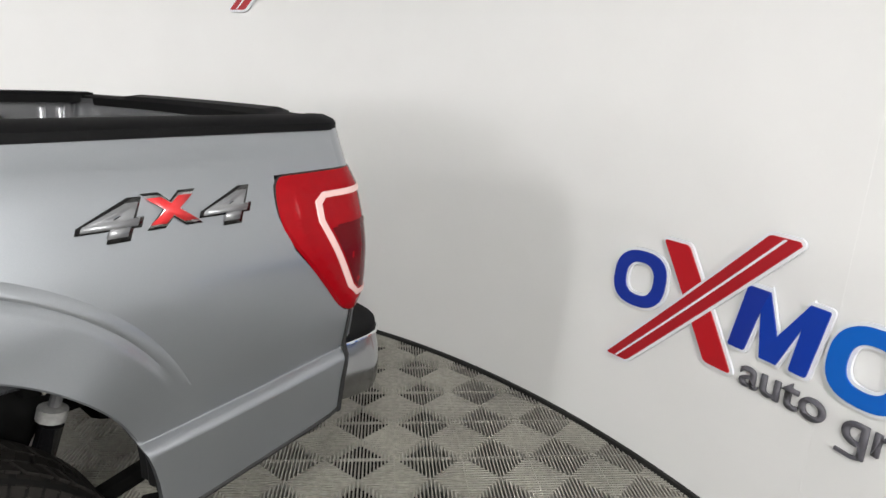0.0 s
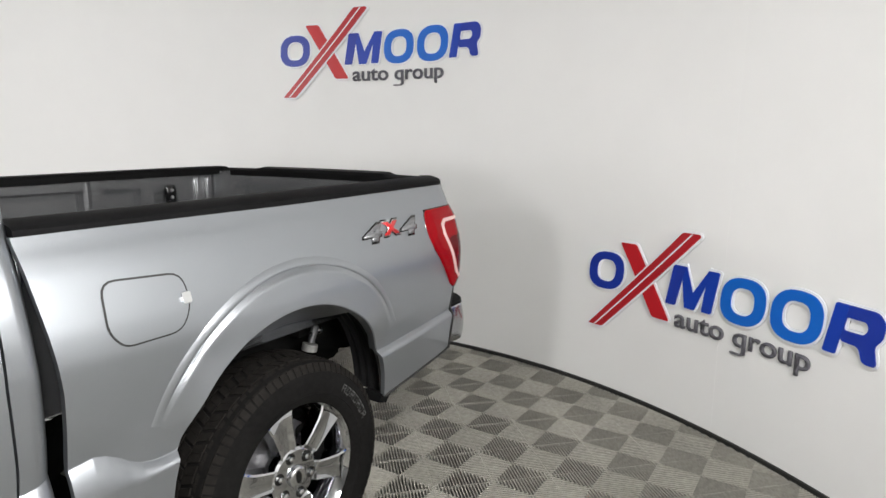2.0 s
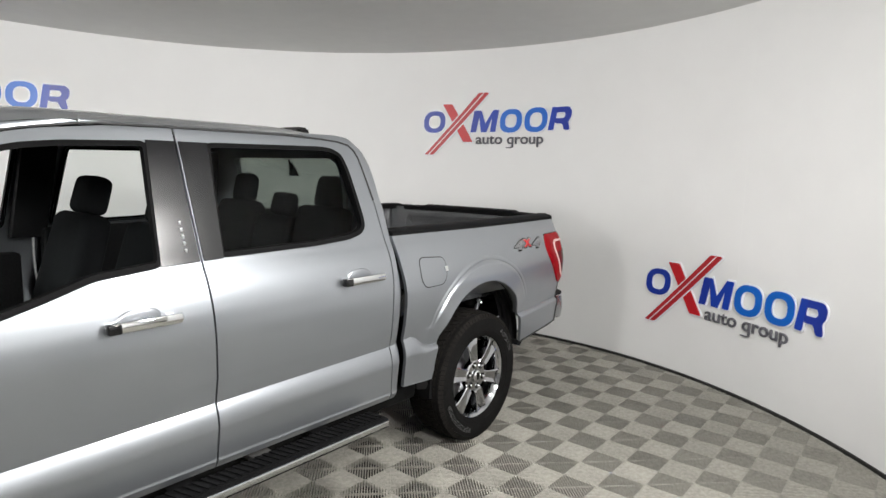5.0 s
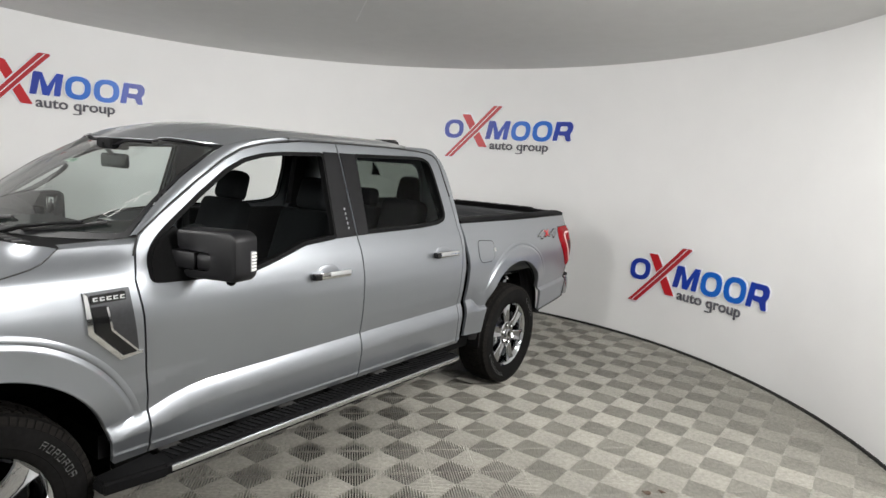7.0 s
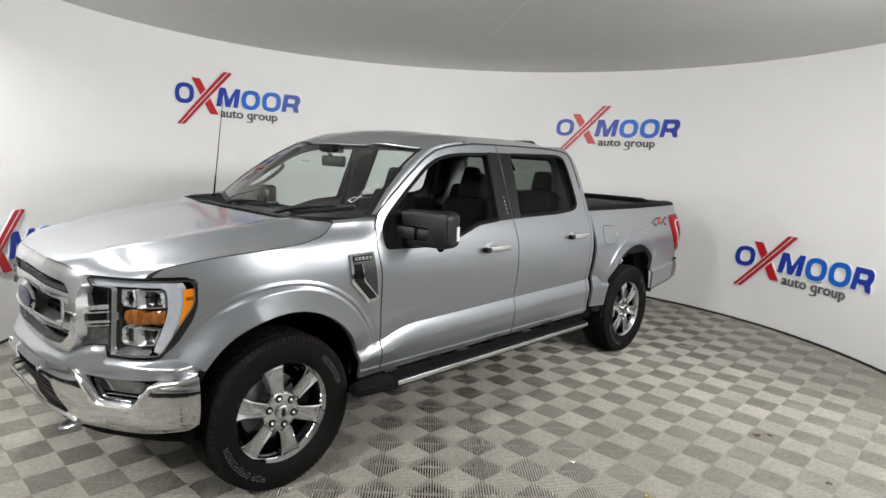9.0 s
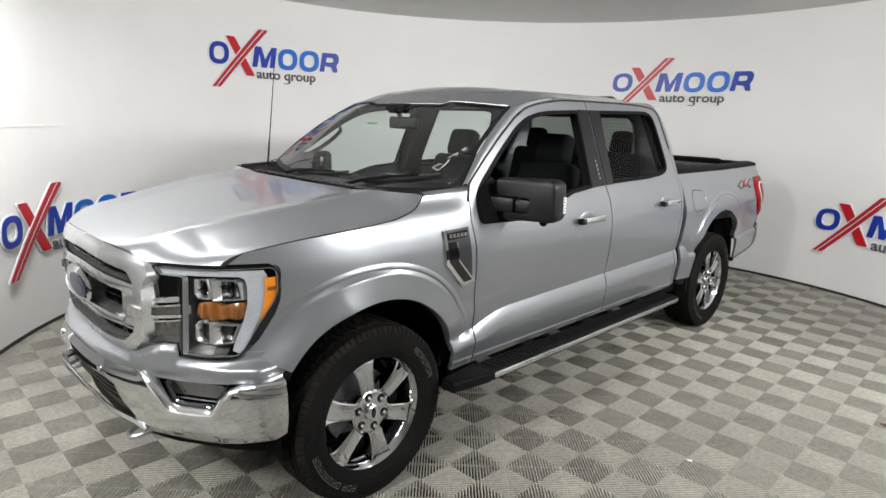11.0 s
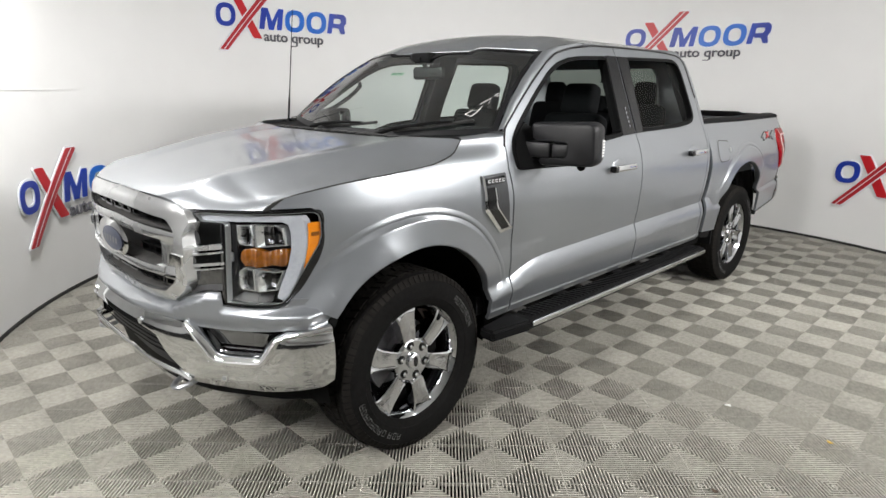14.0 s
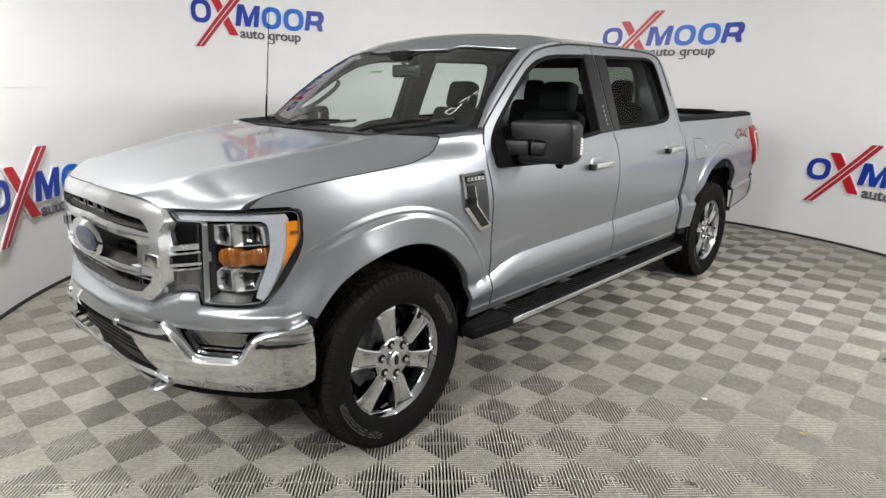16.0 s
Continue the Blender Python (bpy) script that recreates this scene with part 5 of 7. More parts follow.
# headlights, left and right
housing = [(0.548, 1.142), (0.60, 1.150), (0.729, 1.153), (0.865, 1.153), (0.991, 1.151), (1.036, 1.152), (1.058, 1.136), (1.066, 1.108), (1.066, 1.044), (1.054, 1.012), (0.977, 0.890), (0.932, 0.815), (0.907, 0.789), (0.876, 0.780), (0.668, 0.784), (0.662, 0.838), (0.60, 0.836), (0.540, 0.818), (0.537, 0.867), (0.535, 0.93), (0.539, 0.99), (0.535, 1.062), (0.566, 1.104)]
lamps = skins("headlight", housing, nose, -0.050, M["housing"], (truck, truck), "black headlight with amber lamps and a pale light bar", res=0.03, depth=0.0)
glassed = rounded([(0.556, 1.140), (0.62, 1.148), (0.865, 1.150), (1.030, 1.149), (1.052, 1.134), (1.060, 1.106), (1.060, 1.046), (1.048, 1.012), (0.972, 0.892), (0.926, 0.816), (0.902, 0.792), (0.876, 0.785), (0.672, 0.789), (0.690, 1.100), (0.590, 1.100)], 0.008, 3)
skins("headlight_rim", glassed, nose, 0.004, M["gloss"], lamps, "gloss black rim", holes=[grow(glassed, -0.006)], res=0.03, depth=0.05)
skins("rim_line", grow(glassed, -0.006), nose, 0.002, M["satin"], lamps, "thin satin edge line", holes=[grow(glassed, -0.0095)], res=0.03, depth=0.02)
# stepped smoked-chrome panel between the grille and the lamps
skins("inner_panel", [(0.520, 1.058), (0.556, 1.098), (0.672, 1.100), (0.678, 1.026), (0.518, 0.998)], nose, -0.004, M["panel_chrome"], lamps, "smoked chrome panel beside the grille", res=0.02, depth=0.03)
skins("inner_panel", [(0.517, 0.962), (0.677, 0.990), (0.675, 0.957), (0.516, 0.932)], nose, 0.012, M["panel_chrome"], lamps, "smoked chrome panel beside the grille", res=0.02, depth=0.03)
skins("inner_panel", [(0.517, 0.902), (0.673, 0.930), (0.668, 0.872), (0.524, 0.846)], nose, 0.002, M["panel_chrome"], lamps, "smoked chrome panel beside the grille", res=0.02, depth=0.03)
skins("inner_panel", [(0.524, 0.846), (0.668, 0.872), (0.664, 0.842), (0.60, 0.840), (0.536, 0.824)], nose, lambda s, z: 0.002 + 0.5 * (0.86 - z), M["dark_chrome"], lamps, "dark panel foot", res=0.02, depth=0.03)
for a0, a1, b0, b1, d in ((0.980, 0.998, 1.006, 1.026, 0.004), (0.964, 0.971, 0.992, 0.998, 0.013), (0.920, 0.931, 0.946, 0.957, 0.013), (0.901, 0.907, 0.930, 0.936, 0.005)):
    skins("chrome_strip", [(0.514, a0), (0.678, b0), (0.678, b1), (0.514, a1)], nose, d, M["grille_silver"], lamps, "chrome strip", res=0.03, depth=0.016)
skins("grille_nub", rounded([(0.470, 0.936), (0.530, 0.932), (0.530, 0.974), (0.474, 0.980)], 0.005), nose, 0.052, M["chrome"], (grille, grille), "", res=0.02, depth=0.06)
skins("lamp_divider", [(0.676, 1.102), (0.684, 1.102), (0.672, 0.790), (0.662, 0.826), (0.668, 0.95)], nose, 0.002, M["dark_chrome"], lamps, "", res=0.04, depth=0.03)
skins("lamp_divider", [(0.688, 1.100), (0.730, 1.098), (0.726, 0.836), (0.678, 0.792)], nose, -0.020, M["housing"], lamps, "", res=0.04, depth=0.03)
skins("lamp_mark", [(0.690, 0.990), (0.704, 0.990), (0.704, 0.955), (0.692, 0.955)], nose, -0.012, M["satin"], lamps, "", res=0.04, depth=0.01)
boxes_up = [[(0.738, 1.098), (0.790, 1.100), (0.800, 1.054), (0.792, 1.019), (0.747, 1.024), (0.736, 1.040)], [(0.805, 1.100), (0.884, 1.097), (0.908, 1.086), (0.920, 1.016), (0.806, 1.013)]]
boxes_low = [[(0.734, 0.918), (0.752, 0.934), (0.793, 0.928), (0.794, 0.842), (0.742, 0.846), (0.731, 0.862)], [(0.799, 0.902), (0.815, 0.927), (0.872, 0.917), (0.906, 0.920), (0.874, 0.843), (0.800, 0.837)]]
for lo in boxes_up + boxes_low:
    c = (sum(q[0] for q in lo) / len(lo), sum(q[1] for q in lo) / len(lo))
    skins("lamp_frame", lo, nose, -0.010, M["grille_silver"], lamps, "chrome lamp surround", holes=[grow(lo, -0.0045)], res=0.03, depth=0.035)
    skins("projector", grow(lo, -0.0045), nose, lambda s, z, c=c: -0.040 + 0.008 * max(0, 1 - ((s - c[0]) / 0.045) ** 2 - ((z - c[1]) / 0.050) ** 2) + 0.004 * math.sin(160 * s), M["reflector"], lamps, "clear reflector lamp", res=0.010, depth=0.0)
    skins("lamp_bridge", [(c[0] - 0.024, c[1] - 0.002), (c[0] + 0.026, c[1] - 0.002), (c[0] + 0.026, c[1] + 0.003), (c[0] - 0.024, c[1] + 0.003)], nose, -0.018, M["gloss"], lamps, "", res=0.05, depth=0.006)
    skins("lamp_bridge", [(c[0] + 0.002, c[1] - 0.024), (c[0] + 0.006, c[1] - 0.024), (c[0] + 0.006, c[1] + 0.026), (c[0] + 0.002, c[1] + 0.026)], nose, -0.020, M["gloss"], lamps, "", res=0.05, depth=0.006)
amber_loop = [(0.745, 0.992), (0.756, 1.005), (0.800, 1.009), (0.828, 0.998), (0.860, 0.996), (0.886, 1.004), (0.924, 1.003), (0.926, 0.955), (0.912, 0.932), (0.880, 0.942), (0.856, 0.943), (0.815, 0.933), (0.758, 0.941), (0.742, 0.963)]
skins("amber_lamp", rounded(amber_loop, 0.008, 3), nose, lambda s, z: -0.026 + 0.016 * math.sqrt(max(0, 1 - ((z - 0.97) / 0.042) ** 2)) + 0.004 * math.sin(s * 150), M["amber_dim"], lamps, "amber turn signal lamp", res=0.008, depth=0.02)
skins("lamp_tray", [(0.690, 0.800), (0.724, 0.832), (0.868, 0.830), (0.850, 0.792)], nose, lambda s, z: -0.004 - 0.7 * (z - 0.79), M["housing"], lamps, "dark tray under the lamps", res=0.03, depth=0.004)
drl = [(0.566, 1.132), (0.600, 1.137), (0.672, 1.139), (0.80, 1.137), (0.929, 1.132), (0.974, 1.130), (0.986, 1.111), (0.994, 1.030), (0.980, 0.954), (0.925, 0.809), (0.898, 0.802), (0.876, 0.813), (0.889, 0.856), (0.922, 0.938), (0.938, 1.002), (0.939, 1.068), (0.931, 1.098), (0.911, 1.109), (0.80, 1.112), (0.592, 1.109)]
skins("light_bar", drl, nose, lambda s, z: -0.010 + 0.008 * step((s - 0.87) / 0.06), M["drl"], lamps, "pale translucent light bar", res=0.02, depth=0.03)
skins("side_marker", rounded([(1.003, 1.100), (1.040, 1.102), (1.051, 1.053), (1.039, 1.010), (0.989, 0.918), (0.981, 0.924), (1.000, 1.007), (1.004, 1.062)], 0.004, 2), nose, -0.004, M["amber"], lamps, "bright amber side marker", res=0.02, depth=0.02)
skins("marker_bulb", rounded([(1.014, 1.064), (1.042, 1.066), (1.044, 1.050), (1.015, 1.048)], 0.004, 2), nose, -0.002, M["amber_dim"], lamps, "", res=0.02, depth=0.004)
skins("headlight_cover", grow(glassed, -0.004), nose, 0.006, M["cover"], lamps, "clear headlight cover", res=0.04, depth=0.0)

# painted panel below the grille and the headlights: a bright shelf over an upright face
fascia_top = [(0.0, 0.752), (0.337, 0.760), (0.446, 0.770), (0.500, 0.796), (0.549, 0.817), (0.60, 0.832), (0.658, 0.834), (0.664, 0.780), (0.876, 0.775), (0.910, 0.784), (0.936, 0.808), (0.95, 0.806), (1.06, 0.800), (1.128, 0.798)]
fascia = both([(0.0, 0.705), (0.3, 0.706), (0.50, 0.700), (0.563, 0.684), (0.682, 0.680), (0.80, 0.684), (0.912, 0.693), (1.062, 0.703)] + fascia_top[::-1])


def fascia_at(s, z):
    a = abs(s)
    top = float(np.interp(a, [q[0] for q in fascia_top], [q[1] for q in fascia_top]))
    if a > 0.66:
        top = 0.776
    k = step((top - z) / 0.034) * (1 - 0.86 * step((a - 0.985) / 0.10))
    tuck = 0.016 * step((0.735 - z) / 0.05)
    return nose(s, z, 0.006 + 0.014 * step((a - 0.985) / 0.10)).lerp(bump_line(s * 1.03, z, -0.004 - tuck), k)


v, f = panel(fascia, fascia_at, res=0.014, depth=0.03)
link("front_fascia", v, outward(v, f, (0, -1, 0)), M["paint"], truck, "silver lower front panel")

# thin seam between the fender and the lower front panel
v, f = tube([(side_x(y, 0.7975) + 0.0005, y, 0.7975) for y in (-4.250, -4.20, -4.15, -4.10, -4.05)], 0.0022, 6)
link("fender_seam", v, f, M["base"], fenders[0], "thin dark seam")
link("fender_seam", *flip(v, f), M["base"], fenders[1], "thin dark seam")

# bumper: bright rolled top edge, a stepped notch for the fog lamp, a lower opening
bump_top = [(0.0, 0.706), (0.165, 0.706), (0.347, 0.706), (0.46, 0.704), (0.520, 0.696), (0.556, 0.672), (0.604, 0.612), (0.632, 0.572), (0.660, 0.556), (0.70, 0.553), (0.80, 0.556), (0.846, 0.560), (0.872, 0.576), (0.896, 0.618), (0.922, 0.662), (0.955, 0.672), (1.05, 0.682), (1.130, 0.690)]
bumper_loop = both([(0.0, 0.535), (0.21, 0.512), (0.40, 0.486), (0.506, 0.462), (0.561, 0.448), (0.72, 0.436), (0.85, 0.438), (0.96, 0.446), (1.085, 0.462), (1.125, 0.490), (1.130, 0.55)] + bump_top[::-1])
opening = both([(0.0, 0.560), (0.214, 0.556), (0.402, 0.517), (0.500, 0.496), (0.512, 0.500), (0.455, 0.556), (0.398, 0.630), (0.324, 0.648), (0.134, 0.652), (0.0, 0.653)])


def bumper_off(s, z):
    return 0.018 * math.sin(math.pi * min(1, max(0, (z - 0.43) / 0.29))) - 0.016 * step((0.49 - z) / 0.06) - 0.016 * step((z - 0.665) / 0.045) * (1 - step((abs(s) - 0.50) / 0.05)) - 0.012 * step((z - 0.655) / 0.03) * step((abs(s) - 0.93) / 0.03)


v, f = panel(bumper_loop, lambda s, z: bump_line(s, z, bumper_off(s, z)), holes=[rounded(opening, 0.012)], res=0.018, depth=0.03)
bumper = link("front_bumper", v, outward(v, f, (0, -1, 0)), M["chrome_worn"], truck, "chrome front bumper with a dark lower opening")
v, f = panel(both([(0.0, 0.53), (0.5, 0.47), (0.53, 0.48), (0.43, 0.64), (0.0, 0.66)]), lambda s, z: bump_line(s, z, -0.05), res=0.05, depth=0)
lower = link("lower_grille", v, outward(v, f, (0, -1, 0)), M["mesh"], bumper, "dark lower grille")
for k in range(5):
    z = 0.563 + 0.018 * k
    half = 0.44 - 0.02 * k
    v, f = panel([(-half, z - 0.003), (half, z - 0.003), (half, z + 0.003), (-half, z + 0.003)], lambda s, zz: bump_line(s, zz - 0.10 * max(0, abs(s) - 0.2) * (1 - k / 5), -0.024), res=0.05, depth=0.02)
    link("grille_slat", v, outward(v, f, (0, -1, 0)), M["black"], lower)
lip_line = [bump_line(s, float(np.interp(abs(s), (0, 0.214, 0.402, 0.506, 0.55), (0.548, 0.543, 0.505, 0.482, 0.462))), 0.012) for s in np.linspace(-0.545, 0.545, 45)]
link("bumper_lip", *tube(lip_line, 0.0085, 8), M["satin_chrome"], bumper, "bright lower lip under the opening")
# bright rolled edge along the notch and the bumper's upper corner
rolled = [q for q in bump_top if q[0] > 0.5]
ledge_v = []
for i, (s0, z0) in enumerate(rolled):
    a, b = rolled[max(i - 1, 0)], rolled[min(i + 1, len(rolled) - 1)]
    n = Vector((-(b[1] - a[1]), b[0] - a[0])).normalized()
    for t, off in ((-0.010, 0.001), (0.0, 0.0065), (0.012, 0.006), (0.026, -0.006), (0.034, -0.030), (0.036, -0.060)):
        t = t * (1.0 if 0.60 < s0 < 0.90 else 0.62)
        ledge_v.append(bump_line(s0 + n.x * t, z0 + n.y * t, bumper_off(s0, z0) + off))
ledge_f = [[6 * i + k, 6 * i + k + 1, 6 * i + 7 + k, 6 * i + 6 + k] for i in range(len(rolled) - 1) for k in range(5)]
ledge_f = outward(ledge_v, ledge_f, (0, -1, 1))
link("bumper_ledge", ledge_v, ledge_f, M["chrome"], bumper, "bright rolled chrome edge", sharp=60)
link("bumper_ledge", *flip([Vector(q) for q in ledge_v], ledge_f), M["chrome"], bumper, "bright rolled chrome edge", sharp=60)
fog = skins("fog_recess", [(0.53, 0.73), (0.58, 0.66), (0.63, 0.57), (0.86, 0.57), (0.91, 0.66), (1.12, 0.685), (1.12, 0.73), (0.75, 0.73)], bump_line, -0.062, M["black"], (bumper, bumper), "black recess for the fog lamp", res=0.04, depth=0.0)
skins("fog_lamp", rounded([(0.640, 0.610), (0.838, 0.612), (0.868, 0.668), (0.600, 0.672)], 0.010), bump_line, -0.046, M["panel_chrome"], fog, "dark glossy fog lamp", res=0.03, depth=0.04)
skins("fog_lamp_line", [(0.650, 0.596), (0.835, 0.598), (0.840, 0.606), (0.646, 0.604)], bump_line, -0.038, M["reflector"], fog, "bright reflector line", res=0.03, depth=0.008)
for s, z in ((0.278, 0.668), (0.691, 0.490)):
    for sgn in (1, -1):
        out0 = bumper_off(s, z)
        face = [bump_line(s, z, out0 + d) for d in (-0.01, 0.0025, 0.0035)]
        v, f = tube(face[:2], [0.016, 0.0155], 16)
        if sgn < 0:
            v, f = flip([Vector(t) for t in v], f)
        sen = link("parking_sensor", v, f, M["satin_chrome"], bumper, "grey round parking sensor")
        v, f = tube(face[1:], [0.010, 0.009], 12)
        if sgn < 0:
            v, f = flip([Vector(t) for t in v], f)
        link("sensor_face", v, f, M["satin"], sen)
for sgn in (1, -1):
    ring = [(sgn * (0.455 + 0.040 * math.cos(t)), -4.515 + 0.055 * math.sin(t), 0.432 + 0.012 * math.sin(t)) for t in np.linspace(0, 2 * math.pi, 25)]
    link("tow_hook", *tube(ring, 0.011, 8), M["satin"], bumper, "grey steel tow hook")
v, f = panel(both([(0.0, 0.40), (0.6, 0.36), (1.05, 0.36), (1.10, 0.45), (0.55, 0.46), (0.0, 0.545)]), lambda s, z: bump_line(s, z, -0.07 - 0.25 * (0.5 - z)), res=0.05, depth=0.0)
link("air_dam", v, outward(v, f, (0, -1, 0)), M["black"], bumper, "black plastic air dam")

# ---- cab back, glass, interior ----
def back_y(z):
    return float(np.interp(z, (0.5, 1.2, 1.39, 1.43, 1.50, 1.62, 1.72, 1.80, 1.87), (-0.780, -0.780, -0.780, -0.735, -0.716, -0.716, -0.740, -0.800, -0.885)))


def back_at(x, z):
    """The cab's back bows forward towards its corners."""
    return back_y(z) - 0.062 * min(1.0, abs(x) / 0.80) ** 3 * step((z - 1.38) / 0.08)


half_x = [(-side_x(-0.85, z) + 0.035, z) for z in (0.55, 0.9, 1.2, 1.4, 1.6, 1.8)]
back_loop = half_x + [(-0.60, 1.872), (0.60, 1.872)] + [(-x, z) for x, z in half_x[::-1]]
rear_hole = rounded([(-0.54, 1.405), (0.54, 1.405), (0.50, 1.762), (-0.50, 1.762)], 0.06)
v, f = panel(back_loop, lambda x, z: (x, back_at(x, z), z), holes=[rear_hole], res=0.05, depth=0.04, inward=(0, -1, 0))
cab_back = link("cab_back", v, outward(v, f, (0, 1, 0)), M["paint"], truck)
v, f = panel(grow(rear_hole, 0.004), lambda x, z: (x, back_at(x, z) - 0.008, z), res=0.08, depth=0)
link("rear_window", v, outward(v, f, (0, 1, 0)), M["rear_glass"], cab_back, "dark tinted rear window")
v, f = panel([(-0.005, 1.658), (0.095, 1.658), (0.055, 1.752), (0.035, 1.752)], lambda x, z: (x, back_at(x, z) - 0.014, z), res=0.04, depth=0.006, inward=(0, -1, 0))
link("window_latch", v, f, M["black"], cab_back, "small dark triangle on the rear window")
bm = bmesh.new()
bmesh.ops.create_cube(bm, size=1, matrix=pose(0.32, -0.955, 1.905) @ Matrix.Diagonal((0.22, 0.08, 0.042, 1)))
for vt in bm.verts:
    if vt.co.z > 1.91:
        vt.co.x = 0.32 + (vt.co.x - 0.32) * 0.8
bmesh.ops.bevel(bm, geom=bm.edges[:], offset=0.012, segments=3, affect="EDGES")
part("roof_fin", bm, M["gloss"], truck, "low black housing at the rear roof edge")

# dark inside of the doors, floor and pillars
bm = box(bmesh.new(), (-0.90, -3.25, 0.50), (0.90, -0.82, 0.60))
part("cab_floor", bm, M["lining"], truck, "dark carpeted cab floor")
for sgn in (1, -1):
    m = Matrix.Diagonal((sgn, 1, 1, 1))
    for nm, y0, y1, top in (("door_trim", -3.05, -1.95, 1.205), ("door_trim", -1.83, -0.92, 1.335)):
        bm = box(bmesh.new(), (0.80, y0, 0.56), (0.905, y1, top), 0.02, m)
        part(nm, bm, M["lining"], truck, "dark inner door panel")
    bm = bmesh.new()
    bmesh.ops.create_cube(bm, size=1, matrix=m @ Matrix.Translation((0.80, -1.875, 1.56)) @ Matrix(((1, 0, -0.36, 0), (0, 1, 0.05, 0), (0, 0, 1, 0), (0, 0, 0, 1))) @ Matrix.Diagonal((0.06, 0.17, 0.56, 1)))
    part("inner_pillar", bm, M["lining"], truck)
    bm = bmesh.new()
    bmesh.ops.create_cube(bm, size=1, matrix=m @ Matrix.Translation((0.755, -0.86, 1.58)) @ Matrix(((1, 0, -0.36, 0), (0, 1, -0.15, 0), (0, 0, 1, 0), (0, 0, 0, 1))) @ Matrix.Diagonal((0.06, 0.12, 0.44, 1)))
    part("inner_pillar", bm, M["lining"], truck)
    gl = [Vector(shield_point(1.0 if sgn > 0 else 0.0, w)) - Vector((sgn * 0.012, -0.045, 0.02)) for w in (0.0, 0.3, 0.6, 0.97)]
    link("inner_pillar", *tube(gl, 0.022, 8), M["lining"], truck)
    if sgn < 0:
        link("grab_handle", *tube([gl[0].lerp(gl[3], t) + Vector((0.07 * math.sin(math.pi * (t - 0.26) / 0.46) ** 0.5, 0.03, -0.03)) for t in (0.26, 0.30, 0.38, 0.49, 0.60, 0.68, 0.72)], 0.014, 8), M["lining"], truck, "dark grab handle on the pillar")


def rounded_block(size, at, bev, m=Matrix(), taper=1.0):
    bm = bmesh.new()
    bmesh.ops.create_cube(bm, size=1, matrix=Matrix.Diagonal((*size, 1)))
    for vt in bm.verts:
        if vt.co.z > 0:
            vt.co.x *= taper
    bmesh.ops.bevel(bm, geom=bm.edges[:], offset=bev, segments=4, affect="EDGES", profile=0.55)
    bmesh.ops.transform(bm, matrix=m @ Matrix.Translation(at), verts=bm.verts[:])
    return bm


def seat(x, y, rear=False, width=0.52):
    s = part("seat", rounded_block((width, 0.52, 0.18), (x, y - 0.26, 0.86), 0.06), M["fabric"], truck, "dark grey cloth seat")
    tilt = pose(x, y, 0.86, -16 if not rear else -12)
    part("seat_back", rounded_block((width, 0.15, 0.62 if not rear else 0.66), (0, 0.06, 0.31 if not rear else 0.33), 0.06, tilt, 0.86), M["fabric"], s, "dark grey cloth backrest")
    hw = 0.27 if not rear else 0.19
    part("headrest", rounded_block((hw, 0.12 if not rear else 0.105, 0.21 if not rear else 0.19), (0, 0.070, 0.722 if not rear else 0.742), 0.05, tilt, 0.92), M["fabric"], s, "dark grey headrest")
    for sx in (-0.06, 0.06):
        a, b2 = tilt @ Vector((sx, 0.075, 0.60)), tilt @ Vector((sx, 0.075, 0.66))
        link("headrest_post", *tube([a, b2], 0.007, 8), M["steel"], s, "steel headrest post")
    return s


seat(0.44, -1.98)
seat(-0.44, -1.98)
seat(0.42, -1.0, True, 0.44)
seat(-0.42, -1.0, True, 0.44)
mid_seat = part("seat", rounded_block((0.38, 0.50, 0.17), (0, -1.25, 0.86), 0.05), M["fabric"], truck, "dark grey cloth middle seat")
tilt = pose(0, -0.99, 0.86, -12)
part("seat_back", rounded_block((0.38, 0.13, 0.58), (0, 0.06, 0.29), 0.05, tilt), M["fabric"], mid_seat)
part("headrest", rounded_block((0.19, 0.10, 0.14), (0, 0.075, 0.655), 0.04, tilt, 0.9), M["fabric"], mid_seat)
part("center_console", rounded_block((0.30, 0.85, 0.34), (0, -2.25, 0.80), 0.04), M["lining"], truck, "dark centre console")
dash = part("dashboard", rounded_block((1.62, 0.50, 0.34), (0, -2.98, 1.16), 0.07), M["lining"], truck, "dark dashboard")
part("instrument_hood", rounded_block((0.46, 0.26, 0.10), (0.42, -2.86, 1.34), 0.04), M["lining"], dash)
part("center_screen", rounded_block((0.34, 0.05, 0.20), (0, -2.74, 1.26), 0.012), M["gloss"], dash, "dark centre screen")
m = pose(0.44, -2.60, 1.20, 66)
ring = [m @ Vector((0.185 * math.cos(t), 0.185 * math.sin(t), 0)) for t in np.linspace(0, 2 * math.pi, 33)]
wheel_ring = link("steering_wheel", *tube(ring, 0.016, 8), M["lining"], truck, "dark steering wheel")
part("steering_hub", rounded_block((0.17, 0.13, 0.05), (0, 0, -0.02), 0.02, m), M["lining"], wheel_ring)
for t in (0, math.pi, -math.pi / 2):
    link("wheel_spoke", *tube([m @ Vector((0, 0, -0.01)), m @ Vector((0.18 * math.cos(t), 0.18 * math.sin(t), 0))], 0.016, 6), M["lining"], wheel_ring)
mir_in = part("inside_mirror", rounded_block((0.25, 0.04, 0.075), (0.03, -2.755, 1.685), 0.018), M["gloss"], truck, "black rear-view mirror under the roof")
link("mirror_stem", *tube([(0.02, -2.76, 1.71), (0, -2.80, 1.775)], 0.012, 8), M["black"], mir_in)
part("sensor_box", rounded_block((0.16, 0.10, 0.06), (0, -2.75, 1.772), 0.015), M["black"], mir_in)


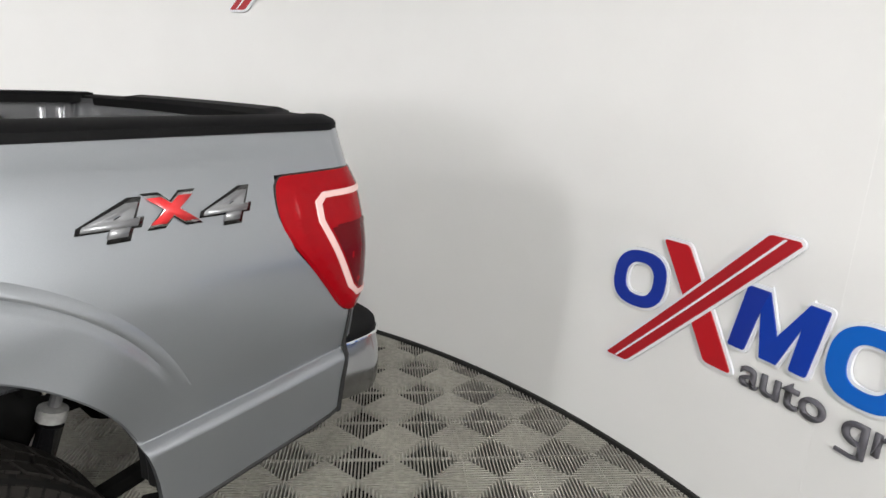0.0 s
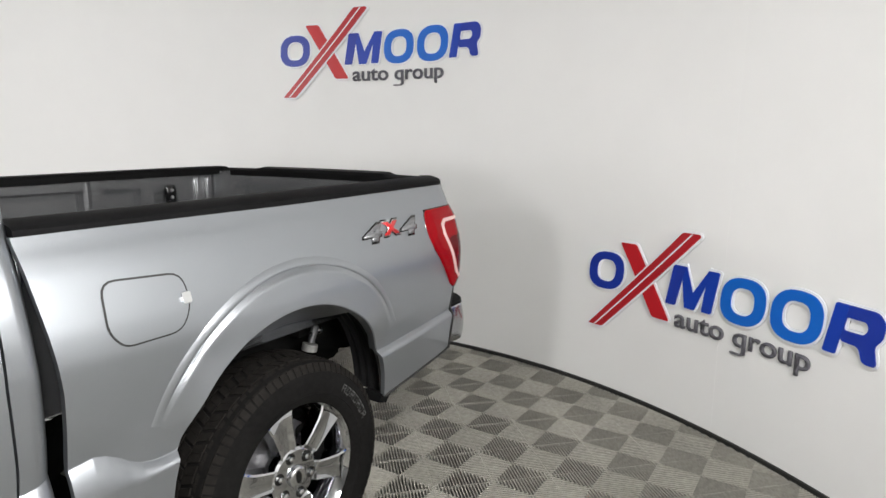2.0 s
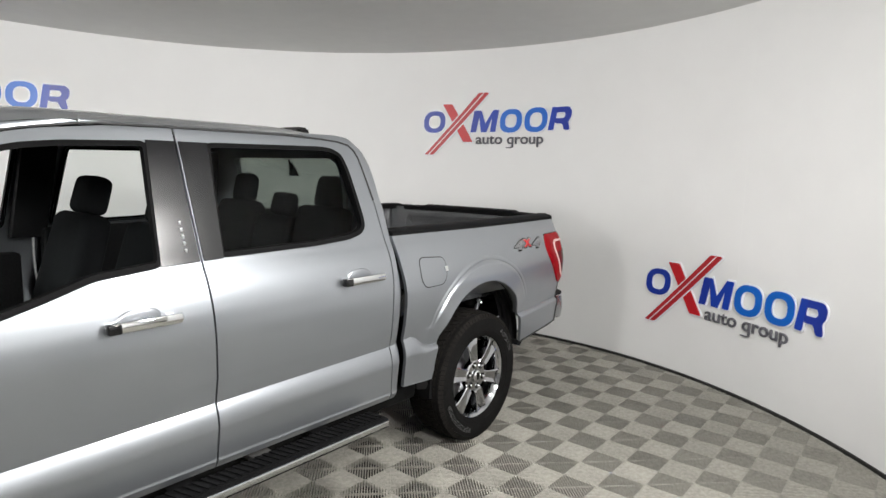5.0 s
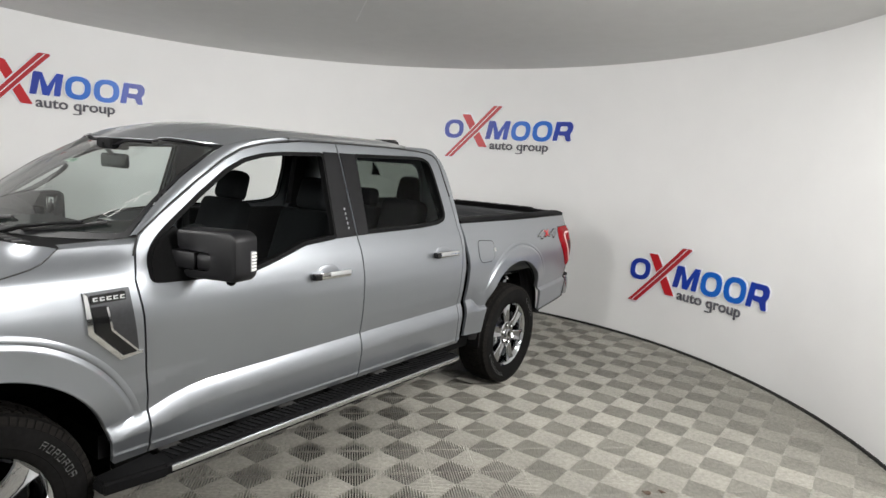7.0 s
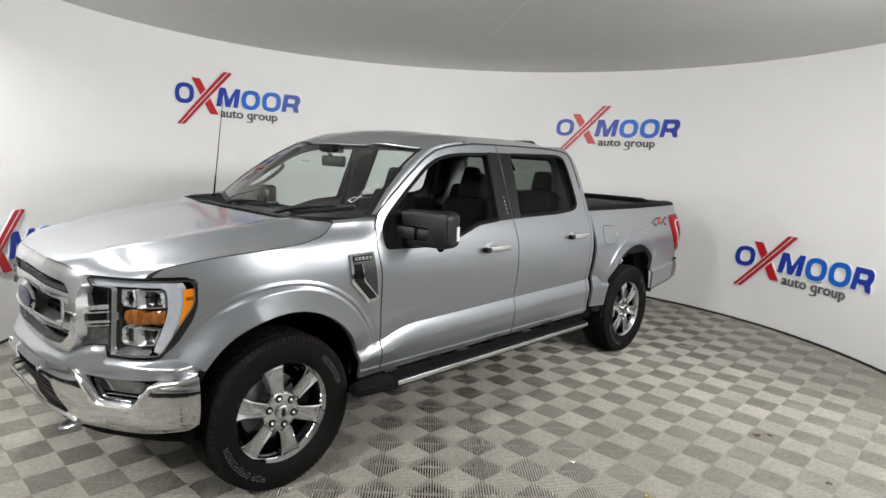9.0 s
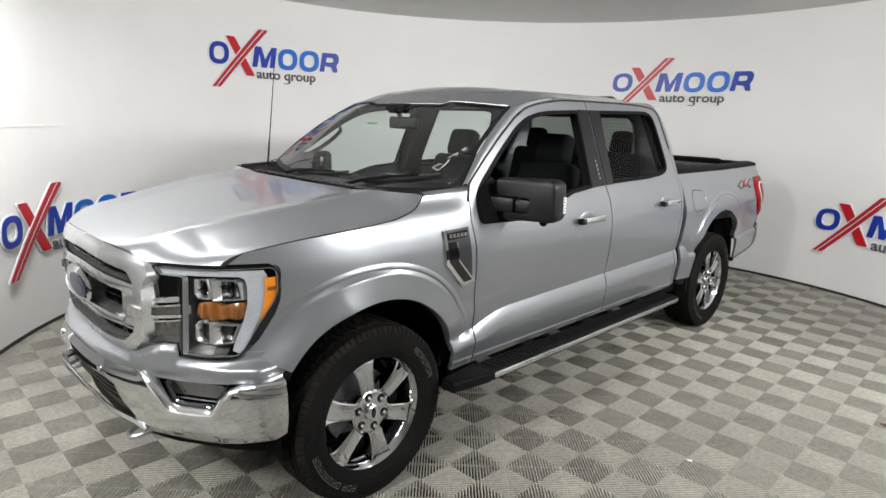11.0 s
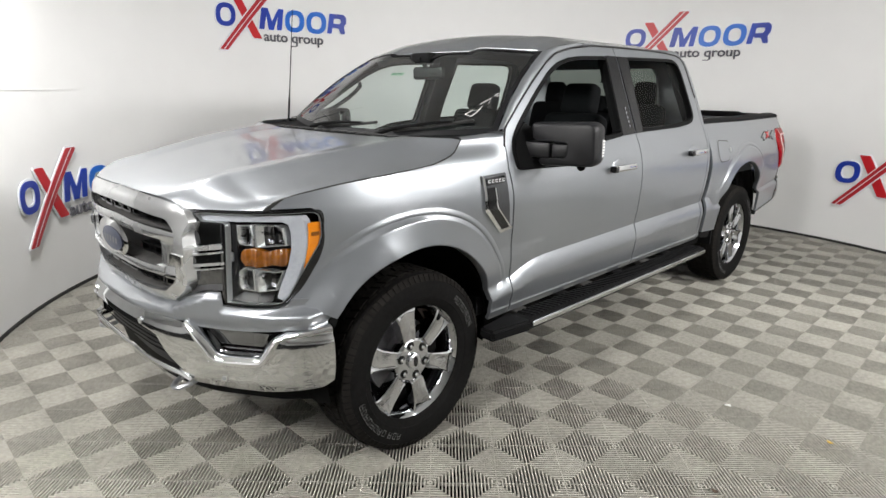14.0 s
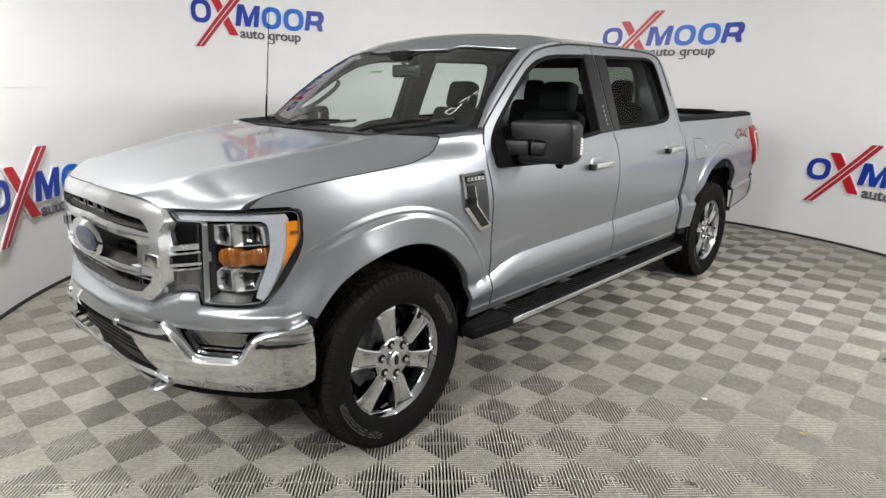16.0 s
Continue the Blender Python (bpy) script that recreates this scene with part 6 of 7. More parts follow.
# ---- running boards ----
for sgn in (1, -1):
    m = Matrix.Diagonal((sgn, 1, 1, 1))
    bm = bmesh.new()
    box(bm, (0.985, -3.08, 0.438), (1.112, -0.98, 0.490), 0.014, m)
    board = part("running_board", bm, M["black"], truck, "black running board with a bright edge strip")
    bm = bmesh.new()
    bmesh.ops.create_cube(bm, size=1, matrix=m @ Matrix.Translation((1.035, -3.185, 0.462)) @ Matrix.Diagonal((0.165, 0.25, 0.058, 1)))
    for vt in bm.verts:
        if vt.co.y < -3.25:
            vt.co.x = sgn * (1.0 + (sgn * vt.co.x - 1.0) * 0.55)
            vt.co.z -= 0.012
    bmesh.ops.bevel(bm, geom=bm.edges[:], offset=0.014, segments=3, affect="EDGES")
    part("board_end", bm, M["black"], board)
    bm = box(bmesh.new(), (1.098, -3.06, 0.452), (1.119, -0.99, 0.480), 0.006, m)
    part("edge_strip", bm, M["satin_chrome"], board, "bright metal edge strip")
    bm = box(bmesh.new(), (0.990, -3.04, 0.488), (1.094, -1.00, 0.494), 0.003, m)
    pad = part("tread_pad", bm, M["seal"], board, "grooved black rubber tread")
    for k in range(58):
        y = -3.03 + 0.035 * k
        bm = bmesh.new()
        bmesh.ops.create_cube(bm, size=1, matrix=m @ Matrix.Translation((1.042, y + 0.01, 0.496)) @ pose(0, 0, 0, 0, 0, 14) @ Matrix.Diagonal((0.094, 0.015, 0.007, 1)))
        part("tread_rib", bm, M["black"], pad, smooth=False)
    for k, y in enumerate((-2.98, -2.60, -2.34, -1.98, -1.62, -1.30)):
        bm = box(bmesh.new(), (0.86, y - 0.05, 0.462), (1.00, y + 0.05, 0.488), 0.008, m)
        part("board_bracket", bm, M["black"] if k % 2 else M["dusty"], board, "black bracket between board and sill")


# ---- wheels ----
def lathe(profile, n=64):
    """Turn a profile of (radius, x) round the x axis."""
    v, f = [], []
    k = len(profile)
    for i in range(n):
        a = 2 * math.pi * i / n
        v += [(x, r * math.cos(a), r * math.sin(a)) for r, x in profile]
    for i in range(n):
        j = (i + 1) % n
        f += [[k * i + q, k * i + q + 1, k * j + q + 1, k * j + q] for q in range(k - 1)]
    return v, f


def make_wheel():
    w = new("wheel")
    w.parent = truck
    tagged(w, "black all-terrain tyre on a six-spoke chrome wheel")
    R = 0.415
    tyre = [(0.262, -0.125), (0.275, -0.128), (0.33, -0.140), (0.375, -0.136), (0.398, -0.122), (0.408, -0.105), (0.409, 0), (0.408, 0.105), (0.398, 0.122), (0.385, 0.131), (0.372, 0.137), (0.345, 0.1405), (0.318, 0.140), (0.300, 0.1385), (0.298, 0.136), (0.276, 0.130), (0.266, 0.125), (0.262, 0.118)]
    v, f = lathe(tyre, 96)
    t = link("tyre", v, outward(v, f, (0, 0, 1)) if False else f, M["rubber"], w, "black tyre with blocky tread")
    bm = bmesh.new()
    bm.from_mesh(t.data)
    bmesh.ops.recalc_face_normals(bm, faces=bm.faces)
    bm.to_mesh(t.data)
    bm.free()
    # tread blocks
    blocks = []
    for i in range(78):
        a = 2 * math.pi * i / 78
        for row, (x0, x1) in enumerate(((-0.118, -0.082), (-0.076, -0.030), (-0.024, 0.024), (0.030, 0.076), (0.082, 0.118))):
            da = (row % 2) * math.pi / 78 + 0.012 * ((i * 7 + row * 3) % 5 - 2) * 0.4
            skew = (0.012, -0.02, 0.016, -0.02, 0.012)[row]
            h0, h1 = 0.404, R if row not in (0, 4) else R - 0.004
            wd = 0.062 if row not in (0, 4) else 0.058
            for (xa, xb) in ((x0, x1),):
                p = []
                for r in (h0, h1):
                    for (x, s2) in ((xa, -1), (xb, -1), (xb, 1), (xa, 1)):
                        ang = a + da + s2 * wd / 2 + (skew if x == xb else -skew)
                        rr = r - (0.008 if (row == 0 and x == xa) or (row == 4 and x == xb) else 0)
                        p.append((x, rr * math.cos(ang), rr * math.sin(ang)))
                blocks.append((p, [[4, 5, 6, 7], [0, 1, 5, 4], [1, 2, 6, 5], [2, 3, 7, 6], [3, 0, 4, 7]]))
    # shoulder lugs on the outer sidewall
    for i in range(84):
        a = 2 * math.pi * i / 84 + 0.02
        p = []
        for r, x in ((0.404, 0.118), (0.376, 0.1345)):
            for s2, o in ((-1, 0), (1, 0), (1, 0.003), (-1, 0.003)):
                ang = a + s2 * 0.029
                p.append((x + o, (r + o * 0.6) * math.cos(ang), (r + o * 0.6) * math.sin(ang)))
        blocks.append((p, [[3, 2, 6, 7], [0, 3, 7, 4], [2, 1, 5, 6], [4, 7, 6, 5]]))
    bv, bf = join(*blocks)
    tagged(link("tread", bv, bf, M["tread"], w, "tread blocks", smooth=False), kind="stuff")
    # illegible raised writing on the sidewall
    bars = []
    for a0, n in ((196, 8), (238, 3), (18, 7)):
        for i in range(n):
            a = radians(a0 + i * 5.0)
            for r0, r1, b0, b1 in ((0.322, 0.350, -0.030, -0.0255), (0.322, 0.350, 0.0185, 0.023), (0.3475, 0.350, -0.030, 0.023), (0.322, 0.3245, -0.030, 0.023) if i % 2 else (0.335, 0.3375, -0.026, 0.019)):
                p = [(0.1418, r * math.cos(ang), r * math.sin(ang)) for r in (r0, r1) for ang in (a + b0, a + b1)]
                bars.append((p, [[0, 1, 3, 2]]))
    bv, bf = join(*bars)
    tagged(link("sidewall_marks", bv, bf, M["sidewall"], w, "pale worn outline marks on the sidewall", smooth=False), kind="stuff")
    # rim
    rim = [(0.262, -0.115), (0.250, -0.105), (0.235, -0.06), (0.232, 0.05), (0.238, 0.085), (0.250, 0.104), (0.262, 0.116), (0.269, 0.124), (0.273, 0.121), (0.272, 0.112)]
    v, f = lathe(rim, 72)
    r = link("rim", v, f, M["chrome_wheel"], w, "polished chrome six-spoke rim")
    for k in range(6):
        a = radians(102 + 60 * k)
        c, s = math.cos(a), math.sin(a)
        prof = [(0.045, 0.036, 0.094), (0.098, 0.038, 0.096), (0.106, 0.039, 0.106), (0.15, 0.042, 0.109), (0.20, 0.048, 0.111), (0.235, 0.058, 0.110), (0.255, 0.072, 0.106), (0.264, 0.082, 0.102)]
        pv, pf = [], []
        for rad, hw, x in prof:
            for t2, dx in ((-1.0, -0.05), (-0.93, -0.004), (-0.80, 0.0), (-0.32, -0.007), (0.0, -0.008), (0.32, -0.007), (0.80, 0.0), (0.93, -0.004), (1.0, -0.05)):
                q = t2 * hw
                pv.append((x + dx, rad * c - q * s, rad * s + q * c))
        for i in range(len(prof) - 1):
            pf += [[9 * i + j, 9 * i + j + 1, 9 * i + 10 + j, 9 * i + 9 + j] for j in range(8)]
        sp = link("spoke", pv, outward(pv, pf, (1, 0, 0)), M["chrome_wheel"], w, sharp=18)
        # lug nut between the spokes
        b = a
        cy, cz = 0.074 * math.cos(b), 0.074 * math.sin(b)
        link("lug_nut", *tube([(0.082, cy, cz), (0.106, cy, cz), (0.112, cy, cz)], [0.0125, 0.0115, 0.007], 6), M["satin_chrome"], w, "chrome lug nut", sharp=20)
        link("lug_pocket", *tube([(0.070, cy, cz), (0.0985, cy, cz)], 0.0205, 16), M["gloss"], w)
    hub = [(0.0, 0.098), (0.05, 0.098), (0.092, 0.0965), (0.102, 0.090), (0.104, 0.06)]
    link("hub", *lathe(hub, 48), M["chrome_wheel"], w)
    cap = [(0.0, 0.116), (0.030, 0.115), (0.036, 0.111), (0.038, 0.10)]
    link("center_cap", *lathe(cap, 36), M["satin_chrome"], w, "plain round centre cap")
    v, f = [], []
    link("cap_oval", *join(([(0.1175, 0.024 * math.cos(t) * 0.5, 0.024 * math.sin(t)) for t in np.linspace(0, 2 * math.pi, 24, endpoint=False)], [list(range(24))])), M["gloss"], w)
    disc = [(0.03, 0.02), (0.09, 0.03), (0.095, 0.005), (0.175, 0.005), (0.175, -0.02), (0.09, -0.02)]
    link("brake_disc", *lathe(disc, 48), M["steel"], w, "grey steel brake disc")
    bm = rounded_block((0.09, 0.11, 0.17), (0.0, 0.15, 0.03), 0.02)
    part("caliper", bm, M["under"], w)
    back = [(0.0, -0.06), (0.232, -0.06)]
    link("wheel_back", *lathe(back, 40), M["under"], w)
    return w


WX = 0.826
wheel = make_wheel()
wheel.matrix_basis = pose(WX, -3.693, 0.411)
copy_thing(wheel, pose(WX, 0, 0.411, 3))
copy_thing(wheel, pose(-WX, -3.693, 0.411, 20, 0, 180))
copy_thing(wheel, pose(-WX, 0, 0.411, 70, 0, 180))

# ---- underbody and wheel wells ----
for sgn in (1, -1):
    for (cy, cz), r, rear in ((FRONT_ARCH[0], 0.50, False), (REAR_ARCH[0], 0.505, True)):
        v, f = [], []
        for i in range(41):
            deg = (-3 if rear else -14) + (197 if rear else 208) * i / 40
            a = radians(deg)
            deep = 0.50 + (0.27 * step((62 - deg) / 20) if rear else 0.0)
            for k in range(9):
                x = 0.935 + (deep - 0.935) * k / 8
                rr = r - (0.03 if k == 0 else 0) + (0.006 * (k % 2) if rear else 0.006 * math.sin(i * 1.7) * (k > 0))
                v.append((sgn * x, cy + rr * math.cos(a), cz + rr * math.sin(a)))
        f = [[9 * i + k, 9 * i + k + 1, 9 * i + 10 + k, 9 * i + 9 + k] for i in range(40) for k in range(8)]
        liner = link("wheel_liner", v, f, M["liner"] if rear else M["under"], truck, "black ribbed wheel well liner")
        wall = [(-0.48, 0.50), (0.27, 0.50), (0.42, 0.74)] + arc((cy, cz), r, 42, 172, 20) if rear else arc((cy, cz), r, 8, 172, 24)
        v, f = panel(wall, lambda y, z: (sgn * 0.52, y, z), res=0.12, depth=0)
        link("liner_wall", v, outward(v, f, (sgn, 0, 0)), M["under"], liner)
    # painted inner skirt of the bed side above the rear tyre
    v, f = [], []
    for i in range(25):
        y = -0.33 + 0.60 * i / 24
        z0 = REAR_ARCH[0][1] + math.sqrt(0.472 ** 2 - (y - REAR_ARCH[0][0]) ** 2)
        p0 = Vector((0.945, y, z0))
        p2 = Vector((float(np.interp(y, (-0.33, -0.131, 0.17, 0.27), (0.915, 0.836, 0.680, 0.665))), y, min(z0 - 0.004, float(np.interp(y, (-0.33, -0.131, 0.17, 0.27), (0.930, 0.920, 0.860, 0.856))))))
        for k in range(5):
            q = p0.lerp(p2, k / 4)
            v.append((sgn * q.x, q.y, q.z))
    f = [[5 * i + k, 5 * i + k + 1, 5 * i + 6 + k, 5 * i + 5 + k] for i in range(24) for k in range(4)]
    link("inner_skirt", v, outward(v, f, (sgn, 0, -1)), M["paint"], truck, "painted inner edge of the wheel arch")
    rail = [(-4.35, 0.50), (-0.75, 0.50), (-0.45, 0.64), (0.45, 0.66), (0.70, 0.60), (1.10, 0.58)]
    v, f = [], []
    for y, z in rail:
        v += [(sgn * 0.50 + dx, y, z + dz) for dx, dz in ((-0.04, 0), (0.04, 0), (0.04, 0.13), (-0.04, 0.13))]
    f = [[4 * i + k, 4 * i + (k + 1) % 4, 4 * i + 4 + (k + 1) % 4, 4 * i + 4 + k] for i in range(5) for k in range(4)] + [[0, 1, 2, 3], [23, 22, 21, 20]]
    link("frame_rail", v, f, M["under"], truck, "black steel frame rail", smooth=False)
    shock = link("shock_absorber", *tube([(sgn * 0.612, 0.265, 0.42), (sgn * 0.647, 0.348, 0.70)], 0.027, 14), M["gloss"], truck, "black shock absorber with a pale band")
    link("shock_band", *tube([(sgn * 0.647, 0.348, 0.712), (sgn * 0.650, 0.355, 0.740)], 0.032, 14), M["pale_band"], shock, "pale band on the shock absorber")
    link("shock_rod", *tube([(sgn * 0.651, 0.358, 0.745), (sgn * 0.660, 0.378, 0.815)], 0.014, 10), M["steel"], shock)
    for by, bz, br in ((0.392, 0.792, 0.014), (0.335, 0.797, 0.010)):
        link("mount_bolt", *tube([(sgn * 0.645, by, bz), (sgn * 0.672, by, bz), (sgn * 0.678, by, bz)], [br, br, br * 0.6], 8), M["satin_chrome"], shock, "bright bolt of the shock mount")
    bm = box(bmesh.new(), (sgn * 0.615 - 0.03, 0.30, 0.775), (sgn * 0.615 + 0.03, 0.42, 0.83), 0.01)
    part("shock_mount", bm, M["under"], shock)
    spring = [(sgn * 0.55, -0.62 + 1.3 * i / 12, 0.44 - 0.10 * math.sin(math.pi * i / 12)) for i in range(13)]
    link("leaf_spring", *tube(spring, 0.03, 6), M["under"], truck)
    v, f = panel([(-0.49, 0.40), (-0.485, 0.54), (-0.465, 0.54), (-0.47, 0.40)], lambda y, z: (sgn * (0.95 - 0.0), y, z), res=0.05, depth=0.24, inward=(-sgn, 0, 0))
    link("mud_flap", v, f, M["black"], truck)
    v, f = panel([(0.425, 0.53), (0.45, 0.56), (0.50, 0.545), (0.47, 0.515)], lambda y, z: (sgn * 0.955, y, z), res=0.03, depth=0.10, inward=(-sgn, 0, 0))
    link("flap_clip", v, f, M["black"], truck)
link("rear_axle", *tube([(-0.74, 0, 0.41), (-0.2, 0, 0.41), (-0.16, 0, 0.41), (0.16, 0, 0.41), (0.2, 0, 0.41), (0.74, 0, 0.41)], [0.05, 0.05, 0.13, 0.13, 0.05, 0.05], 14), M["under"], truck, "black rear axle")
link("front_axle", *tube([(-0.70, -3.69, 0.41), (-0.15, -3.69, 0.40), (0.15, -3.69, 0.40), (0.70, -3.69, 0.41)], [0.04, 0.09, 0.09, 0.04], 12), M["under"], truck)
bm = box(bmesh.new(), (-0.88, -3.18, 0.40), (0.88, -0.52, 0.52), 0.03)
part("underbody", bm, M["under"], truck, "black underbody")
bm = box(bmesh.new(), (-0.46, -4.30, 0.42), (0.46, -3.1, 0.95), 0.05)
part("engine_block", bm, M["under"], truck)
bm = box(bmesh.new(), (-0.45, 0.55, 0.42), (0.30, 0.95, 0.62), 0.08)
part("spare_tyre", bm, M["under"], truck)
bm = box(bmesh.new(), (-0.60, -0.70, 0.80), (0.60, 1.02, 0.872), 0.01)
part("bed_underside", bm, M["under"], truck)
link("exhaust_pipe", *tube([(-0.35, -2.2, 0.42), (-0.38, -0.5, 0.43), (-0.45, 0.5, 0.46), (-0.72, 0.75, 0.46), (-0.80, 0.95, 0.45)], 0.035, 10), M["steel"], truck, "grey exhaust pipe")


# ---- wall signs: crossed bars, rings and bars in the sign's colours ----
def sign(angle, z0, label):
    root = new("wall_sign")
    tagged(root, label, "sign", "signs on the round wall")
    root.location = (CX + RAD * math.cos(radians(angle)), CY + RAD * math.sin(radians(angle)), z0)
    inv = Matrix.Translation(root.location).inverted()

    def on_wall(d):
        def place(s, z):
            a = radians(angle) - s / RAD
            return inv @ Vector((CX + (RAD - d) * math.cos(a), CY + (RAD - d) * math.sin(a), z0 + z))
        return place

    way = (-math.cos(radians(angle - 12)), -math.sin(radians(angle - 12)), 0)
    back = tuple(-k for k in way)

    def piece(name, loop, mat, holes=(), d=0.022, lab="", rim=0.011):
        v, f = panel(grow(loop, rim), on_wall(d - 0.006), holes=[grow(h, -rim) for h in holes], res=0.06, depth=0.010, inward=back)
        bk = link(name + "_edge", v, outward(v, f, way), M["acrylic"], root, "white acrylic edge")
        v, f = panel(loop, on_wall(d), holes=holes, res=0.05, depth=0.005, inward=back)
        link(name, v, outward(v, f, way), mat, bk, lab)

    def ring(cx, cz, w, h, t, lean):
        out = [(cx + w * math.copysign(abs(math.cos(a)) ** 0.8, math.cos(a)) + lean * h * math.sin(a), cz + h * math.copysign(abs(math.sin(a)) ** 0.8, math.sin(a))) for a in np.linspace(0, 2 * math.pi, 36, endpoint=False)]
        inn = [(cx + (w - t) * math.copysign(abs(math.cos(a)) ** 0.8, math.cos(a)) + lean * (h - t) * math.sin(a), cz + (h - t * 0.85) * math.copysign(abs(math.sin(a)) ** 0.8, math.sin(a))) for a in np.linspace(0, 2 * math.pi, 36, endpoint=False)]
        return out, inn

    o, i = ring(0.108, 0.356, 0.124, 0.117, 0.056, 0.10)
    piece("ring", o, M["blue_a"], [i], lab="dark blue ring")
    piece("short_bar", rounded([(0.202, 0.545), (0.312, 0.545), (0.560, 0.140), (0.448, 0.140)], 0.016), M["red_a"], d=0.024, lab="red slanted bar")
    piece("long_bar", rounded([(-0.002, 0.0), (0.100, 0.0), (0.732, 0.646), (0.722, 0.658), (0.620, 0.658)], 0.012), M["red_b"], d=0.032, lab="red diagonal bar")
    v, f = panel([(0.044, 0.004), (0.055, 0.004), (0.684, 0.654), (0.672, 0.654)], on_wall(0.034), res=0.08, depth=0)
    link("bar_line", v, outward(v, f, way), M["acrylic"], root, "white line")
    piece("slant_bar", rounded([(0.528, 0.243), (0.592, 0.243), (0.628, 0.400), (0.652, 0.472), (0.570, 0.472)], 0.010), M["blue_a"], lab="blue slanted bar")
    piece("slant_bar", rounded([(0.758, 0.246), (0.818, 0.246), (0.856, 0.476), (0.786, 0.476), (0.778, 0.400)], 0.010), M["blue_b"], lab="blue slanted bar")
    piece("chevron", [(0.652, 0.472), (0.628, 0.402), (0.652, 0.244), (0.714, 0.243), (0.780, 0.402), (0.790, 0.476), (0.700, 0.336)], M["blue_b"], d=0.0215, lab="blue chevron between two bars", rim=0.009)
    o, i = ring(0.996, 0.358, 0.126, 0.121, 0.060, 0.10)
    piece("ring", o, M["blue_c"], [i], lab="blue ring")
    o, i = ring(1.282, 0.362, 0.130, 0.124, 0.060, 0.10)
    piece("ring", o, M["blue_c"], [i], lab="blue ring")
    piece("slant_bar", rounded([(1.420, 0.253), (1.482, 0.253), (1.522, 0.480), (1.462, 0.480)], 0.010), M["blue_b"], lab="blue slanted bar")
    bowl = rounded([(1.508, 0.480), (1.650, 0.480), (1.684, 0.440), (1.676, 0.372), (1.646, 0.340), (1.664, 0.253), (1.600, 0.253), (1.580, 0.316), (1.494, 0.318)], 0.022)
    piece("end_block", bowl, M["blue_a"], [rounded([(1.516, 0.426), (1.602, 0.427), (1.614, 0.398), (1.596, 0.370), (1.508, 0.368)], 0.012)], d=0.0215, lab="dark blue end piece", rim=0.009)
    place_a, place_b = on_wall(0.014), on_wall(0.006)
    c = bpy.data.curves.new("sign_letter", "FONT")
    c.body, c.size, c.offset = "auto qroup", 0.150, 0.0022
    tmp = bpy.data.objects.new("sign_letter", c)
    me = bpy.data.meshes.new_from_object(tmp)
    bpy.data.objects.remove(tmp)
    xs = [v.co.x for v in me.vertices]
    owner = list(range(len(xs)))
    for p in me.polygons:
        for k in p.vertices:
            a, b = p.vertices[0], k
            while owner[a] != a:
                a = owner[a]
            while owner[b] != b:
                b = owner[b]
            owner[b] = a
    for k in range(len(owner)):
        a = k
        while owner[a] != a:
            a = owner[a]
        owner[k] = a
    for root_k in sorted(set(owner)):
        bm = bmesh.new()
        bm.from_mesh(me)
        bm.verts.ensure_lookup_table()
        bmesh.ops.delete(bm, geom=[v for v in bm.verts if owner[v.index] != root_k], context="VERTS")
        ext = bmesh.ops.extrude_face_region(bm, geom=bm.faces[:])
        top = {e for e in ext["geom"] if isinstance(e, bmesh.types.BMVert)}
        low, right = min(v.co.y for v in me.vertices if owner[v.index] == root_k), max(v.co.x for v in me.vertices if owner[v.index] == root_k)
        if low < -0.02 and right < 0.6 * max(xs):
            # the tail of the g turns to the left
            rx, arc_v = right, []
            for k in range(9):
                a = radians(-90 * k / 8)
                for r in (0.036, 0.019):
                    arc_v.append((rx - 0.036 + r * math.cos(a), low + 0.012 + r * 0.62 * math.sin(a)))
            arc_v += [(rx - 0.074, low + 0.012 - 0.036 * 0.60), (rx - 0.074, low + 0.012 - 0.019 * 0.58)]
            tops = [bm.verts.new((x, y, 0)) for x, y in arc_v]
            backs = [bm.verts.new((x, y, 0)) for x, y in arc_v]
            top |= set(tops)
            for k in range(0, len(arc_v) - 2, 2):
                bm.faces.new((tops[k], tops[k + 1], tops[k + 3], tops[k + 2]))
                bm.faces.new((tops[k], tops[k + 2], backs[k + 2], backs[k]))
                bm.faces.new((tops[k + 1], backs[k + 1], backs[k + 3], tops[k + 3]))
        for vt in bm.verts:
            vt.co = (place_a if vt in top else place_b)(0.590 + (vt.co.x - min(xs)) / (max(xs) - min(xs)) * 0.778, 0.122 + vt.co.y)
        part("sign_letter", bm, M["grey"], root, "dark grey lower-case letter", smooth=False)


sign(74.65, 0.424, "blue and red raised sign low on the round wall")
sign(113.1, 1.888, "blue and red raised sign high behind the truck bed")
sign(193.0, 1.978, "blue and red raised sign high on the wall beside the hood")
sign(232.60, 0.460, "blue and red raised sign low on the wall beside the grille")

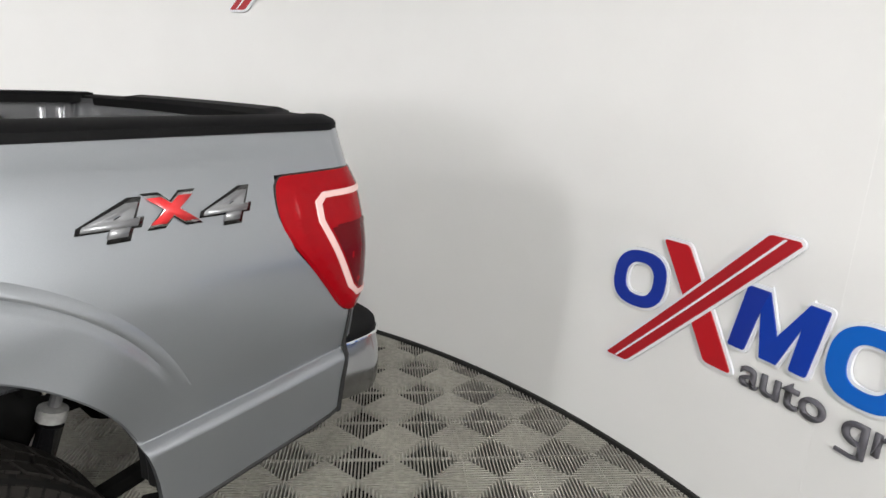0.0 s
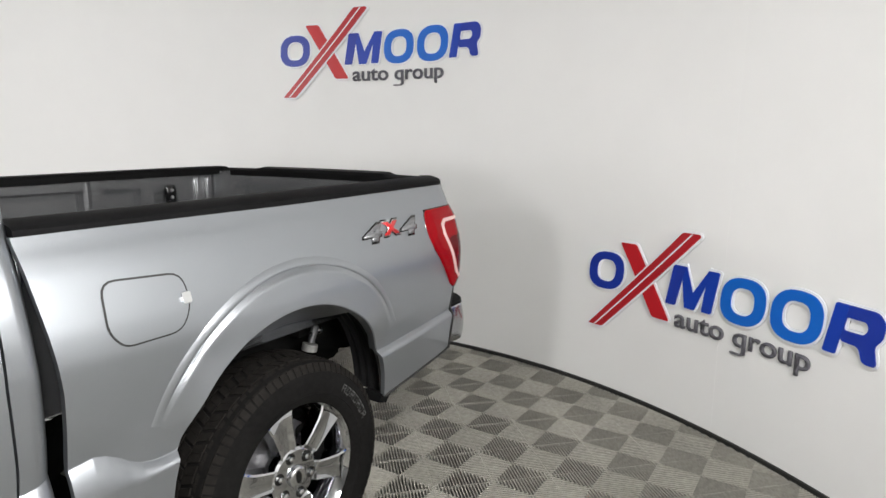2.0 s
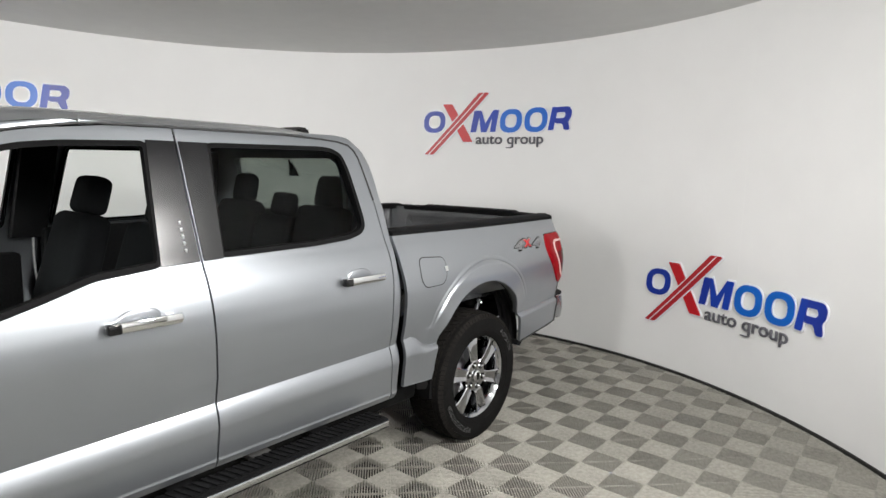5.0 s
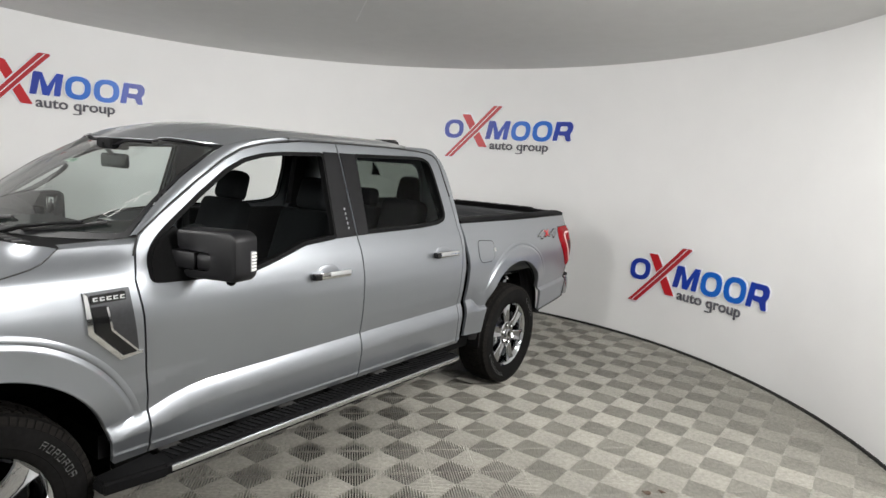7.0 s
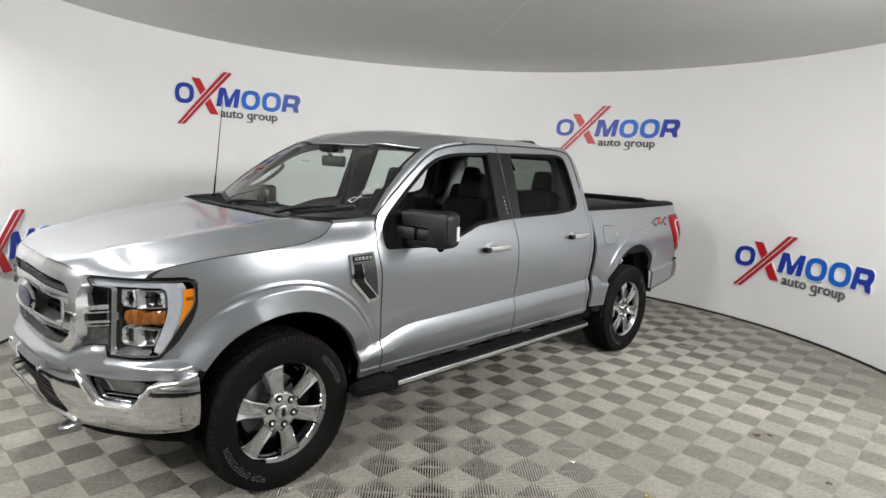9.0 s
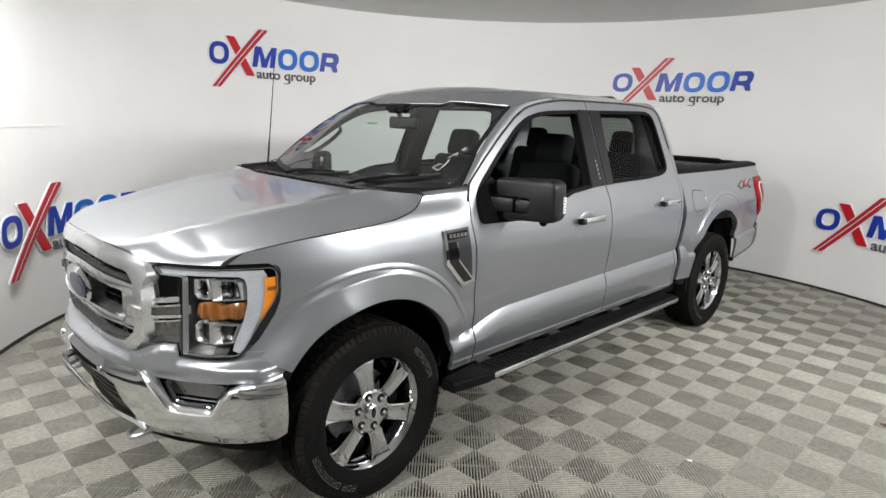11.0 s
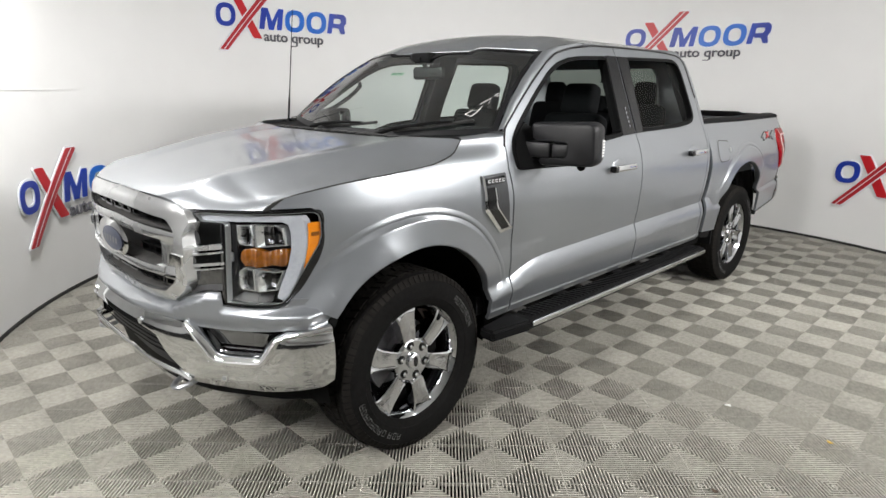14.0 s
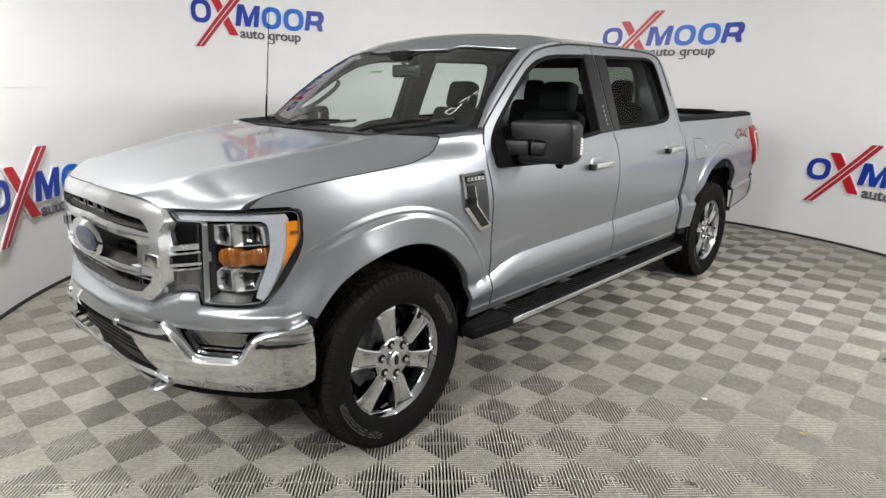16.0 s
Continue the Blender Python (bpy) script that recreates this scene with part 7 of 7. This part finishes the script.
# seams between the vinyl sheets of the wall
for a, z0, z1 in ((62.0, 0.05, CEIL), (44.5, 0.05, CEIL), (157.0, 0.05, CEIL), (219.3, 1.56, CEIL)):
    v = []
    for d in (-0.0016, 0.0016):
        for z in (z0, z1):
            for off in (0.0, 0.0006):
                t = radians(a) + d
                v.append((CX + (RAD - off) * math.cos(t), CY + (RAD - off) * math.sin(t), z))
    tagged(link("wall_seam", v, [[1, 3, 7, 5], [0, 1, 5, 4], [2, 6, 7, 3], [0, 2, 3, 1], [4, 5, 7, 6]], M["wall"], smooth=False), "raised seam between white wall sheets", "seam", kind="structure")
v = []
for t in np.linspace(219.3, 234.0, 16):
    for z in (1.558, 1.564):
        for off in (0.0, 0.004):
            v.append((CX + (RAD - off) * math.cos(radians(t)), CY + (RAD - off) * math.sin(radians(t)), z))
f = []
for i in range(15):
    k = 4 * i
    f += [[k + 1, k + 5, k + 7, k + 3], [k, k + 4, k + 5, k + 1], [k + 2, k + 3, k + 7, k + 6]]
tagged(link("wall_seam", v, f, M["wall"], smooth=False), "raised seam between white wall sheets", "seam", kind="structure")


bm = bmesh.new()
bmesh.ops.create_cube(bm, size=1, matrix=pose(0.05, -0.90, CEIL - 0.001, 0, 0, 140.5) @ Matrix.Diagonal((2.0, 0.010, 0.003, 1)))
tagged(part("ceiling_seam", bm, M["wall"], smooth=False), "thin pale seam in the booth ceiling", "seam", kind="structure")

# ---- small litter on the floor ----
def scrap(name, x, y, mat, label, size, seed):
    rng = random.Random(seed)
    bm = bmesh.new()
    n = 9
    ring = [bm.verts.new((x + size * rng.uniform(0.6, 1.1) * math.cos(2 * math.pi * i / n), y + 0.6 * size * rng.uniform(0.6, 1.1) * math.sin(2 * math.pi * i / n), 0.002 + rng.uniform(0, 0.012))) for i in range(n)]
    c = bm.verts.new((x, y, 0.012))
    for i in range(n):
        bm.faces.new((c, ring[i], ring[(i + 1) % n]))
    ext = bmesh.ops.extrude_face_region(bm, geom=bm.faces[:])
    for e in ext["geom"]:
        if isinstance(e, bmesh.types.BMVert):
            e.co.z -= 0.002
    tagged(part(name, bm, mat), label, "litter")


scrap("dry_leaf", 2.299, -2.30, M["leaf"], "small yellow dry leaf on the floor tiles", 0.022, 3)
scrap("paper_scrap", 1.828, -2.29, M["white"], "small white paper scrap on the floor tiles", 0.020, 4)
scrap("dry_leaf", 2.453, -1.00, M["dirt"], "brown dry leaf crumb on the floor tiles", 0.030, 5)
scrap("dry_leaf", 2.52, -0.93, M["dirt"], "brown dry leaf crumb on the floor tiles", 0.026, 6)
scrap("dry_leaf", 2.06, -3.05, M["dirt"], "brown dry leaf crumb on the floor tiles", 0.022, 7)
scrap("dry_leaf", 2.95, -1.35, M["dirt"], "brown dry leaf crumb on the floor tiles", 0.024, 8)
tiles()
